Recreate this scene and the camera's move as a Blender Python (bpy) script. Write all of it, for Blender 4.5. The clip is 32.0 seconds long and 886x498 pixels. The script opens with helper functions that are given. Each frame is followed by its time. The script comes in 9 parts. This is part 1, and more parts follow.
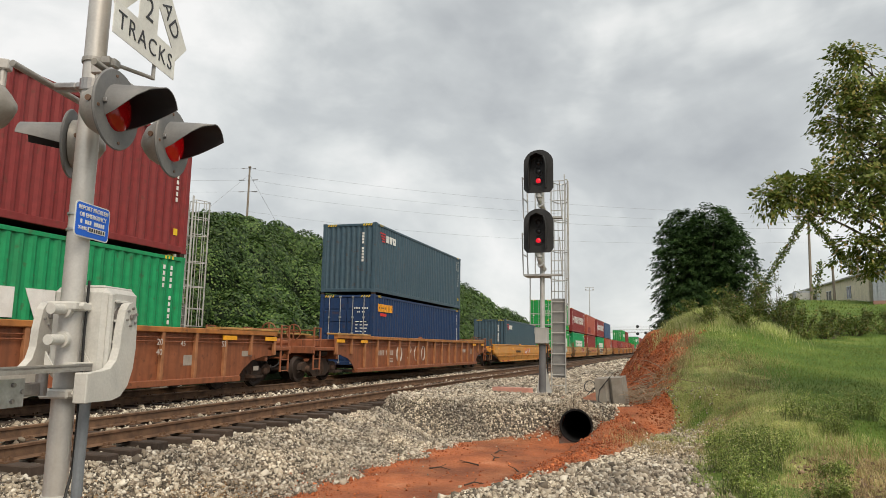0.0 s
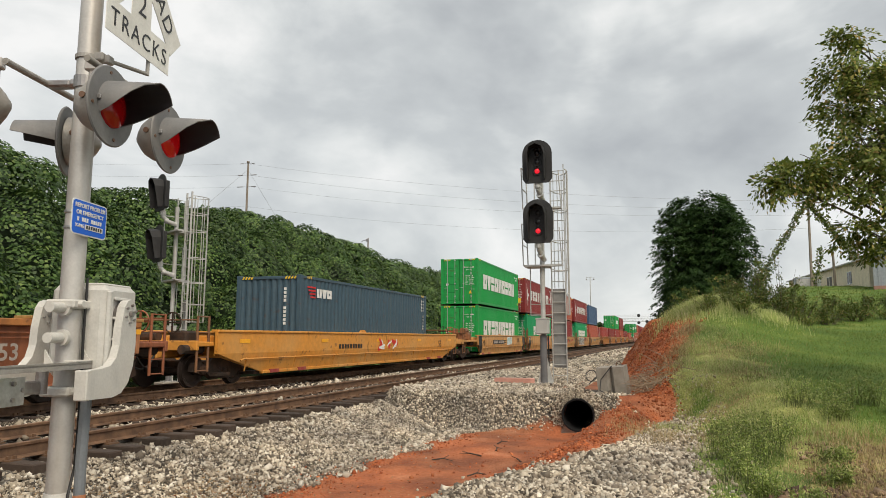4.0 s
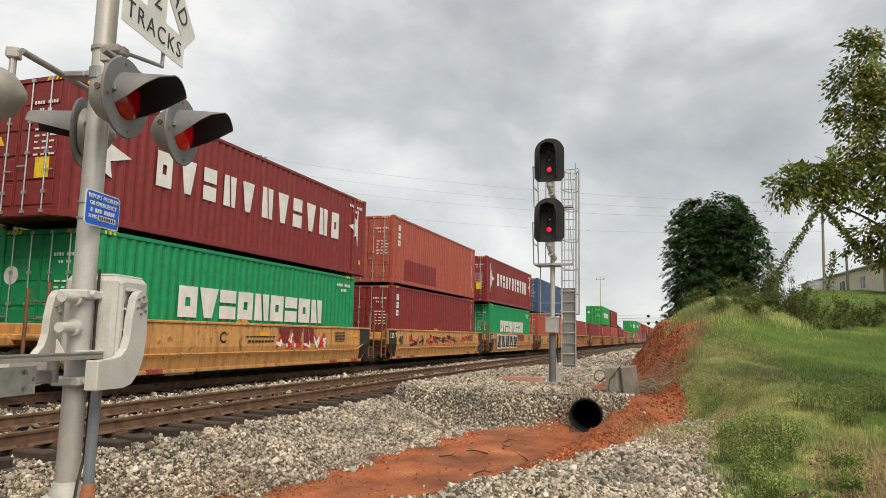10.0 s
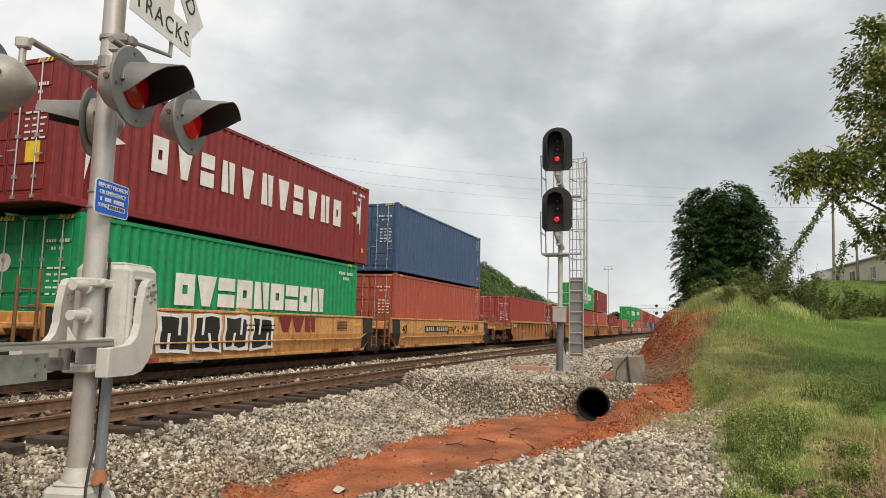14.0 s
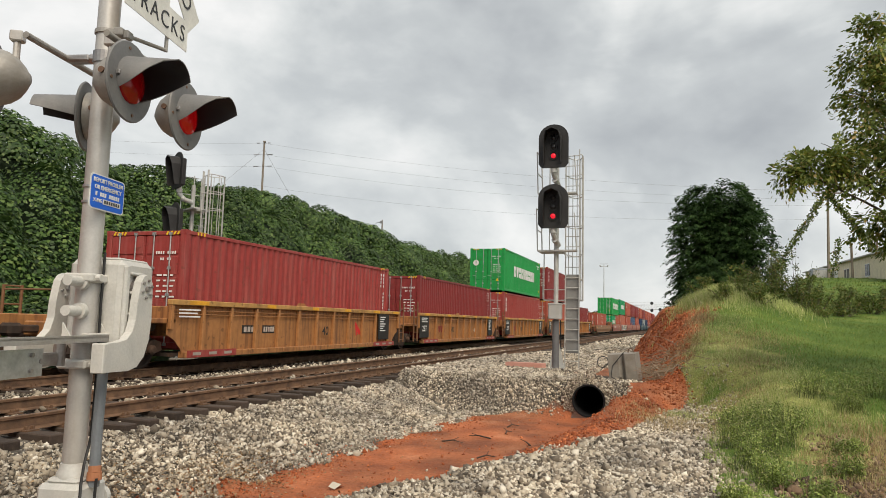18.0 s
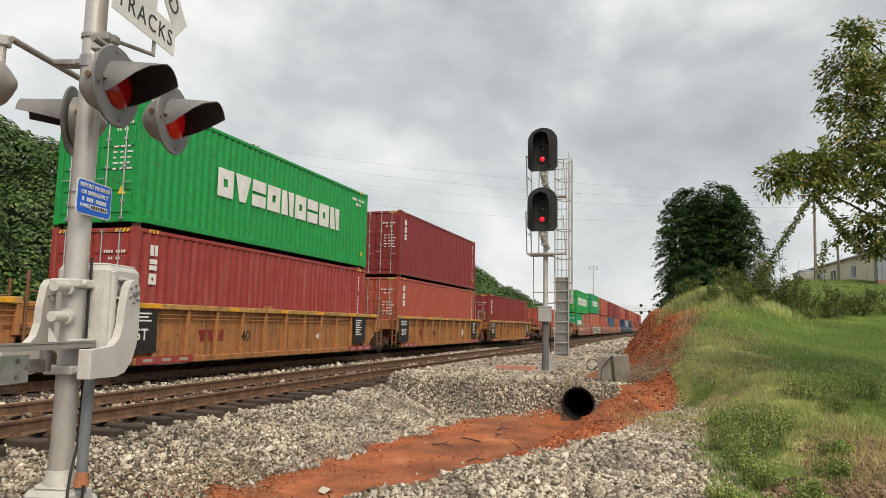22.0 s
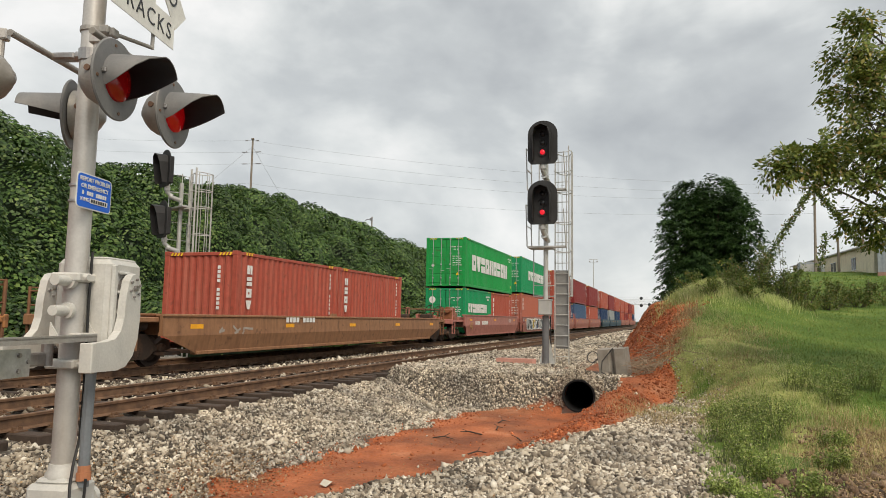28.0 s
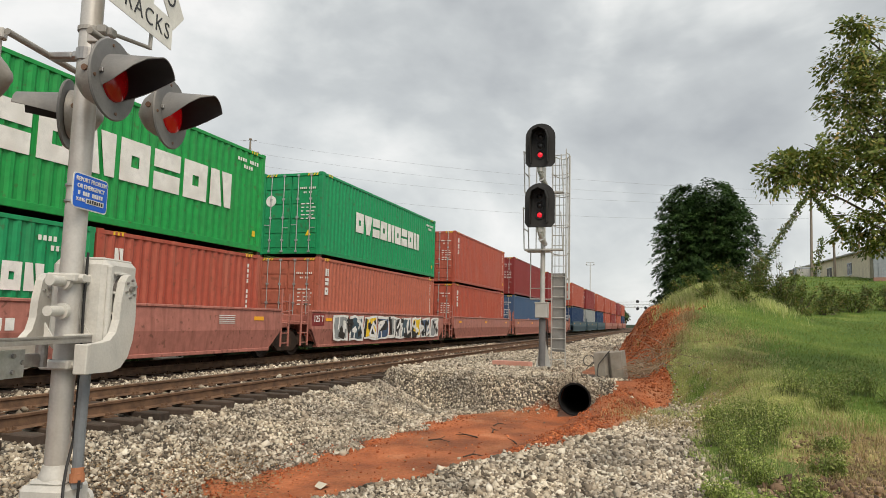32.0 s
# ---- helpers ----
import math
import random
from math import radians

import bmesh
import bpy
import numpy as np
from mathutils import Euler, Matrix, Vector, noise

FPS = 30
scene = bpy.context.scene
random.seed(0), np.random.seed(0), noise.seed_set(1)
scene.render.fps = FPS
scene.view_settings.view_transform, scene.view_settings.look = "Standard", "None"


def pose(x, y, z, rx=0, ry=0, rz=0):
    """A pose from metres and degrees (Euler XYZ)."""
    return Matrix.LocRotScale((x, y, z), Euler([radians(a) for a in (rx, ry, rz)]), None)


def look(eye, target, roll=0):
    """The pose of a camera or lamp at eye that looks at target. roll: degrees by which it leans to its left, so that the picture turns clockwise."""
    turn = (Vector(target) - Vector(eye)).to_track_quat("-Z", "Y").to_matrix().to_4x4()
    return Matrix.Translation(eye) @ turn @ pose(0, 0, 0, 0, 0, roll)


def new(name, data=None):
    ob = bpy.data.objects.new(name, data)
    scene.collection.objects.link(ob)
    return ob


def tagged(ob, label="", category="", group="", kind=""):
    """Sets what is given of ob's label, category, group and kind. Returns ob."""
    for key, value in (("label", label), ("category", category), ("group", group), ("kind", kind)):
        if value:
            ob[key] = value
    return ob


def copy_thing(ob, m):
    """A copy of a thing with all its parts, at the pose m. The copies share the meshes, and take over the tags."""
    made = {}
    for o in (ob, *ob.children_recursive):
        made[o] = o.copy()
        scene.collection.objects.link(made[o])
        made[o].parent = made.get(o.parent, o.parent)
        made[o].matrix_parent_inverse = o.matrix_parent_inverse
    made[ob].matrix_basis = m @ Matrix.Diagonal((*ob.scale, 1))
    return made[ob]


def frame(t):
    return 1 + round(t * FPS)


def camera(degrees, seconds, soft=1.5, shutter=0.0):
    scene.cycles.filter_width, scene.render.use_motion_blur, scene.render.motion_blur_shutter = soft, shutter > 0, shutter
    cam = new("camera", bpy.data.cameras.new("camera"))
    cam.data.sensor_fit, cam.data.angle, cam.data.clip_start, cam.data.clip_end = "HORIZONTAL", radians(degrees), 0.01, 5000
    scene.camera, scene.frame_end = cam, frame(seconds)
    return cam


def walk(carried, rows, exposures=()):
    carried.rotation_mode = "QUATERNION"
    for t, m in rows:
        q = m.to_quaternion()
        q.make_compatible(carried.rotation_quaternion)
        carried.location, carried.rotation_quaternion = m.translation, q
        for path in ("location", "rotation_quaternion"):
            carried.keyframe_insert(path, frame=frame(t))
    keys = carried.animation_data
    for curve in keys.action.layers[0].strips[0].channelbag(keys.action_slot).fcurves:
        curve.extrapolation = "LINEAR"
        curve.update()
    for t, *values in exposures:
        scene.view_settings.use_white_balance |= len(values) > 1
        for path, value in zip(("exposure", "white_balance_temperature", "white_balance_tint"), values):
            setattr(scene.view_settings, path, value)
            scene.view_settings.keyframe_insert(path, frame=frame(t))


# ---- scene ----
# ---- camera: hand-held beside the crossing; z = 0 is the top of the rails, y runs along the track ----
cam = camera(65.72, 32.0, soft=0.5)
walk(cam, [
    (0.0, pose(-0.008, -0.012, 1.271, 98.074, -1.013, 18.019)),
    (0.5, pose(-0.010, -0.013, 1.273, 98.054, -1.143, 19.593)),
    (1.0, pose(-0.006, -0.013, 1.271, 98.083, -1.017, 19.610)),
    (1.5, pose(-0.005, -0.016, 1.268, 97.625, -0.658, 19.913)),
    (2.0, pose(-0.003, -0.012, 1.270, 97.681, -0.536, 19.709)),
    (2.5, pose(-0.002, -0.015, 1.265, 97.302, -0.265, 19.468)),
    (3.0, pose(-0.004, 0.001, 1.270, 96.925, -0.389, 17.695)),
    (3.5, pose(0.002, -0.001, 1.272, 97.147, 0.094, 18.147)),
    (5.5, pose(-0.000, 0.006, 1.269, 97.942, -1.151, 18.220)),
    (6.0, pose(-0.004, 0.005, 1.269, 97.694, -0.984, 18.621)),
    (6.5, pose(-0.014, 0.010, 1.274, 97.412, -1.015, 19.270)),
    (7.0, pose(-0.011, 0.006, 1.264, 97.233, -0.816, 19.278)),
    (7.5, pose(-0.012, 0.013, 1.266, 96.869, -0.525, 19.262)),
    (8.0, pose(-0.009, 0.011, 1.271, 96.757, -0.690, 19.164)),
    (8.5, pose(-0.014, 0.008, 1.266, 96.897, -0.558, 19.252)),
    (9.0, pose(-0.013, 0.009, 1.270, 97.096, -0.774, 19.345)),
    (9.5, pose(-0.009, 0.007, 1.273, 97.190, -1.029, 19.203)),
    (10.0, pose(-0.010, 0.012, 1.273, 97.145, -1.215, 18.867)),
    (10.5, pose(-0.009, 0.009, 1.266, 97.226, -1.168, 18.894)),
    (11.0, pose(-0.008, 0.009, 1.263, 97.071, -1.281, 19.161)),
    (11.5, pose(-0.010, 0.008, 1.263, 96.832, -1.363, 19.263)),
    (12.0, pose(-0.009, 0.006, 1.268, 96.714, -1.323, 19.346)),
    (12.5, pose(-0.011, 0.008, 1.269, 96.738, -1.214, 19.394)),
    (13.0, pose(-0.001, 0.002, 1.267, 96.647, -1.167, 19.401)),
    (13.5, pose(-0.010, 0.008, 1.267, 96.464, -1.229, 19.515)),
    (14.0, pose(-0.001, 0.001, 1.268, 96.255, -1.340, 19.501)),
    (14.5, pose(-0.004, 0.004, 1.268, 96.435, -1.181, 19.040)),
    (16.5, pose(-0.004, 0.005, 1.269, 96.314, -1.515, 19.182)),
    (17.0, pose(-0.009, 0.004, 1.265, 96.260, -1.350, 19.180)),
    (17.5, pose(-0.008, 0.008, 1.261, 96.098, -1.268, 19.094)),
    (18.0, pose(-0.006, 0.005, 1.263, 96.005, -1.441, 19.153)),
    (18.5, pose(-0.009, 0.005, 1.264, 95.961, -1.380, 19.483)),
    (19.0, pose(-0.003, 0.000, 1.265, 95.797, -0.887, 19.259)),
    (19.5, pose(-0.009, 0.012, 1.267, 95.901, -1.048, 18.365)),
    (20.0, pose(-0.007, 0.007, 1.264, 96.235, -1.074, 18.273)),
    (20.5, pose(-0.007, 0.007, 1.262, 96.251, -1.373, 18.453)),
    (21.0, pose(-0.008, 0.010, 1.262, 96.230, -1.379, 18.793)),
    (21.5, pose(-0.011, 0.002, 1.274, 96.183, -1.622, 18.764)),
    (22.0, pose(0.006, -0.003, 1.269, 96.277, -1.167, 18.338)),
    (22.5, pose(0.001, 0.000, 1.265, 96.392, -1.052, 18.429)),
    (23.0, pose(-0.001, -0.000, 1.266, 96.319, -0.971, 18.594)),
    (23.5, pose(-0.003, 0.003, 1.266, 96.271, -0.830, 18.464)),
    (24.0, pose(-0.001, 0.003, 1.269, 96.086, -0.870, 18.458)),
    (24.5, pose(-0.006, 0.008, 1.270, 95.990, -0.842, 18.134)),
    (25.0, pose(0.002, -0.003, 1.267, 95.906, -0.875, 18.158)),
    (25.5, pose(-0.007, 0.007, 1.266, 95.763, -0.895, 18.324)),
    (27.5, pose(-0.008, 0.009, 1.267, 95.608, -0.909, 18.368)),
    (28.0, pose(0.000, 0.000, 1.264, 95.743, -0.983, 18.360)),
    (28.5, pose(0.000, 0.002, 1.262, 95.597, -1.085, 18.398)),
    (29.0, pose(0.001, 0.002, 1.263, 95.499, -1.162, 18.215)),
    (29.5, pose(-0.001, 0.004, 1.264, 95.626, -1.208, 17.833)),
    (30.0, pose(-0.000, 0.004, 1.267, 95.713, -1.247, 17.632)),
    (30.5, pose(0.000, 0.002, 1.263, 95.632, -1.190, 17.830)),
    (31.0, pose(-0.004, 0.001, 1.280, 95.421, -1.416, 18.111)),
    (31.5, pose(-0.005, 0.009, 1.280, 95.586, -1.426, 18.163)),
    (32.0, pose(-0.005, 0.008, 1.275, 95.894, -1.404, 18.063)),
])

# ---- light: overcast sky with broken cloud, a weak wide sun high behind the camera ----
SUN_EL, SUN_AZ = radians(48), radians(140)
world = bpy.data.worlds.new("world")
scene.world = world
world.use_nodes = True
wn, wl = world.node_tree.nodes, world.node_tree.links
wn.clear()
w_out = wn.new("ShaderNodeOutputWorld")
w_bg = wn.new("ShaderNodeBackground")
w_sky = wn.new("ShaderNodeTexSky")
w_sky.sky_type, w_sky.sun_disc = "NISHITA", False
w_sky.sun_elevation, w_sky.sun_rotation = SUN_EL, SUN_AZ
w_tc = wn.new("ShaderNodeTexCoord")


def w_noise(scale, detail, shift, rough=0.55, dist=0.0):
    mp = wn.new("ShaderNodeMapping")
    mp.inputs["Scale"].default_value = scale
    mp.inputs["Location"].default_value = shift
    wl.new(w_tc.outputs["Generated"], mp.inputs["Vector"])
    n = wn.new("ShaderNodeTexNoise")
    n.inputs["Scale"].default_value, n.inputs["Detail"].default_value = 1.0, detail
    n.inputs["Roughness"].default_value, n.inputs["Distortion"].default_value = rough, dist
    wl.new(mp.outputs["Vector"], n.inputs["Vector"])
    return n.outputs["Fac"]


def w_math(op, a, b):
    m = wn.new("ShaderNodeMath")
    m.operation = op
    for i, v in enumerate((a, b)):
        if isinstance(v, (int, float)):
            m.inputs[i].default_value = v
        else:
            wl.new(v, m.inputs[i])
    return m.outputs[0]


# cloud sheet: large soft banks, wide streaks that flatten towards the horizon, fine texture
w_fac = w_math("ADD", w_math("MULTIPLY", w_noise((2.1, 2.1, 3.6), 6.0, (1.7, 0.9, 0.3), 0.52, 0.35), 0.78),
               w_math("MULTIPLY", w_noise((6.0, 6.0, 11.0), 6.0, (4.1, 2.2, 0.9), 0.55, 0.4), 0.22))
# the few larger banks of this sky: direction, half width in degrees, darker or lighter; their outlines are broken up by the noise
w_banks = (((-0.156, 0.977, 0.146), 11, 0.0), ((-0.085, 0.906, 0.414), 13, -0.075), ((0.02, 0.92, 0.39), 12, -0.055), ((-0.5, 0.8, 0.33), 16, 0.014), ((-0.057, 0.969, 0.24), 9, 0.02), ((-0.141, 0.884, 0.445), 8, -0.02), ((-0.554, 0.728, 0.405), 14, 0.01), ((-0.195, 0.95, 0.245), 10, 0.0))
w_warp = wn.new("ShaderNodeTexNoise")
w_warp.inputs["Scale"].default_value, w_warp.inputs["Detail"].default_value = 5.0, 4.0
wl.new(w_tc.outputs["Generated"], w_warp.inputs["Vector"])
w_dir = wn.new("ShaderNodeVectorMath")
w_dir.operation = "MULTIPLY_ADD"
wl.new(w_warp.outputs["Color"], w_dir.inputs[0])
w_dir.inputs[1].default_value = (0.2, 0.2, 0.2)
w_off = wn.new("ShaderNodeVectorMath")
w_off.operation = "SUBTRACT"
wl.new(w_tc.outputs["Generated"], w_off.inputs[0])
w_off.inputs[1].default_value = (0.1, 0.1, 0.1)
wl.new(w_off.outputs[0], w_dir.inputs[2])
for b_dir, b_wide, b_add in w_banks:
    b_dot = wn.new("ShaderNodeVectorMath")
    b_dot.operation = "DOT_PRODUCT"
    wl.new(w_dir.outputs[0], b_dot.inputs[0])
    b_dot.inputs[1].default_value = b_dir
    b_map = wn.new("ShaderNodeMapRange")
    b_map.interpolation_type = "SMOOTHSTEP"
    wl.new(b_dot.outputs["Value"], b_map.inputs["Value"])
    b_map.inputs["From Min"].default_value, b_map.inputs["From Max"].default_value = math.cos(radians(b_wide * 1.6)), 1.0
    b_map.inputs["To Min"].default_value, b_map.inputs["To Max"].default_value = 0.0, b_add
    w_fac = w_math("ADD", w_fac, b_map.outputs["Result"])
# the sheet greys towards the horizon
w_sep = wn.new("ShaderNodeSeparateXYZ")
wl.new(w_tc.outputs["Generated"], w_sep.inputs["Vector"])
w_low = wn.new("ShaderNodeMapRange")
w_low.interpolation_type = "SMOOTHSTEP"
wl.new(w_sep.outputs["Z"], w_low.inputs["Value"])
w_low.inputs["From Min"].default_value, w_low.inputs["From Max"].default_value = 0.03, 0.2
w_low.inputs["To Min"].default_value, w_low.inputs["To Max"].default_value = -0.06, 0.016
w_fac = w_math("ADD", w_fac, w_low.outputs["Result"])
w_ramp = wn.new("ShaderNodeValToRGB")
wl.new(w_fac, w_ramp.inputs["Fac"])
els = w_ramp.color_ramp.elements
els[0].position, els[0].color = 0.3, (0.40, 0.42, 0.44, 1)
els[1].position, els[1].color = 0.64, (0.95, 0.945, 0.925, 1)
e2 = els.new(0.47)
e2.color = (0.59, 0.615, 0.62, 1)
e3 = els.new(0.55)
e3.color = (0.755, 0.775, 0.765, 1)
w_mix = wn.new("ShaderNodeMixRGB")
w_mix.inputs["Fac"].default_value = 0.93
w_gain = wn.new("ShaderNodeMixRGB")
w_gain.blend_type = "MULTIPLY"
w_gain.inputs["Fac"].default_value = 1.0
w_gain.inputs["Color2"].default_value = (10.0, 10.0, 10.0, 1)
wl.new(w_ramp.outputs["Color"], w_gain.inputs["Color1"])
wl.new(w_sky.outputs["Color"], w_mix.inputs["Color1"])
wl.new(w_gain.outputs["Color"], w_mix.inputs["Color2"])
wl.new(w_mix.outputs["Color"], w_bg.inputs["Color"])
w_bg.inputs["Strength"].default_value = 0.1
wl.new(w_bg.outputs["Background"], w_out.inputs["Surface"])

sun = new("sun", bpy.data.lights.new("sun", "SUN"))
sun.data.energy, sun.data.angle, sun.data.color = 2.95, radians(35), (1.0, 0.88, 0.715)
sun.matrix_world = look([60 * v for v in (math.sin(SUN_AZ) * math.cos(SUN_EL), math.cos(SUN_AZ) * math.cos(SUN_EL), math.sin(SUN_EL))], (0, 0, 0))
scene.view_settings.exposure = 0.04


# ---- mesh and material helpers ----
class Shape:
    """Collects vertices and faces of one mesh."""

    def __init__(self):
        self.v, self.f = [], []

    def add(self, pts, faces):
        n = len(self.v)
        self.v += [tuple(p) for p in pts]
        self.f += [tuple(i + n for i in f) for f in faces]
        return self

    def box(self, x0, y0, z0, x1, y1, z1, c=0.0, m=None):
        lo, hi = (min(x0, x1), min(y0, y1), min(z0, z1)), (max(x0, x1), max(y0, y1), max(z0, z1))
        if c <= 0:
            pts = [(hi[0] if i & 1 else lo[0], hi[1] if i & 2 else lo[1], hi[2] if i & 4 else lo[2]) for i in range(8)]
            faces = [(0, 2, 3, 1), (4, 5, 7, 6), (0, 1, 5, 4), (2, 6, 7, 3), (0, 4, 6, 2), (1, 3, 7, 5)]
        else:
            pts, idx = [], {}
            for i in range(8):
                s = (i & 1, (i >> 1) & 1, (i >> 2) & 1)
                for a in range(3):
                    idx[i, a] = len(pts)
                    pts.append(tuple((hi[k] if s[k] else lo[k]) if k == a else (hi[k] - c if s[k] else lo[k] + c) for k in range(3)))
            faces = []
            for a in range(3):
                b, d = [(1, 2), (2, 0), (0, 1)][a]
                for s in (0, 1):
                    q = [(s << a) | (u << b) | (w << d) for u, w in ((0, 0), (1, 0), (1, 1), (0, 1))]
                    f = [idx[i, a] for i in q]
                    faces.append(f if s else f[::-1])
                for u in (0, 1):
                    for w in (0, 1):
                        i0, i1 = (u << b) | (w << d), (u << b) | (w << d) | (1 << a)
                        f = [idx[i0, b], idx[i1, b], idx[i1, d], idx[i0, d]]
                        faces.append(f if u ^ w else f[::-1])
            for i in range(8):
                f = [idx[i, 0], idx[i, 1], idx[i, 2]]
                faces.append(f if bin(i).count("1") % 2 else f[::-1])
        if m is not None:
            pts = [m @ Vector(p) for p in pts]
        return self.add(pts, faces)

    def ring(self, c, ax, r, n):
        ax = Vector(ax).normalized()
        u = ax.orthogonal().normalized()
        w = ax.cross(u)
        return [Vector(c) + r * (math.cos(2 * math.pi * i / n) * u + math.sin(2 * math.pi * i / n) * w) for i in range(n)]

    def cyl(self, p, q, r0, r1=None, n=10, caps=True):
        r1 = r0 if r1 is None else r1
        ax = Vector(q) - Vector(p)
        pts = self.ring(p, ax, r0, n) + self.ring(q, ax, r1, n)
        faces = [(i, (i + 1) % n, n + (i + 1) % n, n + i) for i in range(n)]
        if caps:
            faces += [tuple(range(n))[::-1], tuple(range(n, 2 * n))]
        return self.add(pts, faces)

    def tube(self, pts, r, n=8):
        pts = [Vector(p) for p in pts]
        out, last = [], None
        for i, p in enumerate(pts):
            ax = (pts[min(i + 1, len(pts) - 1)] - pts[max(i - 1, 0)]).normalized()
            u = ax.orthogonal().normalized() if last is None else (last - ax * last.dot(ax)).normalized()
            last, w = u, ax.cross(u)
            out += [p + r * (math.cos(2 * math.pi * k / n) * u + math.sin(2 * math.pi * k / n) * w) for k in range(n)]
        faces = [(j * n + i, j * n + (i + 1) % n, (j + 1) * n + (i + 1) % n, (j + 1) * n + i) for j in range(len(pts) - 1) for i in range(n)]
        return self.add(out, faces + [tuple(range(n))[::-1], tuple(range((len(pts) - 1) * n, len(pts) * n))])

    def prism(self, poly, vec):
        """A polygon (points in order) swept along vec."""
        n, vec = len(poly), Vector(vec)
        pts = [Vector(p) for p in poly] + [Vector(p) + vec for p in poly]
        return self.add(pts, [tuple(range(n))[::-1], tuple(range(n, 2 * n))] + [(i, (i + 1) % n, n + (i + 1) % n, n + i) for i in range(n)])

    def lathe(self, prof, m, n=20):
        """Profile of (radius, height) turned about the z axis of m."""
        k, pts = len(prof), []
        for r, h in prof:
            pts += [m @ Vector((r * math.cos(2 * math.pi * i / n), r * math.sin(2 * math.pi * i / n), h)) for i in range(n)]
        faces = [(j * n + i, j * n + (i + 1) % n, (j + 1) * n + (i + 1) % n, (j + 1) * n + i) for j in range(k - 1) for i in range(n)]
        if prof[0][0] > 1e-4:
            faces.append(tuple(range(n))[::-1])
        if prof[-1][0] > 1e-4:
            faces.append(tuple(range((k - 1) * n, k * n)))
        return self.add(pts, faces)

    def mesh(self, name, mat, smooth=False):
        me = bpy.data.meshes.new(name)
        me.from_pydata(self.v, [], self.f)
        bm = bmesh.new()
        bm.from_mesh(me)
        bmesh.ops.recalc_face_normals(bm, faces=bm.faces)
        bm.to_mesh(me)
        bm.free()
        if mat:
            me.materials.append(mat)
        if smooth:
            me.polygons.foreach_set("use_smooth", [True] * len(me.polygons))
            me.set_sharp_from_angle(angle=radians(40))
        return me


def np_mesh(name, verts, faces, mat, smooth=False):
    """A mesh from numpy arrays: verts (n, 3), faces (m, k)."""
    verts, faces = np.asarray(verts, np.float32), np.asarray(faces, np.int32)
    me = bpy.data.meshes.new(name)
    k = faces.shape[1]
    me.vertices.add(len(verts))
    me.vertices.foreach_set("co", verts.ravel())
    me.loops.add(faces.size)
    me.loops.foreach_set("vertex_index", faces.ravel())
    me.polygons.add(len(faces))
    me.polygons.foreach_set("loop_start", np.arange(0, faces.size, k, dtype=np.int32))
    if smooth:
        me.polygons.foreach_set("use_smooth", np.ones(len(faces), bool))
    me.update(calc_edges=True)
    if mat:
        me.materials.append(mat)
    return me


SMALL_MARKS = {"number_row", "door_lettering", "end_lettering", "stencil_bars", "name_blocks", "number_column", "sprayed_paint", "hazard_stripes", "spring_nest", "bolt_ring",
               "stalk", "twig_spray", "leaves", "well_floor"}


def part(name, shape, mat, parent, label="", m=None, smooth=False):
    """One mesh object under a thing or a part; shape is a Shape or a mesh."""
    me = shape.mesh(name, mat, smooth) if isinstance(shape, Shape) else shape
    ob = new(name, me)
    ob.parent = parent
    if m is not None:
        ob.matrix_basis = m
    if name in SMALL_MARKS:
        tagged(ob, kind="stuff")
    return tagged(ob, label) if label else ob


def thing(name, label, category, m=None, group="", kind="", data=None):
    ob = new(name, data)
    if m is not None:
        ob.matrix_basis = m
    return tagged(ob, label, category, group, kind)


def text_mesh(body, size, mat, name="lettering", spacing=1.0, weight=0.012):
    """Flat lettering in Blender's own font, centred, in the xy plane."""
    cu = bpy.data.curves.new(name, "FONT")
    cu.body, cu.size, cu.extrude, cu.align_x, cu.align_y = body, size, 0.002, "CENTER", "CENTER"
    cu.space_character = spacing
    cu.offset = size * weight
    cu.resolution_u = 3
    tmp = bpy.data.objects.new(name, cu)
    scene.collection.objects.link(tmp)
    me = bpy.data.meshes.new_from_object(tmp)
    bpy.data.objects.remove(tmp)
    bpy.data.curves.remove(cu)
    me.name = name
    me.materials.clear()
    me.materials.append(mat)
    return me


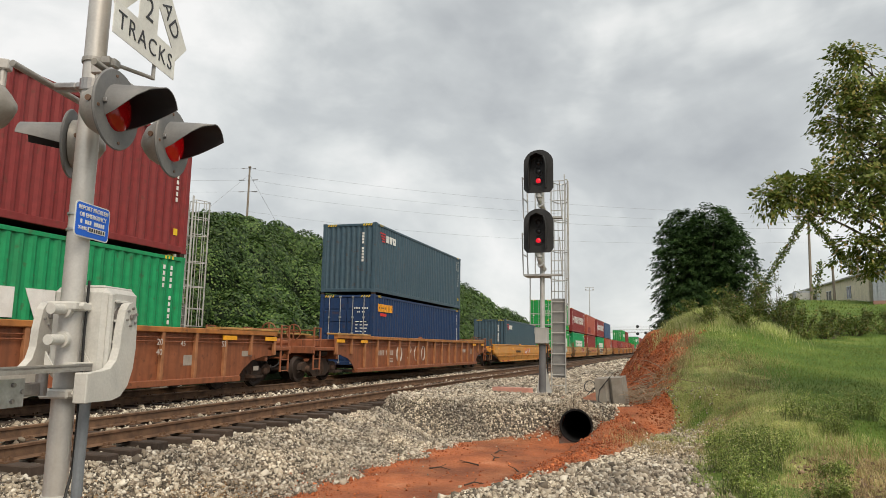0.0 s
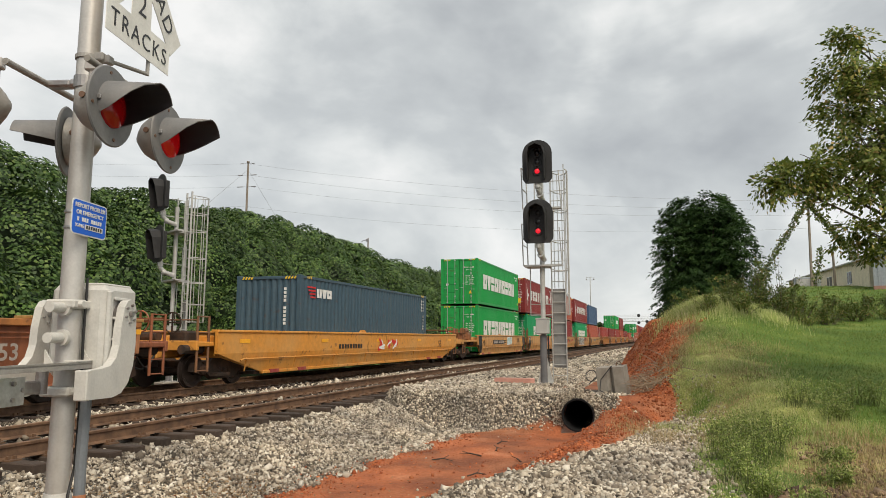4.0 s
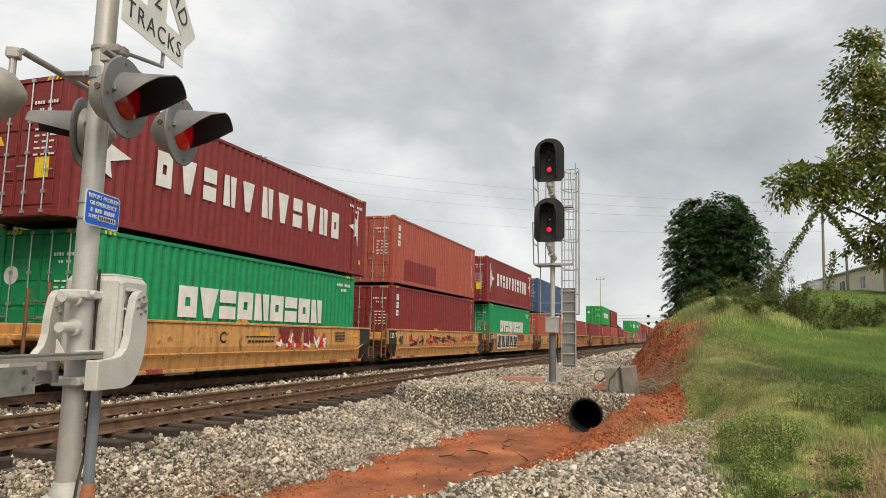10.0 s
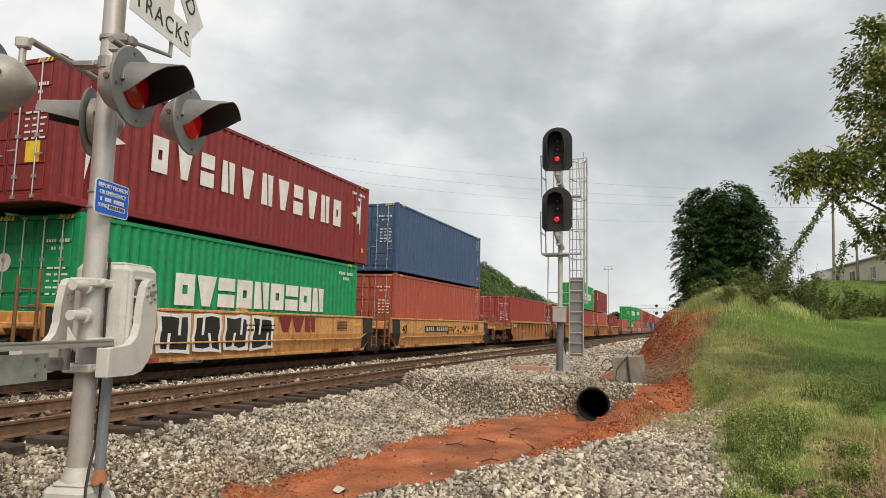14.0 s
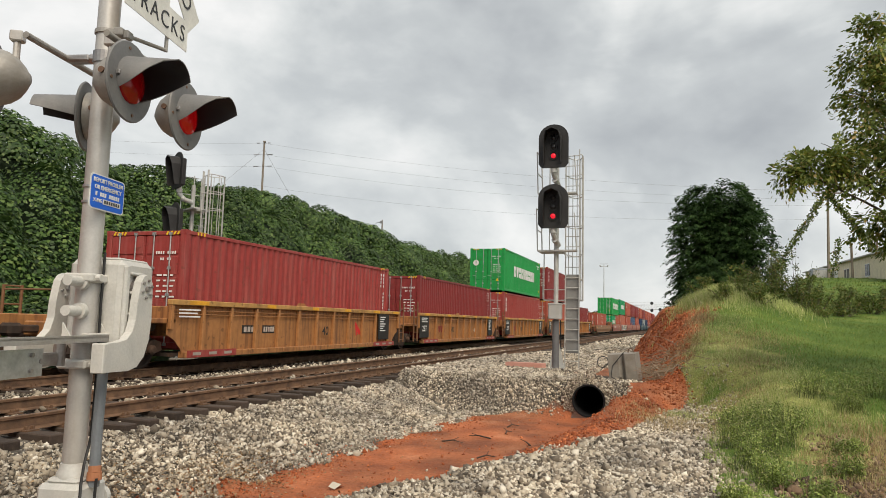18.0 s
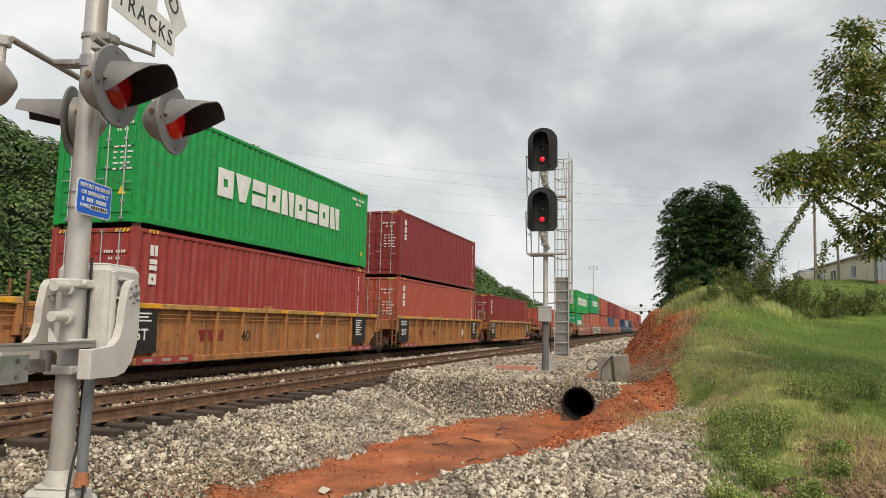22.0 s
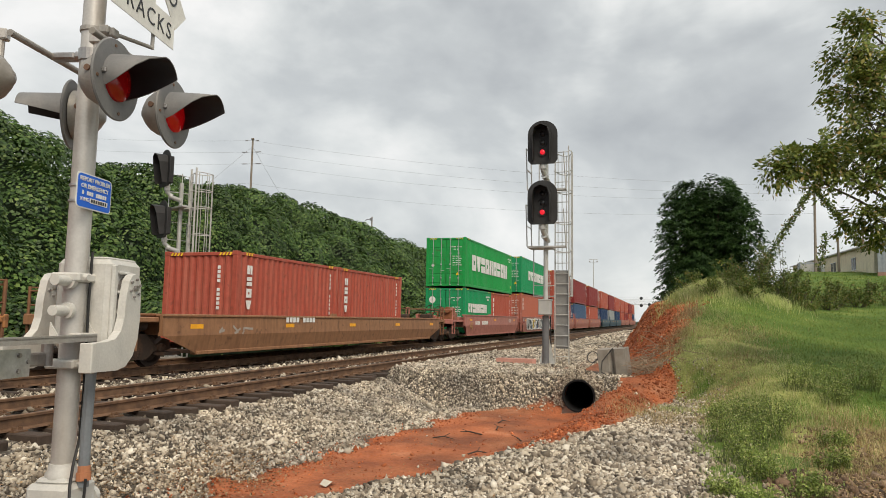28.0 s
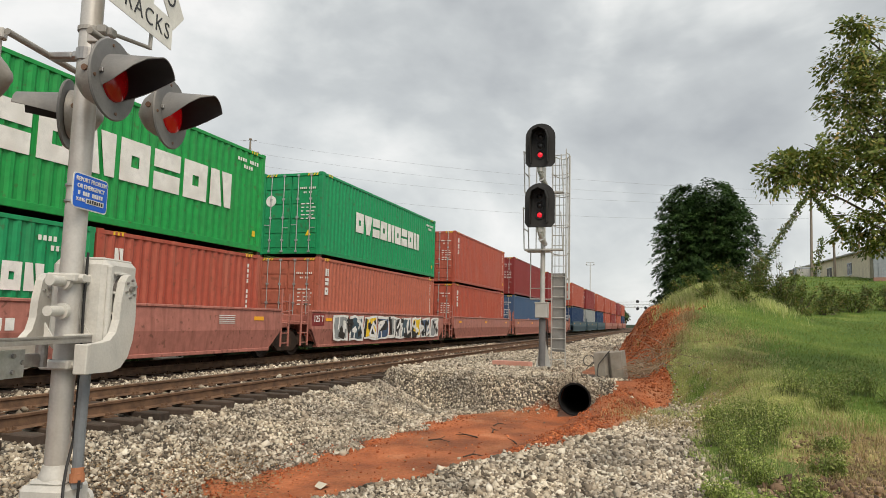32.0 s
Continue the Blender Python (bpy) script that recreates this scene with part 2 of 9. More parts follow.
def material(name, color, rough=0.6, metal=0.0, var=0.12, scale=6.0, fine=60.0, bump=0.1, dirt=None, dirt_amt=0.3, dirt_scale=1.2,
             streak=False, spec=0.5, emit=None, per_object=0.0, chips=0.0):
    """Painted, bare or natural surface: base colour with coarse and fine variation, grime in patches or running streaks, fine relief."""
    mt = bpy.data.materials.new(name)
    mt.use_nodes = True
    n, l = mt.node_tree.nodes, mt.node_tree.links
    b = n["Principled BSDF"]
    b.inputs["Roughness"].default_value, b.inputs["Metallic"].default_value = rough, metal
    b.inputs["Specular IOR Level"].default_value = spec
    tc = n.new("ShaderNodeTexCoord")

    def tex(sc, detail=3.0, stretch=None):
        t = n.new("ShaderNodeTexNoise")
        t.inputs["Scale"].default_value, t.inputs["Detail"].default_value = sc, detail
        if stretch:
            mp = n.new("ShaderNodeMapping")
            mp.inputs["Scale"].default_value = stretch
            l.new(tc.outputs["Object"], mp.inputs["Vector"])
            l.new(mp.outputs["Vector"], t.inputs["Vector"])
        else:
            l.new(tc.outputs["Object"], t.inputs["Vector"])
        return t.outputs["Fac"]

    def ramp(fac, a, b_, pa=0.3, pb=0.7):
        r = n.new("ShaderNodeValToRGB")
        r.color_ramp.elements[0].position, r.color_ramp.elements[0].color = pa, a
        r.color_ramp.elements[1].position, r.color_ramp.elements[1].color = pb, b_
        l.new(fac, r.inputs["Fac"])
        return r.outputs["Color"]

    def mix(kind, fac, a, b_):
        m = n.new("ShaderNodeMixRGB")
        m.blend_type = kind
        if isinstance(fac, (int, float)):
            m.inputs["Fac"].default_value = fac
        else:
            l.new(fac, m.inputs["Fac"])
        for sock, v in (("Color1", a), ("Color2", b_)):
            if isinstance(v, tuple):
                m.inputs[sock].default_value = v
            else:
                l.new(v, m.inputs[sock])
        return m.outputs["Color"]

    lo, hi = tuple(x * (1 - var) for x in color) + (1,), tuple(min(1, x * (1 + var)) for x in color) + (1,)
    out = ramp(tex(scale), lo, hi)
    f2 = ramp(tex(fine, 2.0), (0.82, 0.82, 0.82, 1), (1.12, 1.12, 1.12, 1))
    out = mix("MULTIPLY", min(1.0, var * 3), out, f2)
    if per_object:
        oi = n.new("ShaderNodeObjectInfo")
        out = mix("MULTIPLY", 1.0, out, ramp(oi.outputs["Random"], (1 - per_object,) * 3 + (1,), (1 + per_object,) * 3 + (1,), 0.0, 1.0))
    if dirt:
        fac = ramp(tex(dirt_scale, 6.0, (6.0, 6.0, 0.5) if streak else None), (0, 0, 0, 1), (dirt_amt,) * 3 + (1,), 0.45, 0.72)
        out = mix("MIX", fac, out, (*dirt, 1))
    if chips:
        fac = ramp(tex(5.0, 9.0), (0, 0, 0, 1), (chips,) * 3 + (1,), 0.62, 0.68)
        out = mix("MIX", fac, out, (0.085, 0.042, 0.026, 1))
    l.new(out, b.inputs["Base Color"])
    if bump:
        bp = n.new("ShaderNodeBump")
        bp.inputs["Strength"].default_value, bp.inputs["Distance"].default_value = bump, 0.01
        l.new(tex(fine * 0.7, 3.0), bp.inputs["Height"])
        l.new(bp.outputs["Normal"], b.inputs["Normal"])
    if emit:
        b.inputs["Emission Color"].default_value = (*emit[0], 1)
        b.inputs["Emission Strength"].default_value = emit[1]
    return mt


RUST, GRIME = (0.10, 0.045, 0.025), (0.06, 0.05, 0.042)
M = {}
for key, col, kw in (
        ("green", (0.014, 0.30, 0.065), dict(streak=True, dirt=GRIME, dirt_amt=0.18)),
        ("green_light", (0.012, 0.28, 0.105), dict(streak=True, dirt=GRIME, dirt_amt=0.2)),
        ("maroon", (0.215, 0.03, 0.03), dict(streak=True, dirt=(0.28, 0.1, 0.09), dirt_amt=0.18)),
        ("red_box", (0.3, 0.045, 0.04), dict(streak=True, dirt=(0.42, 0.2, 0.17), dirt_amt=0.3)),
        ("brick_red", (0.37, 0.08, 0.052), dict(streak=True, dirt=(0.46, 0.2, 0.14), dirt_amt=0.35)),
        ("salmon", (0.42, 0.13, 0.085), dict(streak=True, dirt=(0.3, 0.08, 0.055), dirt_amt=0.4)),
        ("slate_blue", (0.05, 0.09, 0.122), dict(streak=True, dirt=(0.09, 0.12, 0.13), dirt_amt=0.35)),
        ("navy", (0.015, 0.04, 0.112), dict(streak=True, dirt=GRIME, dirt_amt=0.2)),
        ("blue_box", (0.05, 0.095, 0.19), dict(streak=True, dirt=(0.12, 0.15, 0.19), dirt_amt=0.35)),
        ("grey_box", (0.3, 0.32, 0.33), dict(streak=True, dirt=GRIME, dirt_amt=0.3)),
        ("car_yellow", (0.6, 0.31, 0.105), dict(dirt=(0.17, 0.08, 0.04), dirt_amt=0.6, streak=True)),
        ("car_amber", (0.6, 0.26, 0.045), dict(dirt=(0.52, 0.33, 0.14), dirt_amt=0.5, dirt_scale=0.8)),
        ("car_brown", (0.27, 0.095, 0.045), dict(dirt=(0.12, 0.05, 0.03), dirt_amt=0.6, streak=True)),
        ("car_tan", (0.38, 0.175, 0.064), dict(dirt=(0.13, 0.055, 0.03), dirt_amt=0.85, streak=True)),
        ("car_rust", (0.29, 0.15, 0.078), dict(dirt=(0.17, 0.085, 0.045), dirt_amt=0.7, streak=True)),
        ("car_red", (0.41, 0.165, 0.132), dict(dirt=(0.17, 0.065, 0.05), dirt_amt=0.55, streak=True)),
        ("chord_rust", (0.42, 0.17, 0.05), dict(dirt=RUST, dirt_amt=0.7, dirt_scale=2.0)),
        ("chord_tan", (0.48, 0.27, 0.09), dict(dirt=RUST, dirt_amt=0.6, dirt_scale=2.0)),
        ("brake_red", (0.5, 0.09, 0.045), dict(dirt=(0.25, 0.1, 0.06), dirt_amt=0.5, dirt_scale=3.0)),
        ("winch_rust", (0.24, 0.105, 0.05), dict(dirt=(0.1, 0.05, 0.03), dirt_amt=0.8, dirt_scale=4.0)),
        ("post_tan", (0.38, 0.17, 0.08), dict(dirt=(0.14, 0.06, 0.03), dirt_amt=0.7, dirt_scale=2.0)),
        ("sky_tag", (0.42, 0.62, 0.62), dict()),
        ("chalk", (0.5, 0.45, 0.4), dict(dirt=(0.27, 0.1, 0.05), dirt_amt=0.7, dirt_scale=6.0)),
        ("chord_yellow", (0.72, 0.36, 0.03), dict(dirt=RUST, dirt_amt=0.5)),
        ("reflector", (0.85, 0.4, 0.03), dict(rough=0.4)),
        ("ladder_rust", (0.2, 0.1, 0.05), dict(dirt=RUST, dirt_amt=0.7, dirt_scale=2.0)),
        ("truck_iron", (0.042, 0.031, 0.025), dict(rough=0.8, spec=0.2, dirt=(0.11, 0.06, 0.038), dirt_amt=0.7, dirt_scale=4.0)),
        ("wheel_steel", (0.06, 0.045, 0.038), dict(rough=0.6, metal=0.4)),
        ("tread_steel", (0.35, 0.33, 0.31), dict(rough=0.3, metal=0.9)),
        ("white_paint", (0.78, 0.78, 0.76), dict(dirt=(0.45, 0.42, 0.38), dirt_amt=0.4, dirt_scale=3.0)),
        ("grey_mark", (0.35, 0.31, 0.27), dict()),
        ("black_paint", (0.022, 0.021, 0.02), dict(rough=0.55, dirt=GRIME, dirt_amt=0.5)),
        ("orange_mark", (0.85, 0.36, 0.02), dict()),
        ("yellow_mark", (0.8, 0.55, 0.03), dict()),
        ("red_mark", (0.6, 0.03, 0.03), dict()),
        ("zinc", (0.52, 0.53, 0.53), dict(rough=0.42, metal=0.75, scale=14.0, var=0.16)),
        ("dark_gap", (0.012, 0.012, 0.012), dict(rough=0.9)),
        ):
    M[key] = material(key, col, **{**dict(rough=0.5, bump=0.08, spec=0.3, chips=0.55 if key[:4] == "car_" or key[:5] == "chord" else 0.4 if kw.get("streak") else 0.0), **kw})


# ---- ground ----
def step(a, b, x):
    t = np.clip((x - a) / (b - a), 0, 1)
    return t * t * (3 - 2 * t)


def wob(x, y, s, seed=0.0):
    """Cheap smooth unevenness, about -1 to 1, with features of s metres."""
    x, y = np.asarray(x) / s, np.asarray(y) / s
    return (np.sin(1.7 * x + 2.3 * y + seed) + np.sin(-2.9 * x + 1.3 * y + 1.7 * seed + 1) + np.sin(4.1 * x + 3.7 * y + 2.3 * seed + 2) * 0.6
            + np.sin(7.3 * x - 6.1 * y + seed * 3) * 0.35) / 2.2


def foot_x(y):
    """Foot of the cut bank beside the track."""
    return np.interp(y, [15, 20, 23, 25, 30, 40], [-0.55, -0.9, -1.32, -1.75, -2.3, -2.7]) + 0.15 * wob(y, 0 * y, 2.5, 3)


def crest_x(y):
    """Edge of the gravel pad above the ditch."""
    return np.interp(y, [0, 6.2, 7.4, 8.4, 9.3, 10.8, 13, 15, 17], [-5.4, -3.05, -2.6, -2.25, -1.85, -1.35, -0.8, -0.7, -0.6]) + 0.06 * wob(y, y, 0.9, 5)


def height(x, y):
    x, y = np.asarray(x, float), np.asarray(y, float)
    # lawn that climbs away from the road
    lawn = -0.42 + 0.108 * np.clip(y - 9, 0, 57) + 0.06 * wob(x, y, 5, 1) * step(9, 14, y)
    lawn = lawn + 1.0 * np.exp(-((x - 1.6) / 2.0) ** 2 - ((y - 26.5) / 5.0) ** 2)
    lawn = lawn * (1 - step(31, 42, y) * (1 - step(0.07, 0.16, x / np.maximum(y, 1))) * 0.8)
    lawn = lawn + 0.05 * step(0.4, 2.5, x) * step(6, 10, y)
    # trackside flat behind the bank foot
    flat = -0.03 - 0.25 * step(24, 40, y)
    cut = step(0, 1, (x - foot_x(y)) / (1.3 + 0.015 * y))
    far = flat + (lawn - flat) * cut + (0.14 * wob(x, y, 0.8, 2) + 0.08 * wob(x, y, 0.33, 9)) * cut * (1 - cut) * 4
    # ditch between the ballast and the gravel pad, closed off by the berm over the pipe
    bed = -0.86 + 0.03 * wob(x, y, 1.6, 4)
    pad = -0.47 + 0.02 * wob(x, y, 1.1, 6)
    lip = step(-0.95, 0.0, x - crest_x(y))
    near = bed + (pad - bed) * lip
    # loose red spoil thrown down the right side of the ditch, towards the bank
    spoil = np.clip(1 - np.abs(x - np.interp(y, [9, 12, 15.5, 18], [-2.6, -1.75, -1.12, -0.3])) / 0.8, 0, 1) * step(8.6, 11, y)
    near = near + spoil * np.interp(y, [9, 12, 15, 17], [0.12, 0.26, 0.52, 0.3]) * (1 + 0.25 * wob(x, y, 0.45, 71))
    near = np.where(x > 0.3, np.maximum(near, pad + step(0.3, 1.8, x) * 0.10), near)
    snug = np.exp(-((x + 2.0) / 0.9) ** 2)
    k = step(15.7 - 0.12 * snug, 16.75 - 0.5 * snug, y)
    hillk = step(9, 14, y) * step(0.0, 2.0, x)
    near = near + (lawn - near) * hillk
    z = near + (far - near) * k
    # ballast shoulder of the near track
    slope = -0.315 - np.clip(x + 6.9, 0, 9) * 0.341 + 0.02 * wob(x, y, 0.7, 8)
    z = np.where(x < -6.9, -0.24 - 0.065 * step(-7.75, -7.3, x), np.maximum(z, slope))
    # beyond the far track: a shallow drain, then the vine-covered ridge
    z = np.where(x < -15.0, -0.24 - 0.35 * step(-15.0, -17.0, x), z)
    crest = np.interp(y, [-60, 15, 25, 28, 29.2, 31, 33.7, 39, 46, 57, 63.5, 69, 78, 86, 93, 98, 104, 109.5, 112.5, 115, 124, 135, 148, 161, 200, 320],
                      [8, 10.2, 10.4, 9.4, 7.6, 9.2, 10.3, 9.7, 10.7, 10.7, 10.6, 9.5, 9.8, 9.6, 9.6, 10.1, 10.5, 9.5, 8.0, 6.6, 6.5, 6.5, 7.2, 6.0, 4, 1])
    ridge = crest * step(-17.8, -31.0, x) + 0.55 * wob(x, y, 4, 3) * step(-18.5, -22, x) * (1 - step(-29, -32, x))
    ridge = ridge * (1 - 0.45 * step(-33, -60, x))
    ridge = ridge - 1.0 * step(-18.6, -22.0, x)
    z = np.where(x < -17.0, -0.59 + np.maximum(ridge, 0), z)
    return z


def grid_lines(segs):
    out = []
    for a, b, d in segs:
        out += list(np.arange(a, b - 1e-6, d))
    return np.array(out + [segs[-1][1]])


def zones(x, y):
    """Cover of the ground: gravel, red earth, grass, vines (0 to 1 each)."""
    cx, fx = crest_x(y), foot_x(y)
    n1, n2 = wob(x, y, 0.5, 11), wob(x, y, 1.4, 12)
    vines = step(-17.2, -18.6, x)
    grass = step(0.15, 0.55, x + 0.16 * n1 - 0.1 * n2) * step(6.2, 7.2, y + 0.6 * n1 + 1.2 * (x - 0.4))
    grass = grass * (1 - 0.75 * step(1.6, 2.3, x + 0.3 * n1) * (1 - step(8.4, 9.6, y + 0.4 * n2)))
    beyond = step(15, 16.5, y)
    top = step(1.0, 1.5, (x - fx) / np.interp(y, [15, 18, 20, 22.4, 24.6, 30, 36], [0.45, 0.62, 0.88, 1.4, 2.1, 1.7, 1.0]) + 0.12 * n1 + 0.08 * n2)
    grass = grass * (1 - beyond) + top * beyond
    grass = np.maximum(grass, step(-0.9, 0.2, x + 0.3 * n1) * step(12.6, 13.6, y + 0.4 * n2) * (1 - step(14.5, 16, y)) * 0.8)
    grass = np.maximum(grass, step(60, 75, y) * step(fx * 0 - 4, -2, x))
    dl = np.interp(y, [0, 6, 8, 12, 15.5, 16.5], [-6.4, -5.25, -5.2, -4.85, -4.3, -2.4])
    dirt = step(dl - 0.25, dl + 0.15, x + 0.2 * n1 + 0.1 * n2) * (1 - step(cx - 0.28, cx + 0.02, x + 0.12 * n1)) * (1 - step(15.6, 16.3, y))
    spo = step(0.15, 0.5, np.clip(1 - np.abs(x - np.interp(y, [9, 12, 15.5, 18], [-2.45, -1.55, -0.75, 0.0])) / 0.95, 0, 1) + 0.12 * n1) * step(9.2, 10.2, y)
    bank = step(-0.3, 0.1, x - fx + 0.15 * n2) * step(15.2, 16.4, y)
    back = step(-3.2, -2.6, x + 0.3 * n2) * step(17.6, 18.6, y + 0.3 * n1) * (1 - step(21, 24, y)) * 0.55
    dirt = np.maximum.reduce([dirt, spo * (1 - step(16, 18, y) * 0), bank, back])
    dirt = np.maximum(dirt, step(-15.6, -16.6, x) * 0.6)
    dirt = dirt * (1 - grass)
    return np.clip(dirt, 0, 1), np.clip(grass, 0, 1), np.clip(vines, 0, 1)


def verge_x(y):
    """Where the rough pale verge gives way to the mown lawn."""
    return np.interp(y, [9, 13, 16, 18.2, 22.2, 30], [4.6, 2.7, 2.35, 2.1, 1.75, 2.6])


def dry_cover(x, y):
    """Thatch and bare brown soil: 0 on the lawn, 1 where the grass has died back."""
    n1, n2 = wob(x, y, 0.45, 14), wob(x, y, 1.1, 15)
    patch = step(1.25, 1.7, x + 0.25 * n1) * (1 - step(10.6, 12.4, y - 0.3 * (x - 2) + 0.5 * n2)) * (0.75 + 0.25 * n1)
    verge = (1 - step(-0.5, 0.5, x - verge_x(y) + 0.3 * n2)) * step(11, 13, y) * (0.62 + 0.25 * n1 + 0.15 * n2)
    return np.clip(np.maximum(patch, verge), 0, 1) * step(5, 6, y) * (1 - step(19.5, 23.0, y))


def ground_material():
    mt = bpy.data.materials.new("ground_cover")
    mt.use_nodes = True
    n, l = mt.node_tree.nodes, mt.node_tree.links
    b = n["Principled BSDF"]
    b.inputs["Roughness"].default_value = 0.9
    b.inputs["Specular IOR Level"].default_value = 0.25
    geo = n.new("ShaderNodeNewGeometry")
    att = n.new("ShaderNodeVertexColor")
    att.layer_name = "cover"
    sep = n.new("ShaderNodeSeparateColor")
    l.new(att.outputs["Color"], sep.inputs["Color"])

    def noise_tex(sc, detail=4.0):
        t = n.new("ShaderNodeTexNoise")
        t.inputs["Scale"].default_value, t.inputs["Detail"].default_value = sc, detail
        l.new(geo.outputs["Position"], t.inputs["Vector"])
        return t.outputs["Fac"]

    def ramp(fac, *stops):
        r = n.new("ShaderNodeValToRGB")
        e = r.color_ramp.elements
        while len(e) < len(stops):
            e.new(0.5)
        for k, (p, c) in zip(e, stops):
            k.position, k.color = p, (*c, 1)
        l.new(fac, r.inputs["Fac"])
        return r.outputs["Color"]

    def mix(fac, a, b_, kind="MIX"):
        m = n.new("ShaderNodeMixRGB")
        m.blend_type = kind
        if isinstance(fac, float):
            m.inputs["Fac"].default_value = fac
        else:
            l.new(fac, m.inputs["Fac"])
        l.new(a, m.inputs["Color1"])
        l.new(b_, m.inputs["Color2"])
        return m.outputs["Color"]

    vor = n.new("ShaderNodeTexVoronoi")
    vor.inputs["Scale"].default_value = 24.0
    l.new(geo.outputs["Position"], vor.inputs["Vector"])
    hsv = n.new("ShaderNodeSeparateColor")
    l.new(vor.outputs["Color"], hsv.inputs["Color"])
    # low tones and dark cell edges paint in the shade between stones
    stone = ramp(hsv.outputs["Red"], (0.0, (0.06, 0.052, 0.044)), (0.4, (0.13, 0.115, 0.098)), (0.75, (0.22, 0.198, 0.168)), (1.0, (0.34, 0.315, 0.275)))
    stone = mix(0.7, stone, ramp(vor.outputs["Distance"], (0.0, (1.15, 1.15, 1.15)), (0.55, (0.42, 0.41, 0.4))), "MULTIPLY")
    stone = mix(0.5, stone, ramp(noise_tex(0.55), (0.35, (0.75, 0.7, 0.66)), (0.65, (1.15, 1.12, 1.1))), "MULTIPLY")
    stone = mix(0.45, stone, ramp(noise_tex(4.5, 7.0), (0.34, (0.5, 0.47, 0.44)), (0.62, (1.2, 1.18, 1.15))), "MULTIPLY")
    earth = ramp(noise_tex(1.3, 8.0), (0.32, (0.235, 0.08, 0.04)), (0.48, (0.345, 0.115, 0.052)), (0.6, (0.42, 0.142, 0.062)), (0.72, (0.5, 0.215, 0.115)))
    earth = mix(0.6, earth, ramp(noise_tex(16.0, 6.0), (0.3, (0.72, 0.70, 0.68)), (0.7, (1.2, 1.2, 1.2))), "MULTIPLY")
    earth = mix(0.55, earth, ramp(noise_tex(0.8, 5.0), (0.38, (0.62, 0.8, 0.95)), (0.6, (1.1, 1.05, 1.0))), "MULTIPLY")
    lawn = ramp(noise_tex(0.7, 6.0), (0.3, (0.062, 0.118, 0.018)), (0.55, (0.105, 0.17, 0.028)), (0.75, (0.19, 0.225, 0.055)))
    lawn = mix(0.8, lawn, ramp(noise_tex(22.0, 5.0), (0.3, (0.55, 0.55, 0.5)), (0.7, (1.3, 1.3, 1.2))), "MULTIPLY")
    # near-black: shade in the gaps under the leaves, put into the ground colour
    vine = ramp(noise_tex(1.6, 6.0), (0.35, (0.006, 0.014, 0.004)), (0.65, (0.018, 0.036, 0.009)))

    def edge(sock, sc):
        m = n.new("ShaderNodeMath")
        m.operation = "MULTIPLY_ADD"
        l.new(noise_tex(sc, 5.0), m.inputs[0])
        m.inputs[1].default_value = 0.8
        l.new(sock, m.inputs[2])
        return ramp(m.outputs[0], (0.72, (0, 0, 0)), (1.08, (1, 1, 1)))

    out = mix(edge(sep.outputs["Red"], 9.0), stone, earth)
    thatch = ramp(noise_tex(2.2, 8.0), (0.3, (0.16, 0.12, 0.055)), (0.42, (0.24, 0.25, 0.08)), (0.6, (0.34, 0.37, 0.12)), (0.75, (0.48, 0.44, 0.22)))
    thatch = mix(0.8, thatch, ramp(noise_tex(26.0, 5.0), (0.3, (0.5, 0.48, 0.45)), (0.7, (1.35, 1.3, 1.25))), "MULTIPLY")
    lawn = mix(edge(att.outputs["Alpha"], 3.5), lawn, thatch)
    out = mix(edge(sep.outputs["Green"], 7.0), out, lawn)
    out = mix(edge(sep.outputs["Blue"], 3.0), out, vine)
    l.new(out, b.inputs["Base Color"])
    bp = n.new("ShaderNodeBump")
    bp.inputs["Strength"].default_value, bp.inputs["Distance"].default_value = 0.7, 0.03
    m = n.new("ShaderNodeMath")
    m.operation = "MULTIPLY_ADD"
    l.new(noise_tex(30.0, 6.0), m.inputs[0])
    m.inputs[1].default_value = 0.7
    l.new(vor.outputs["Distance"], m.inputs[2])
    l.new(m.outputs[0], bp.inputs["Height"])
    l.new(bp.outputs["Normal"], b.inputs["Normal"])
    return mt


PIPE_X, PIPE_Y, PIPE_Z, PIPE_R = -2.0, 15.7, -0.42, 0.375


def round_pipe(x, y, z):
    """Ground height beside, under and over the drain pipe; also which points lie under it and which over it."""
    dx = np.abs(x - PIPE_X)
    span = np.sqrt(np.clip(PIPE_R ** 2 - dx ** 2, 0, None))
    near = (dx < PIPE_R) & (y > PIPE_Y - 0.12) & (y < PIPE_Y + 3.0)
    under, over = near & (y < PIPE_Y + 0.1), near & (y >= PIPE_Y + 0.1)
    z = np.where(under, np.minimum(z, PIPE_Z - span - 0.01), z)
    return np.where(over, np.maximum(z, PIPE_Z + span + 0.012), z), under, over


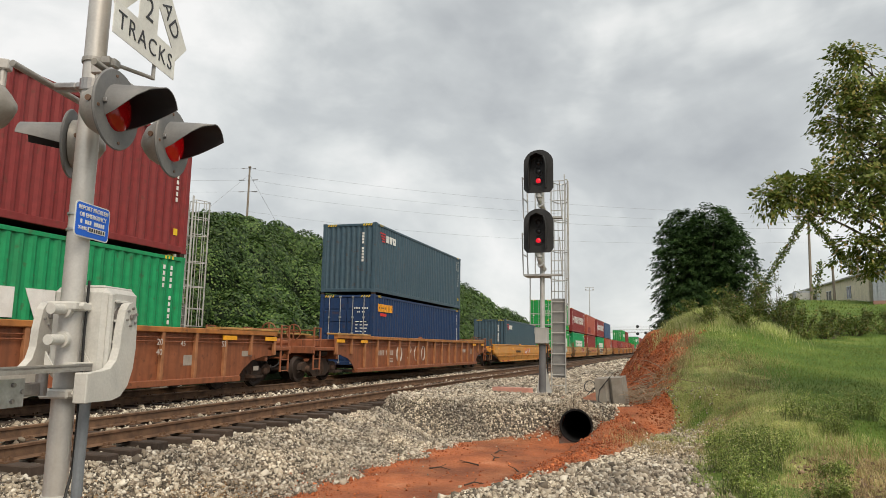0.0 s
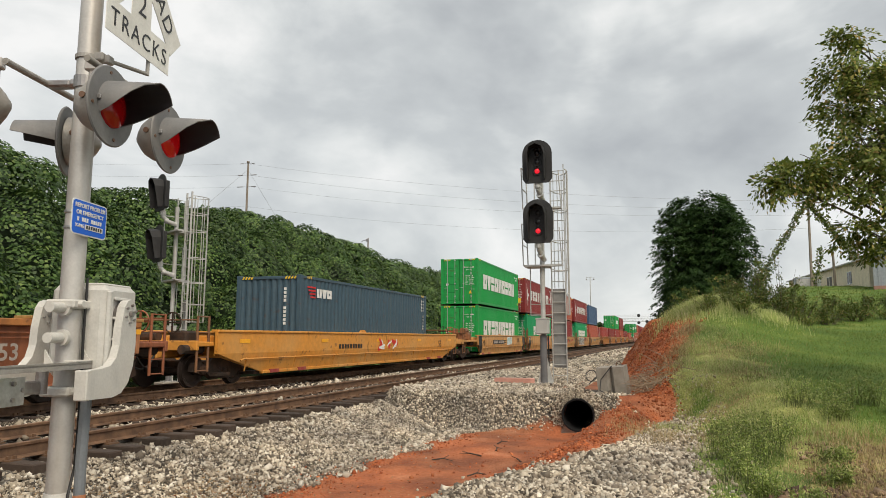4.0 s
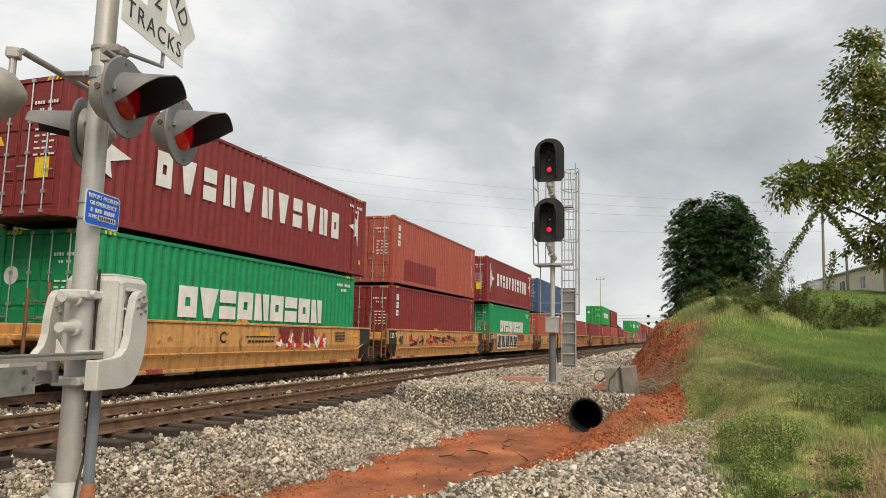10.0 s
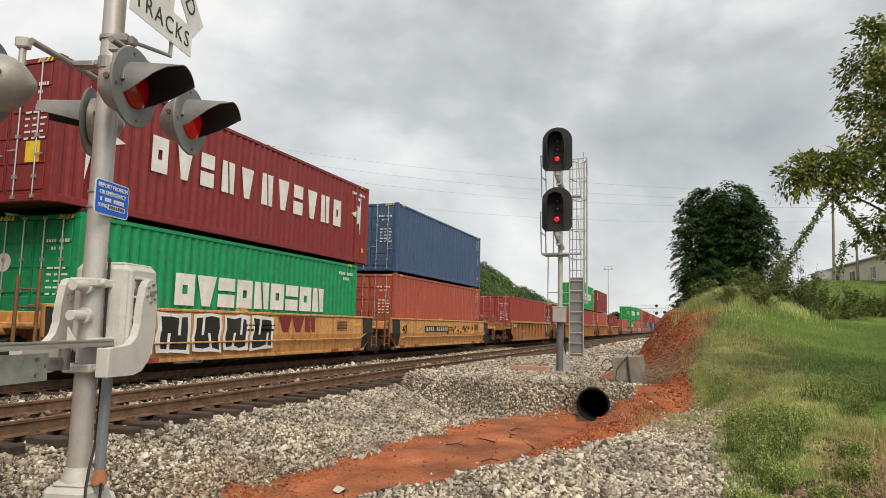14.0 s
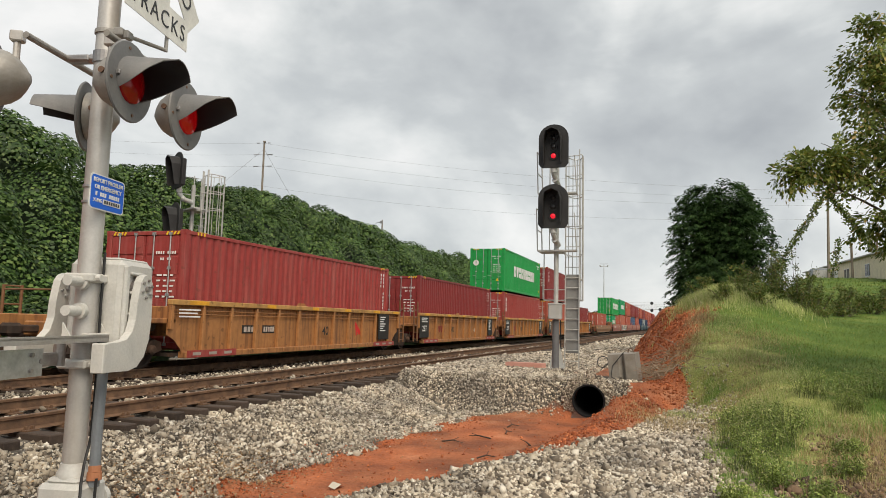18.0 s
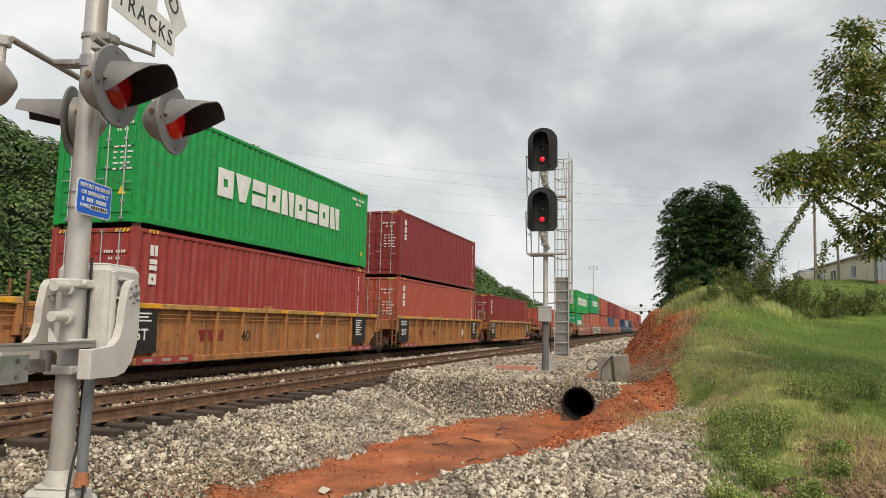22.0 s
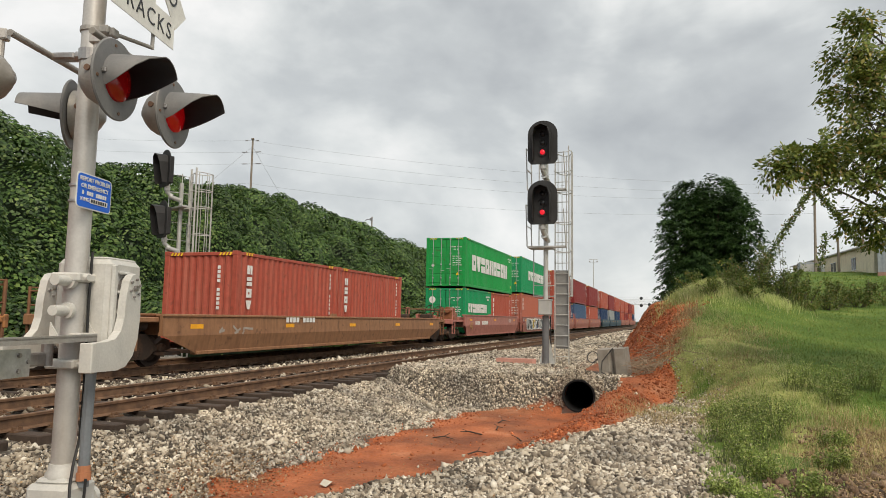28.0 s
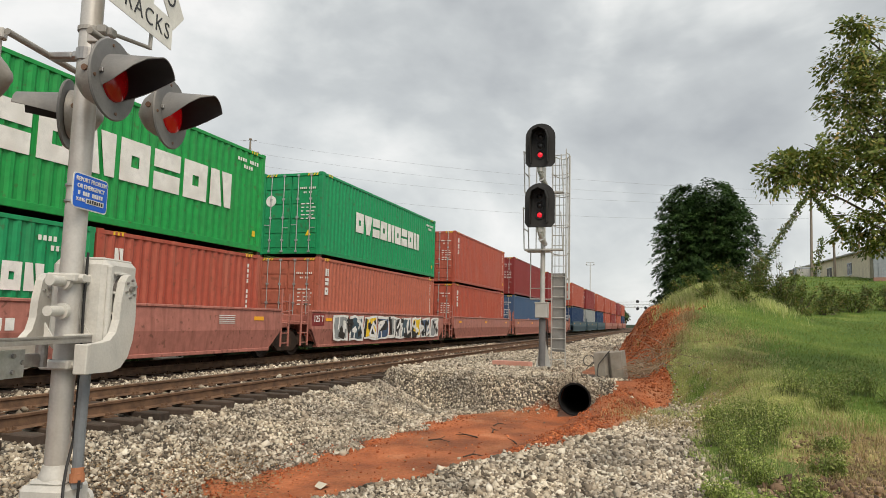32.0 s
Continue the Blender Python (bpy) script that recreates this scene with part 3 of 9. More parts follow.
def make_ground():
    xs = grid_lines([(-2500, -400, 350), (-400, -80, 40), (-80, -34, 4), (-34, -16, 1.0), (-16, -7, 0.75), (-7, 4, 0.14), (4, 12, 0.5), (12, 60, 4), (60, 400, 45), (400, 2500, 350)])
    ys = grid_lines([(-600, -60, 90), (-60, 2, 4), (2, 20, 0.14), (20, 34, 0.3), (34, 80, 1.5), (80, 240, 8), (240, 800, 70), (800, 4500, 400)])
    gx, gy = np.meshgrid(xs, ys)
    gz, under, over = round_pipe(gx, gy, height(gx, gy))
    nx, ny = len(xs), len(ys)
    idx = np.arange(nx * ny).reshape(ny, nx)
    faces = np.stack([idx[:-1, :-1], idx[:-1, 1:], idx[1:, 1:], idx[1:, :-1]], -1).reshape(-1, 4)
    # the pipe's mouth stays open between the ground under it and the ground over it
    inside = under.ravel()[faces].any(1) & over.ravel()[faces].any(1)
    faces = faces[~inside]
    me = np_mesh("ground", np.stack([gx, gy, gz], -1).reshape(-1, 3), faces, ground_material(), smooth=True)
    d, g, v = zones(gx, gy)
    att = me.color_attributes.new("cover", "FLOAT_COLOR", "POINT")
    att.data.foreach_set("color", np.stack([d, g, v, dry_cover(gx, gy)], -1).astype(np.float32).ravel())
    return tagged(new("ground", me), "ground of grey ballast, red clay ditch and mown grass", "ground", kind="structure")


make_ground()


# ---- train: everything is built about its own centre at rail height, y along the track, the side that faces the road at +x ----
TRACK_FAR, TRACK_NEAR = -12.56, -8.36
CASTING, MOVERS, ROLLERS, CACHE = 0.17, [], [], {}


def cached(key, build, mat, smooth=False):
    k = (key, mat.name if mat else "")
    if k not in CACHE:
        CACHE[k] = build().mesh(key.split("|")[0], mat, smooth)
    return CACHE[k]


def corrugated(y0, y1, z0, z1, x_out, depth=0.036, pitch=0.278):
    """A trapezoid-ribbed sheet in the plane x, ribs upright."""
    s = Shape()
    n = max(1, round((y1 - y0) / pitch))
    p = (y1 - y0) / n
    prof = []
    for i in range(n):
        a = y0 + i * p
        prof += [(a, 0), (a + 0.26 * p, 0), (a + 0.5 * p, -depth), (a + 0.76 * p, -depth)]
    prof.append((y1, 0))
    pts = [(x_out + d, y, z) for z in (z0, z1) for y, d in prof]
    k = len(prof)
    return s.add(pts, [(i, i + 1, k + i + 1, k + i) for i in range(k - 1)])


def bars(rows, x, th=0.006):
    """Painted marks on a side: (y0, y1, z0, z1) each, proud of the sheet at x."""
    s = Shape()
    for y0, y1, z0, z1 in rows:
        s.box(x, y0, z0, x + th, y1, z1)
    return s


def number_rows(y, z, n=9, h=0.1, w=0.07, gap=0.045, upright=False):
    out = []
    for i in range(n):
        if i in (4, 10):
            continue
        if upright:
            out.append((y, y + w, z - i * (h + gap), z - i * (h + gap) + h))
        else:
            out.append((y + i * (w + gap), y + i * (w + gap) + w, z, z + h))
    return out


def block_word(y0, z0, n, w, h, gap, kinds):
    """Plain shapes in a row that stand for a painted name: (kind, y, z, w, h) each."""
    return [(k, y0 + i * (w + gap), z0, w, h) for i, k in zip(range(n), kinds)]


def block_shapes(ob, items, x, mat, th=0.01):
    """Each shape is a part: 0 two level bars, 1 a tapered block, 2 a block with a slot, 3 a block split on the slant."""
    for k, y, z, w, h in items:
        s = Shape()
        if k == 0:
            for a, b in ((0.0, 0.44), (0.56, 1.0)):
                s.box(x, y, z + a * h, x + th, y + w, z + b * h)
        elif k == 1:
            s.prism([(x, y - 0.04 * w, z + h), (x, y + 1.04 * w, z + h), (x, y + 0.72 * w, z), (x, y + 0.28 * w, z)], (th, 0, 0))
        elif k == 2:
            s.box(x, y, z, x + th, y + 0.36 * w, z + h).box(x, y + 0.64 * w, z, x + th, y + w, z + h)
            s.box(x, y + 0.36 * w, z, x + th, y + 0.64 * w, z + 0.36 * h).box(x, y + 0.36 * w, z + 0.64 * h, x + th, y + 0.64 * w, z + h)
        else:
            s.prism([(x, y, z), (x, y + 0.56 * w, z), (x, y + 0.38 * w, z + h), (x, y, z + h)], (th, 0, 0))
            s.prism([(x, y + 0.7 * w, z), (x, y + w, z), (x, y + w, z + h), (x, y + 0.52 * w, z + h)], (th, 0, 0))
        part("painted_block", s, mat, ob)


def container(color, length, high, y_center, z_base, label, door=True, marks="", frame_color=None):
    body, fr = M[color], M[frame_color or color]
    hl, w = length / 2, 1.219
    ob = thing("shipping_container", label, "container", pose(TRACK_FAR, y_center, z_base), "containers on the train")
    MOVERS.append((ob, y_center, z_base))
    key = "%.2f %.2f" % (length, high)
    # posts of a 45 ft box stand at the 40 ft fittings
    post = 5.96 if length > 13 else hl - 0.08
    for sx in (1, -1):
        part("side_panel", cached("side_panel|%s %d" % (key, sx), lambda: corrugated(-hl + 0.14, hl - 0.14, 0.16, high - 0.1, sx * (w - 0.012)), body), None, ob)
        part("top_rail", cached("top_rail|%s %d" % (key, sx), lambda: Shape().box(sx * (w - 0.07), -hl + 0.1, high - 0.11, sx * w, hl - 0.1, high - 0.02, 0.008), fr), None, ob)
        part("bottom_rail", cached("bottom_rail|%s %d" % (key, sx), lambda: Shape().box(sx * (w - 0.05), -hl + 0.1, 0.02, sx * w, hl - 0.1, 0.17, 0.01), fr), None, ob)
        for sy in (1, -1):
            part("corner_post", cached("corner_post|%s %d %d" % (key, sx, sy), lambda: Shape().box(sx * (w - 0.16), sy * (hl - 0.15), 0.1, sx * (w + 0.003), sy * hl, high - 0.1, 0.012), fr), None, ob)
            for top in (0, 1):
                z = high - 0.118 if top else 0
                part("corner_casting", cached("corner_casting|%s %d %d %d" % (key, sx, sy, top), lambda: Shape().box(sx * (w - 0.162), sy * (hl - CASTING), z, sx * (w + 0.006), sy * (hl + 0.006), z + 0.118, 0.008), fr), None, ob)
            if length > 13:
                part("load_post", cached("load_post|%s %d %d" % (key, sx, sy), lambda: Shape().box(sx * (w - 0.05), sy * (post - 0.15), 0.1, sx * (w + 0.006), sy * post, high - 0.05, 0.01), fr), None, ob)

    def roof():
        s = Shape()
        n = round((length - 0.3) / 0.28)
        p = (length - 0.3) / n
        pts, faces = [], []
        for i in range(n):
            for dy, dz in ((0, 0), (0.3, 0), (0.5, -0.02), (0.8, -0.02)):
                y = -hl + 0.15 + (i + dy) * p
                pts += [(-w + 0.05, y, high - 0.02 + dz), (w - 0.05, y, high - 0.02 + dz)]
        return s.add(pts, [(2 * i, 2 * i + 1, 2 * i + 3, 2 * i + 2) for i in range(len(pts) // 2 - 1)])

    part("roof", cached("roof|" + key, roof, body), None, ob)
    part("floor_frame", cached("floor_frame|" + key, lambda: Shape().box(-w + 0.06, -hl + 0.1, 0.05, w - 0.06, hl - 0.1, 0.15), M["truck_iron"]), None, ob)
    for sy in (-1, 1):
        y = sy * hl
        part("end_header", cached("end_header|%s %d" % (key, sy), lambda: Shape().box(-w + 0.16, y - sy * 0.12, high - 0.13, w - 0.16, y - sy * 0.004, high - 0.03, 0.01), fr), None, ob)
        part("end_sill", cached("end_sill|%s %d" % (key, sy), lambda: Shape().box(-w + 0.16, y - sy * 0.12, 0.02, w - 0.16, y - sy * 0.004, 0.16, 0.01), fr), None, ob)
        if sy < 0 and door:
            for sx in (-1, 1):
                x0, x1 = (-w + 0.165, -0.012) if sx < 0 else (0.012, w - 0.165)

                def leaf():
                    s = Shape().box(x0, y + 0.035, 0.17, x1, y + 0.075, high - 0.14)
                    h3 = (high - 0.4) / 5
                    for i in range(5):
                        s.box(x0 + 0.05, y + 0.015, 0.24 + i * (h3 + 0.015), x1 - 0.05, y + 0.037, 0.24 + i * (h3 + 0.015) + h3 - 0.045, 0.012)
                    return s

                d = part("door", cached("door|%s %d" % (key, sx), leaf, body), None, ob)
                for k, xr in enumerate((x0 + 0.27, x1 - 0.27)):
                    def rod():
                        s = Shape().cyl((xr, y - 0.012, 0.1), (xr, y - 0.012, high - 0.07), 0.017, n=6)
                        for zz in (0.11, 0.5, 1.3, 1.95, high - 0.1):
                            s.box(xr - 0.045, y - 0.03, zz - 0.035, xr + 0.045, y + 0.02, zz + 0.035)
                        hx = 0.22 if k else -0.22
                        return s.box(xr, y - 0.04, 1.02 - 0.1 * k, xr + hx, y - 0.025, 1.045 - 0.1 * k)
                    part("locking_rod", cached("locking_rod|%s %d %d" % (key, sx, k), rod, M["zinc"]), None, d)
            rows = [(0.35 + i * 0.07, 0.35 + i * 0.07 + 0.045) for i in range(9) if i != 4]
            mk = Shape()
            for a, b in rows:
                mk.box(a, y + 0.004, high - 0.6, b - 0.008, y + 0.014, high - 0.53)
            for a, b in rows[2:6]:
                mk.box(a, y + 0.004, high - 0.75, b - 0.008, y + 0.014, high - 0.69)
            for i in range(5):
                for j in range(3):
                    mk.box(0.42 + j * 0.2, y + 0.004, high - 1.14 - i * 0.13, 0.42 + j * 0.2 + (0.15, 0.11, 0.08)[(i + j) % 3], y + 0.014, high - 1.1 - i * 0.13)
            part("door_lettering", mk, M["white_paint"], ob, "rows of small white bars")
            if marks == "star":
                part("door_label", Shape().box(0.5, y + 0.002, 0.78, 0.86, y + 0.013, 1.2), M["yellow_mark"], ob, "yellow door label")
                part("warning_triangle", Shape().prism([(-0.62, y + 0.002, 1.5), (-0.4, y + 0.002, 1.5), (-0.51, y + 0.002, 1.7)], (0, 0.012, 0)), M["yellow_mark"], ob, "yellow warning triangle")
                for z0 in (2.12, 2.4):
                    part("name_strip", Shape().box(-0.85, y + 0.002, z0, -0.22, y + 0.013, z0 + 0.2), M["white_paint"], ob, "white painted strip")
            if marks in ("wide", "small_wide"):
                part("warning_triangle", Shape().prism([(0.62, y + 0.002, 0.66), (0.84, y + 0.002, 0.66), (0.73, y + 0.002, 0.87)], (0, 0.012, 0)), M["yellow_mark"], ob, "yellow warning triangle")
                part("round_emblem", Shape().cyl((-0.8, y + 0.002, 1.25 if marks == "wide" else 1.9), (-0.8, y + 0.014, 1.25 if marks == "wide" else 1.9), 0.09 if marks == "wide" else 0.2, n=16), M["white_paint"], ob, "round white emblem")
        else:
            def wall():
                m = Matrix.Rotation(radians(-90 if sy < 0 else 90), 4, "Z")
                s = corrugated(-w + 0.15, w - 0.15, 0.15, high - 0.12, hl - 0.02, 0.045, 0.25)
                s.v = [tuple(m @ Vector(p)) for p in s.v]
                return s
            part("end_wall", cached("end_wall|%s %d" % (key, sy), wall, body), None, ob)
            if sy < 0:
                mk = Shape()
                for i in range(10):
                    if i != 4:
                        mk.box(0.6, y - 0.004, high - 0.5 - i * 0.125, 0.68, y + 0.03, high - 0.41 - i * 0.125)
                part("end_lettering", mk, M["white_paint"], ob, "column of small white bars")
    # numbers at the far end of the side
    if marks in ("wide", "small_wide", "star"):
        for row in number_rows(hl - 1.35, high - 0.42) + number_rows(hl - 1.05, high - 0.6, 4):
            part("number_bar", bars([row], w - 0.004), M["white_paint"], ob)
    elif marks in ("plain", "flag"):
        for row in number_rows(hl - 0.5, high - 0.35, 11, upright=True) + number_rows(hl - 0.75, high - 0.35, 4, upright=True):
            part("number_bar", bars([row], w - 0.004), M["white_paint"], ob)
    if length > 7:
        part("warning_label", bars([(hl - 0.5, hl - 0.36, 0.42, 0.58)], w - 0.004), M["yellow_mark"], ob, "small yellow label")
    hazard = Shape()
    for sy in (1, -1):
        for i in range(3):
            y = sy * (hl - 0.45 - i * 0.12)
            hazard.prism([(w - 0.06, y, high - 0.016), (w - 0.06, y + 0.06, high - 0.016), (w - 0.0, y + 0.11, high - 0.016), (w, y + 0.05, high - 0.016)], (0, 0, 0.006))
            hazard.box(w, y - 0.025, high - 0.1, w + 0.004, y + 0.025, high - 0.03)
    for i in range(8):
        xx = (0.62 + 0.11 * i) if i < 4 else -(0.62 + 0.11 * (i - 4)) - 0.06
        hazard.prism([(xx, -hl - 0.004, high - 0.125), (xx + 0.055, -hl - 0.004, high - 0.125), (xx + 0.1, -hl - 0.004, high - 0.04), (xx + 0.045, -hl - 0.004, high - 0.04)], (0, 0.01, 0))
    part("hazard_stripes", hazard, M["yellow_mark"], ob)
    side_words(ob, marks, hl, w, high)
    return ob


def side_words(ob, marks, hl, w, high):
    """Painted names become plain blocks of their size and colour."""
    x = w - 0.006
    if marks in ("wide", "small_wide"):
        y0, y1, z0, z1 = ((-4.7, 4.5, 1.04, 1.99) if marks == "wide" else (-3.3, 3.7, 1.14, 1.9)) if hl > 4 else (-2.32, 1.86, 1.19, 1.72)
        g = (y1 - y0) * 0.016
        bw = (y1 - y0 - 8 * g) / 9
        block_shapes(ob, block_word(y0, z0, 9, bw, z1 - z0, g, (2, 1, 0, 2, 3, 2, 0, 2, 3)), x, M["white_paint"])
    elif marks == "star":
        block_shapes(ob, block_word(-4.32, 1.15, 5, 0.5, 0.83, 0.33, (2, 1, 0, 3, 1)) + block_word(-0.05, 1.13, 6, 0.52, 0.9, 0.32, (3, 1, 0, 1, 3, 2)), x, M["white_paint"], 0.012)
        for y, zc, s, flip in ((-6.1, 1.55, 1.0, 1), (6.2, 1.76, 0.72, -1)):
            pts = [(x, y, zc - 0.98 * s)]
            for i in range(7):
                a = radians(-72 + i * 24)
                r = (0.42, 0.72, 0.45, 1.0, 0.45, 0.72, 0.42)[i] * s
                pts.append((x, y + flip * r * math.cos(a), zc + r * math.sin(a)))
            pts.append((x, y, zc + 0.95 * s))
            part("half_star", Shape().prism(pts if flip > 0 else pts[::-1], (0.012, 0, 0)), M["white_paint"], ob, "white half-star emblem")
    elif marks == "stack":
        items = [(k, -5.6 if hl > 4 else -hl + 0.5, high - 0.62 - i * 0.33, 0.24, 0.25) for i, k in enumerate((3, 0, 2, 1)[: 3 if high > 2.7 else 4])]
        block_shapes(ob, items, x, M["white_paint"], 0.008)
        part("number_column", bars(number_rows(hl - 0.62, high - 0.4, 14, upright=True), x), M["white_paint"], ob, "column of small white bars")
    elif marks == "flag":
        part("emblem", bars([(-hl + 0.45 + 0.07 * i, -hl + 1.0, high - 0.4 - 0.11 * i, high - 0.345 - 0.11 * i) for i in range(4)], x), M["red_mark"], ob, "striped red emblem")
        block_shapes(ob, block_word(-hl + 1.1, high - 0.7, 3, 0.32, 0.3, 0.05, (3, 1, 2)), x, M["white_paint"])
    elif marks == "sea":
        block_shapes(ob, block_word(-5.66, high - 0.68, 5, 0.27, 0.32, 0.05, (2, 0, 2, 3, 2)), x, M["orange_mark"])
        part("name_strip", bars([(-5.4, -4.75, high - 0.86, high - 0.74)], x), M["red_mark"], ob, "red strip")
        part("number_column", bars(number_rows(hl - 0.62, high - 0.4, 14, upright=True), x), M["white_paint"], ob)


def truck():
    """A two-axle bogie about its centre: bearing side frames, bolster, springs, wheels with axles."""
    side = [(-1.25, 0.42), (-1.2, 0.62), (-0.98, 0.68), (-0.72, 0.52), (-0.42, 0.78), (0.42, 0.78), (0.72, 0.52), (0.98, 0.68), (1.2, 0.62), (1.25, 0.42), (1.02, 0.36),
            (0.72, 0.38), (0.45, 0.2), (-0.45, 0.2), (-0.72, 0.38), (-1.02, 0.36)]
    return side


def add_truck(parent, y, name="truck"):
    side = truck()

    def frames():
        s = Shape()
        for sx in (1, -1):
            s.prism([(sx * 1.0 - 0.08, a, b) for a, b in side], (0.16, 0, 0))
        s.box(-1.05, -0.2, 0.4, 1.05, 0.2, 0.66, 0.03)
        return s

    t = part(name, cached("truck|", frames, M["truck_iron"]), None, parent, m=pose(0, y, 0))

    def springs():
        s = Shape()
        for sx in (1, -1):
            for dy in (-0.2, 0.0, 0.2):
                s.cyl((sx * 1.02, dy, 0.26), (sx * 1.02, dy, 0.5), 0.075, n=8)
                for k in range(4):
                    s.cyl((sx * 1.02, dy, 0.28 + k * 0.06), (sx * 1.02, dy, 0.305 + k * 0.06), 0.09, n=8)
        return s

    part("spring_nest", cached("spring_nest|", springs, M["truck_iron"]), None, t)
    def wheelset():
        s = Shape().cyl((-0.72, 0, 0), (0.72, 0, 0), 0.085, n=10)
        for sx in (1, -1):
            mm = Matrix.Translation((sx * 0.75, 0, 0)) @ Matrix.Rotation(radians(90 * sx), 4, "Y")
            s.lathe([(0.0, -0.02), (0.1, -0.02), (0.12, 0.03), (0.3, 0.0), (0.36, 0.05), (0.42, 0.05), (0.425, -0.05), (0.45, -0.06), (0.45, -0.085), (0.1, -0.08)], mm, 24)
        return s

    for dy in (-0.89, 0.89):
        ws = part("wheelset", cached("wheelset|", wheelset, M["wheel_steel"], True), None, t, "pair of worn steel wheels on an axle", m=pose(0, dy, 0.425))
        ROLLERS.append((ws, dy, parent.matrix_basis.translation.y + y + dy))
        for sx in (1, -1):
            part("bearing_cap", cached("bearing_cap|%d" % sx, lambda: Shape().lathe([(0.115, 0.0), (0.115, 0.14), (0.07, 0.18), (0.0, 0.18)], Matrix.Rotation(radians(90 * sx), 4, "Y") @ pose(0, 0, 0.26), 12), M["truck_iron"], True), None, t, m=pose(sx * 0.75, dy, 0.44))
    return t


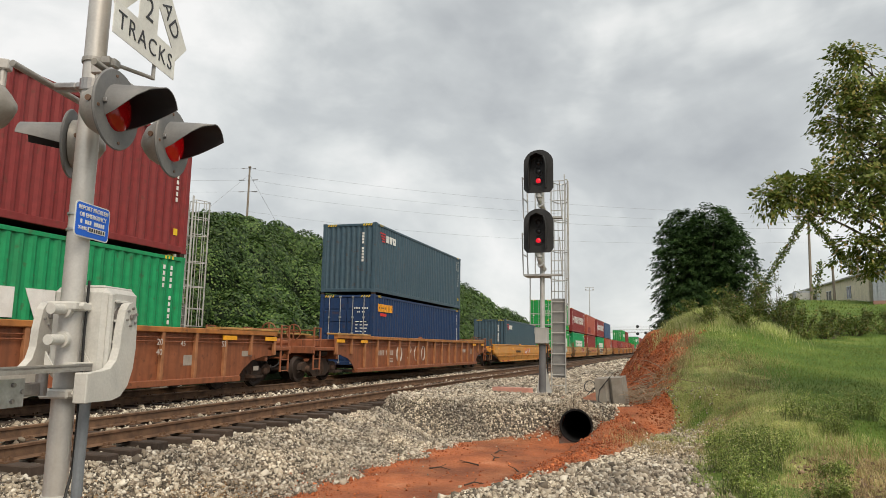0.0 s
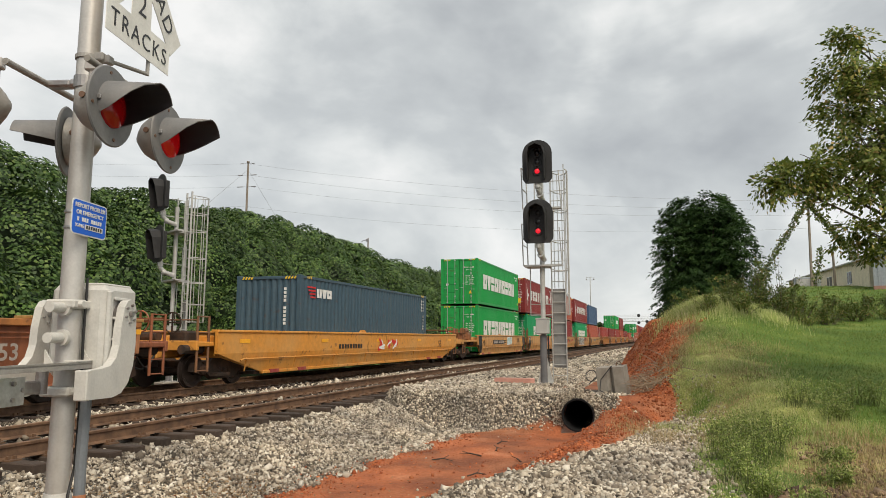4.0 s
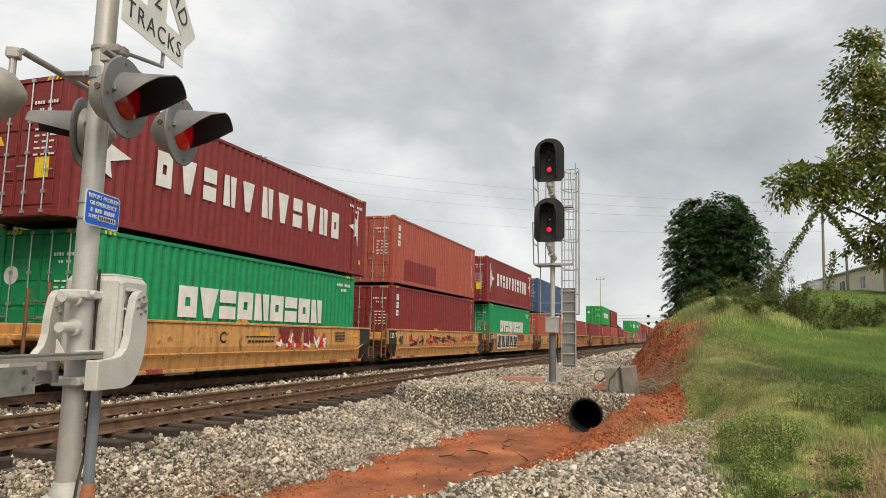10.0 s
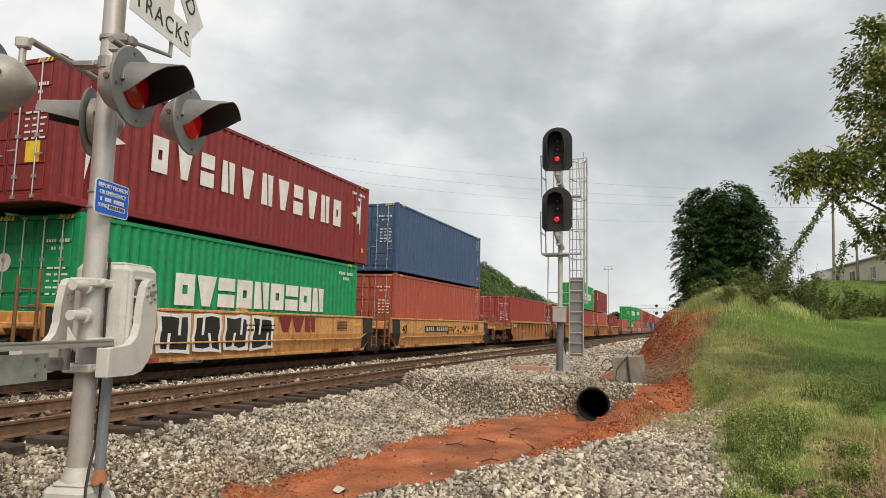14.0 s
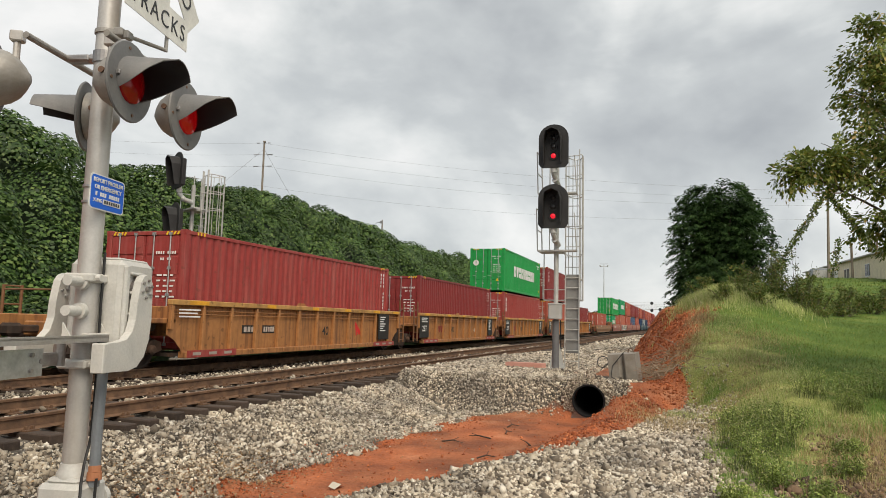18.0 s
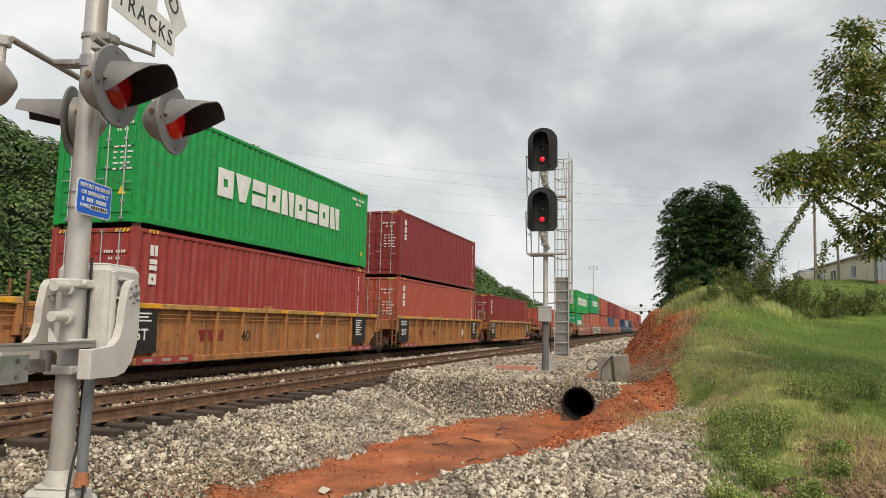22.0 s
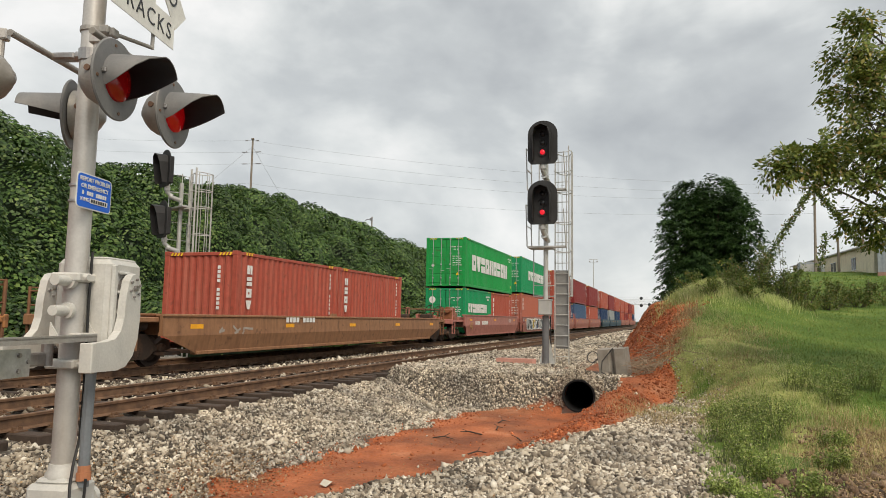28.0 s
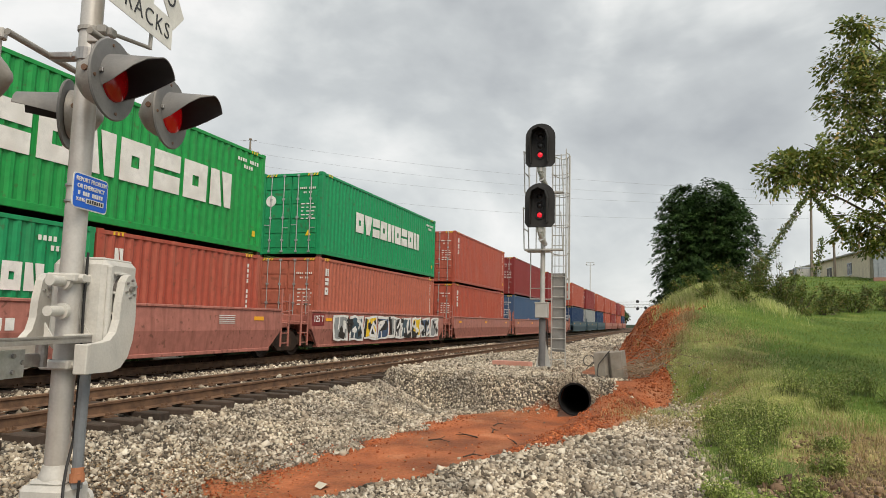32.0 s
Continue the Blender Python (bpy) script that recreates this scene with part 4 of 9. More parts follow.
def well_car(kind, color, half, y_center, label, front="joint", rear="joint", stencils=(), side_top=1.43, truck_at=None, deck_at=None):
    """One well unit; half is half the length of its side sheet. front is the end that leads (-y)."""
    body = M[color]
    iron_work = M["ladder_rust"] if color in ("car_yellow", "car_tan", "car_amber", "car_rust") else body
    ob = thing("well_car", label, "railcar", pose(TRACK_FAR, y_center, 0), "well cars of the train")
    MOVERS.append((ob, y_center, 0.0))
    top, w = (1.55, 1.5) if kind == "ribbed" else (side_top, 1.48)
    slope = 2.2 if color == "car_amber" else 1.3 if half > 8 else 0.55
    truck_at = truck_at or ((0.45, 0.45) if half > 8 else (1.1, 1.1))
    deck_at = deck_at or ((1.35, 1.35) if half > 8 else (2.2, 2.2))
    low = 0.30
    key = "%s %.2f %.2f" % (kind, half, top)
    for sx in (1, -1):
        if kind == "ribbed":
            arch = ((0.0, 0.9), (0.5, 0.9), (1.1, 0.78), (1.5, 0.55), (1.75, low)) if half > 8 else ((0.0, 0.8), (0.25, 0.68), (0.5, 0.45), (0.55, low))
            poly = [(-half + a, b) for a, b in arch[::-1]] + [(-half, top), (half, top)] + [(half - a, b) for a, b in arch]
            flat = arch[-1][0]
            part("side_sheet", cached("side_sheet|%s %d" % (key, sx), lambda: Shape().prism([(sx * (w - 0.12), a, b) for a, b in poly], (sx * 0.02, 0, 0)), body), None, ob)
            n = round(2 * half / 1.17)
            for i in range(n + 1):
                yy = -half + 0.06 + i * (2 * half - 0.12) / n
                lo_z = 0.92 if abs(yy) > half - flat - 0.05 else low + 0.05
                part("side_post", cached("side_post|%s %d %.2f" % (key, sx, lo_z), lambda: Shape().box(sx * (w - 0.1), -0.05, lo_z, sx * (w - 0.0), 0.05, top - 0.06, 0.012), M["post_tan"] if color == "car_brown" else body), None, ob, m=pose(0, yy, 0))
            part("top_chord", cached("top_chord|%s %d" % (key, sx), lambda: Shape().box(sx * (w - 0.14), -half, top - 0.07, sx * (w + 0.02), half, top + 0.06, 0.015), M["chord_rust" if color == "car_brown" else "chord_tan"]), None, ob, "worn painted top chord")
            # two added tubes stand in for a ledge and its shadow line
            part("side_rail", cached("side_rail|%s %d" % (key, sx), lambda: Shape().tube([(sx * (w - 0.05), -half + 0.1, 1.36), (sx * (w - 0.05), half - 0.1, 1.36)], 0.014, 6), body), None, ob)
            part("side_rail", cached("side_rail|low %s %d" % (key, sx), lambda: Shape().tube([(sx * (w - 0.05), -half + 0.1, 1.27), (sx * (w - 0.05), half - 0.1, 1.27)], 0.014, 6), body), None, ob)
            if half > 8:
                for e in (-1, 1):
                    part("walk_board", cached("walk_board|%s %d %d" % (key, sx, e), lambda: Shape().box(sx * (w - 0.4), e * (half - 2.8), top + 0.06, sx * (w + 0.03), e * (half + 0.05), top + 0.12, 0.01), M["chord_tan"]), None, ob, "worn wooden-looking top plate")
                    for q in (0.3, 2.3):
                        part("reflector_strip", cached("reflector_strip|%d %.2f" % (sx, top), lambda: Shape().box(sx * (w - 0.02), -0.3, top - 0.21, sx * (w + 0.006), 0.3, top - 0.1), M["reflector"]), None, ob, "amber reflective strip", m=pose(0, e * (half - q), 0))
            for f, ln in ((-0.86, 0.35), (-0.4, 0.22), (-0.03, 0.2), (0.3, 0.22), (0.66, 0.3), (0.93, 0.3)):
                if color != "car_brown":
                    part("yellow_strip", cached("yellow_strip|%d %.2f" % (sx, ln), lambda: Shape().box(sx * (w + 0.018), -ln, top - 0.05, sx * (w + 0.024), ln, top + 0.045), M["chord_yellow"]), None, ob, "yellow painted stretch of the chord", m=pose(0, f * half, 0))
            part("bottom_sill", cached("bottom_sill|%s %d" % (key, sx), lambda: Shape().box(sx * (w - 0.22), -half + flat, low - 0.06, sx * (w + 0.01), half - flat, low + 0.09, 0.015), body), None, ob)
        else:
            mid = 0.86 if top > 1.3 else 0.74
            poly = [(-half, 0.82), (-half, top), (half, top), (half, 0.82), (half - slope, low), (-half + slope, low)]

            def sheet():
                s = Shape()
                a = [(sx * w, -half, top), (sx * w, half, top), (sx * (w + 0.03), half, mid), (sx * (w + 0.03), -half, mid)]
                s.add(a, [(0, 1, 2, 3)])
                s.add([(sx * (w + 0.03), -half, mid), (sx * (w + 0.03), half, mid), (sx * (w - 0.06), half - slope, low), (sx * (w - 0.06), -half + slope, low)], [(0, 1, 2, 3)])
                s.prism([(sx * (w - 0.1), y, z) for y, z in poly], (sx * 0.02, 0, 0))
                for e in (-half, half):
                    s.add([(sx * w, e, top), (sx * (w + 0.03), e, mid), (sx * (w - 0.1), e, mid), (sx * (w - 0.1), e, top)], [(0, 1, 2, 3)])
                return s

            part("side_sheet", cached("side_sheet|%s %d" % (key, sx), sheet, body), None, ob)
            part("top_chord", cached("top_chord|%s %d" % (key, sx), lambda: Shape().box(sx * (w - 0.2), -half, top - 0.02, sx * (w + 0.035), half, top + 0.05, 0.015), body), None, ob)
            part("bottom_sill", cached("bottom_sill|%s %d" % (key, sx), lambda: Shape().box(sx * (w - 0.24), -half + slope, low - 0.04, sx * (w - 0.02), half - slope, low + 0.05, 0.012), body), None, ob)
            for i in range(5 if half > 8 else 3):
                yy = -half + 1.2 + i * (2 * half - 2.4) / (4 if half > 8 else 2)
                part("reflector_strip", cached("reflector_strip|%d %.2f" % (sx, top), lambda: Shape().box(sx * (w + 0.018), -0.24, top - 0.3, sx * (w + 0.026), 0.24, top - 0.19), M["reflector"]), None, ob, "amber reflective strip", m=pose(0, yy, 0))
            if color in ("car_yellow", "car_amber"):
                part("side_pipe", cached("side_pipe|%s %d" % (key, sx), lambda: Shape().tube([(sx * (w + 0.03), -half + 1.0, 0.66), (sx * (w + 0.06), -half + 1.1, 0.7), (sx * (w + 0.06), half - 1.1, 0.7), (sx * (w + 0.03), half - 0.6, 0.86)], 0.022, 6), body), None, ob)
                for i in range(6 if half < 8 else 8):
                    yy = -half + 1.3 + i * (2 * half - 2.6) / (5 if half < 8 else 7)
                    part("side_gusset", cached("side_gusset|%d" % sx, lambda: Shape().prism([(sx * (w - 0.05), -0.02, 0.36), (sx * (w + 0.05), -0.02, 0.7), (sx * (w - 0.02), -0.02, 0.78)], (0, 0.04, 0)), body), None, ob, m=pose(0, yy, 0))
                for e in (-1, 1):
                    for q in (0.6, 2.2):
                        part("red_plate", cached("red_plate|%d" % sx, lambda: Shape().box(sx * (w - 0.06), -0.25, 0.27, sx * (w - 0.01), 0.25, 0.37), M["red_box"]), None, ob, "red and white plate on the sill", m=pose(0, e * (half - slope - q), 0))

                    def black_end():
                        s, k = Shape(), 0.006
                        y0, y1 = e * half, e * (half - 0.8)
                        yl = e * (half - slope - 0.05)
                        s.add([(sx * (w + k), y0, top - 0.02), (sx * (w + k), y1, top - 0.02), (sx * (w + 0.03 + k), y1, mid), (sx * (w + 0.03 + k), y0, mid)], [(0, 1, 2, 3)])
                        return s.add([(sx * (w + 0.03 + k), y0, mid), (sx * (w + 0.03 + k), y1, mid), (sx * (w - 0.06 + k), y1, low + 0.02), (sx * (w - 0.06 + k), yl, low + 0.02)], [(0, 1, 2, 3)])
                    if half < 8:
                        part("end_plate", black_end(), M["black_paint"], ob, "black-painted end of the side")
        part("tie_down", cached("tie_down|%s %d" % (key, sx), lambda: Shape().prism([(sx * (w - 0.18), -0.3, top + 0.03), (sx * (w - 0.18), 0.3, top + 0.03), (sx * (w - 0.18), 0.16, top + 0.15), (sx * (w - 0.18), -0.16, top + 0.15)], (sx * 0.05, 0, 0)), body), None, ob, m=pose(0, -half * 0.12, 0))
    floor = Shape().box(-w + 0.2, -half + 0.3, low - 0.02, w - 0.2, -half + 0.9, low + 0.06).box(-w + 0.2, half - 0.9, low - 0.02, w - 0.2, half - 0.3, low + 0.06)
    for k in range(-2, 3):
        floor.box(-w + 0.15, k * half * 0.4 - 0.15, low - 0.05, w - 0.15, k * half * 0.4 + 0.15, low + 0.04)
    part("well_floor", floor, M["truck_iron"], ob)
    for sy, end in ((-1, front), (1, rear)):
        e = sy * half
        part("end_bulkhead", cached("end_bulkhead|%s %d" % (key, sy), lambda: Shape().box(-w + 0.12, e - sy * 0.35, 0.75, w - 0.12, e - sy * 0.25, top - 0.1, 0.02), body), None, ob)
        if end == "joint":
            part("end_platform", cached("end_platform|%s %d" % (key, sy), lambda: Shape().box(-0.75, e - sy * 0.3, 0.88, 0.75, e + sy * 0.95, 1.08, 0.03).box(-w + 0.1, e - sy * 0.3, 1.0, w - 0.1, e + sy * 0.25, 1.12, 0.02), body), None, ob)
            if sy > 0:
                add_truck(ob, e + 1.0)
                part("draft_joint", cached("draft_joint|%s" % key, lambda: Shape().box(-0.35, e + 0.7, 0.78, 0.35, e + 1.6, 1.02, 0.04), M["truck_iron"]), None, ob)
            # corner steps and grab irons at the joint
            for sx in (1, -1):
                def corner():
                    rail, x = Shape(), sx * (w - 0.06)
                    rail.tube([(x, e + sy * 0.12, 0.35), (x, e + sy * 0.12, 2.1)], 0.034, 6)
                    rail.tube([(x, e + sy * 0.55, 0.35), (x, e + sy * 0.55, 1.95)], 0.034, 6)
                    for zz in (0.45, 0.75, 1.05, 1.4, 1.72):
                        rail.tube([(x, e + sy * 0.12, zz), (x, e + sy * 0.55, zz)], 0.018, 6)
                    return rail
                part("corner_ladder", cached("corner_ladder|%s %d %d" % (key, sy, sx), corner, iron_work), None, ob)
        else:
            ty, pl = e + sy * truck_at[sy > 0], e + sy * deck_at[sy > 0]
            add_truck(ob, ty)
            part("end_platform", cached("end_platform|%s %d %.2f" % (key, sy, pl), lambda: Shape().box(-w + 0.1, e - sy * 0.3, 1.05, w - 0.1, pl - sy * 0.25, 1.17, 0.02).box(-0.35, e, 0.75, 0.35, pl, 1.06, 0.03).box(-w + 0.08, pl - sy * 0.3, 0.95, w - 0.08, pl - sy * 0.2, 1.2, 0.02), body), None, ob)
            part("coupler", cached("coupler|", lambda: Shape().box(-0.09, -0.1, 0.82, 0.09, 0.5, 0.98, 0.03).box(-0.17, 0.4, 0.76, 0.17, 0.72, 1.02, 0.06), M["truck_iron"]), None, ob, m=pose(0, pl, 0) if sy > 0 else pose(0, pl, 0, 0, 0, 180))
            part("air_hose", cached("air_hose|%d" % sy, lambda: Shape().tube([(0.3, 0, 0.85), (0.34, sy * 0.2, 0.6), (0.3, sy * 0.42, 0.5), (0.2, sy * 0.6, 0.56)], 0.025, 6), M["black_paint"]), None, ob, m=pose(0, pl, 0))

            def rails():
                s = Shape()
                for sx in (1, -1):
                    x = sx * (w - 0.14)
                    for y in (pl - sy * 0.28, pl - sy * 0.72):
                        s.tube([(x, y, 0.42), (x, y, 1.82)], 0.034, 6)
                    for zz in (0.45, 0.78, 1.4, 1.8):
                        s.tube([(x, pl - sy * 0.28, zz), (x, pl - sy * 0.72, zz)], 0.018, 6)
                    s.tube([(x, pl - sy * 0.28, 1.72), (0, pl - sy * 0.28, 1.72)], 0.018, 6)
                return s
            part("end_railing", cached("end_railing|%s %d %.2f" % (key, sy, pl), rails, iron_work), None, ob)
            iron = M["truck_iron"] if kind != "ribbed" else body
            wheel_mat = M["brake_red"] if color == "car_yellow" else iron
            if color in ("car_yellow", "car_red"):
                iron = M["chord_rust" if color == "car_yellow" else "car_red"]

                def winch():
                    q = e + sy * 0.75
                    s = Shape().box(0.45, q - 0.28, 1.17, 1.15, q + 0.28, 1.55, 0.03).cyl((0.8, q - 0.45, 1.72), (0.8, q + 0.4, 1.72), 0.17, n=14)
                    s.cyl((0.35, q, 1.3), (0.35, q, 1.85), 0.07, n=10).box(0.25, q - 0.2, 1.55, 1.1, q + 0.2, 1.62, 0.01)
                    for k in range(3):
                        s.cyl((-0.5 + 0.3 * k, q, 1.17), (-0.5 + 0.3 * k, q, 1.5 + 0.08 * k), 0.06, n=8)
                    return s.tube([(-0.6, q, 1.45), (0.0, q, 1.62), (0.6, q, 1.5)], 0.025, 6)
                part("brake_machinery", cached("brake_machinery|%s %d" % (key, sy), winch, M["winch_rust"]), None, ob, "rusty brake machinery on the end deck")
            part("brake_wheel", cached("brake_wheel|%s %d %.2f" % (key, sy, pl), lambda: Shape().tube([(0.6 + 0.26 * math.cos(k * 0.4488), pl - sy * 0.24, 1.65 + 0.26 * math.sin(k * 0.4488)) for k in range(15)], 0.02, 6).box(0.35, pl - sy * 0.25, 1.63, 0.85, pl - sy * 0.22, 1.67).box(0.58, pl - sy * 0.25, 1.4, 0.62, pl - sy * 0.22, 1.9), wheel_mat), None, ob)
            part("brake_box", cached("brake_box|%s %d" % (key, sy), lambda: Shape().box(0.4, e + sy * 0.1, 1.15, 0.95, e + sy * 0.55, 1.45, 0.05), iron), None, ob)
            part("brake_cylinder", cached("brake_cylinder|%s %d" % (key, sy), lambda: Shape().cyl((-0.9, e + sy * 0.2, 1.3), (-0.2, e + sy * 0.2, 1.3), 0.13).cyl((-0.95, e + sy * 0.2, 1.3), (-0.86, e + sy * 0.2, 1.3), 0.16), iron), None, ob)
            part("air_reservoir", cached("air_reservoir|%s %d" % (key, sy), lambda: Shape().cyl((1.1, e + sy * 0.15, 0.98), (1.1, e + sy * 0.9, 0.98), 0.12, n=12), M["truck_iron"]), None, ob)
    for body_text, y, z, size, mk in stencils:
        part("stencil", text_mesh(body_text, size, M[mk], "stencil"), None, ob, m=pose(w + 0.034, y, z, 90, 0, 90))
    return ob


def label_bars(ob, w, rows, mat, name="stencil_bar"):
    for row in rows:
        part(name, bars([row], w, 0.004), M[mat], ob)


def throw_up(ob, x, y0, y1, z0, z1, n, seed, cores=("black_paint",)):
    """Fat sprayed forms: a white halo, black bodies with slits."""
    rng = random.Random(seed)
    dy = (y1 - y0) / n
    for i in range(n):
        cy, halo, core = y0 + (i + 0.5) * dy, [], []
        for k in range(12):
            a = k * math.pi / 6 + 0.26
            c, d = math.cos(a), math.sin(a)
            q = 1.0 / max(abs(c), abs(d)) * rng.uniform(0.82, 1.0)
            halo.append((x, cy + 0.5 * dy * q * c, (z0 + z1) / 2 + 0.5 * (z1 - z0) * q * d))
            q *= rng.uniform(0.78, 0.9)
            core.append((x + 0.004, cy + 0.47 * dy * q * c, (z0 + z1) / 2 + 0.48 * (z1 - z0) * q * d))
        part("sprayed_form", Shape().prism(halo, (0.003, 0, 0)), M["white_paint"], ob, "white sprayed outline")
        part("sprayed_form", Shape().prism(core, (0.003, 0, 0)), M[cores[i % len(cores)]], ob, "fat sprayed shape")
        s = Shape()
        for k in range(2):
            yy, lean = cy + (k - 0.5) * 0.3 * dy, rng.uniform(-0.12, 0.12)
            za, zb = (z0 + 0.05, z0 + 0.5 * (z1 - z0)) if (i + k) % 2 else (z0 + 0.45 * (z1 - z0), z1 - 0.08)
            s.add([(x + 0.009, yy - 0.04, za), (x + 0.009, yy + 0.05, za), (x + 0.009, yy + 0.05 + lean, zb), (x + 0.009, yy - 0.04 + lean, zb)], [(0, 1, 2, 3)])
        part("sprayed_paint", s, M["white_paint"], ob)


def chalk_loop(ob, x, y, z, ry, rz, turns, r, seed):
    """A scrawled chalk loop drawn as one flat stroke."""
    rng = random.Random(seed)
    pts = []
    for k in range(int(14 * turns) + 1):
        a = k * 2 * math.pi / 14 + rng.uniform(-0.15, 0.15)
        pts.append((x, y + ry * math.sin(a) * (1 + 0.2 * math.sin(a * 0.5)), z + rz * math.cos(a * (1 if turns > 0.8 else 0.6))))
    part("chalk_scrawl", Shape().tube(pts, r, 4), M["chalk"], ob, "faded white chalk scrawl")


def graffiti(ob, w, y0, y1, z0, z1, cols, seed, n=8):
    """Sprayed shapes: overlapping rounded strokes in several colours."""
    rng = random.Random(seed)
    for ci, c in enumerate(cols):
        s = Shape()
        step_y = (y1 - y0) / n
        for i in range(n):
            a = y0 + (i + 0.5) * step_y + rng.uniform(-0.1, 0.1) * step_y
            pts = []
            for k in range(5):
                pts.append((a + rng.uniform(-0.5, 0.5) * step_y, z0 + (z1 - z0) * (0.1 + 0.8 * rng.random())))
            wd = (0.045, 0.03, 0.02, 0.016)[ci % 4] * (z1 - z0) / 0.6 * 1.3
            for (ya, za), (yb, zb) in zip(pts, pts[1:]):
                d = Vector((yb - ya, zb - za))
                if d.length < 0.02:
                    continue
                q = Vector((-d.y, d.x)).normalized() * wd
                x = w + 0.003 * ci + 0.0005 * (len(s.f) % 5)
                s.add([(x, ya - q.x, za - q.y), (x, yb - q.x, zb - q.y), (x, yb + q.x, zb + q.y), (x, ya + q.x, za + q.y)], [(0, 1, 2, 3)])
        part("sprayed_paint", s, M[c], ob, "sprayed graffiti strokes")


HC, STD, FT40, FT20, FT45 = 2.896, 2.591, 12.192, 6.058, 13.716
WELL = 0.43


def stack(y, lower, upper=None):
    """Containers of one well: (colour, length, height, label, door, marks) each; lower may be a list of two short ones."""
    low = lower if isinstance(lower, list) else [lower]
    for i, (c, ln, h, lb, d, mk) in enumerate(low):
        first = container(c, ln, h, y + (0 if len(low) == 1 else (-3.06, 3.06)[i]), WELL, lb, d, mk)
    if upper:
        c, ln, h, lb, d, mk = upper
        gap = 0.085
        top_box = container(c, ln, h, y, WELL + low[0][2] + gap, lb, d, mk)
        # locks between the boxes stand at the corner fittings
        for sx in (1, -1):
            for sy in (1, -1):
                part("twist_lock", cached("twist_lock|", lambda: Shape().box(-0.07, -0.07, -gap, 0.07, 0.07, 0.002, 0.01), M["truck_iron"]), None, top_box, m=pose(sx * 1.14, sy * 6.0, 0))
    return first


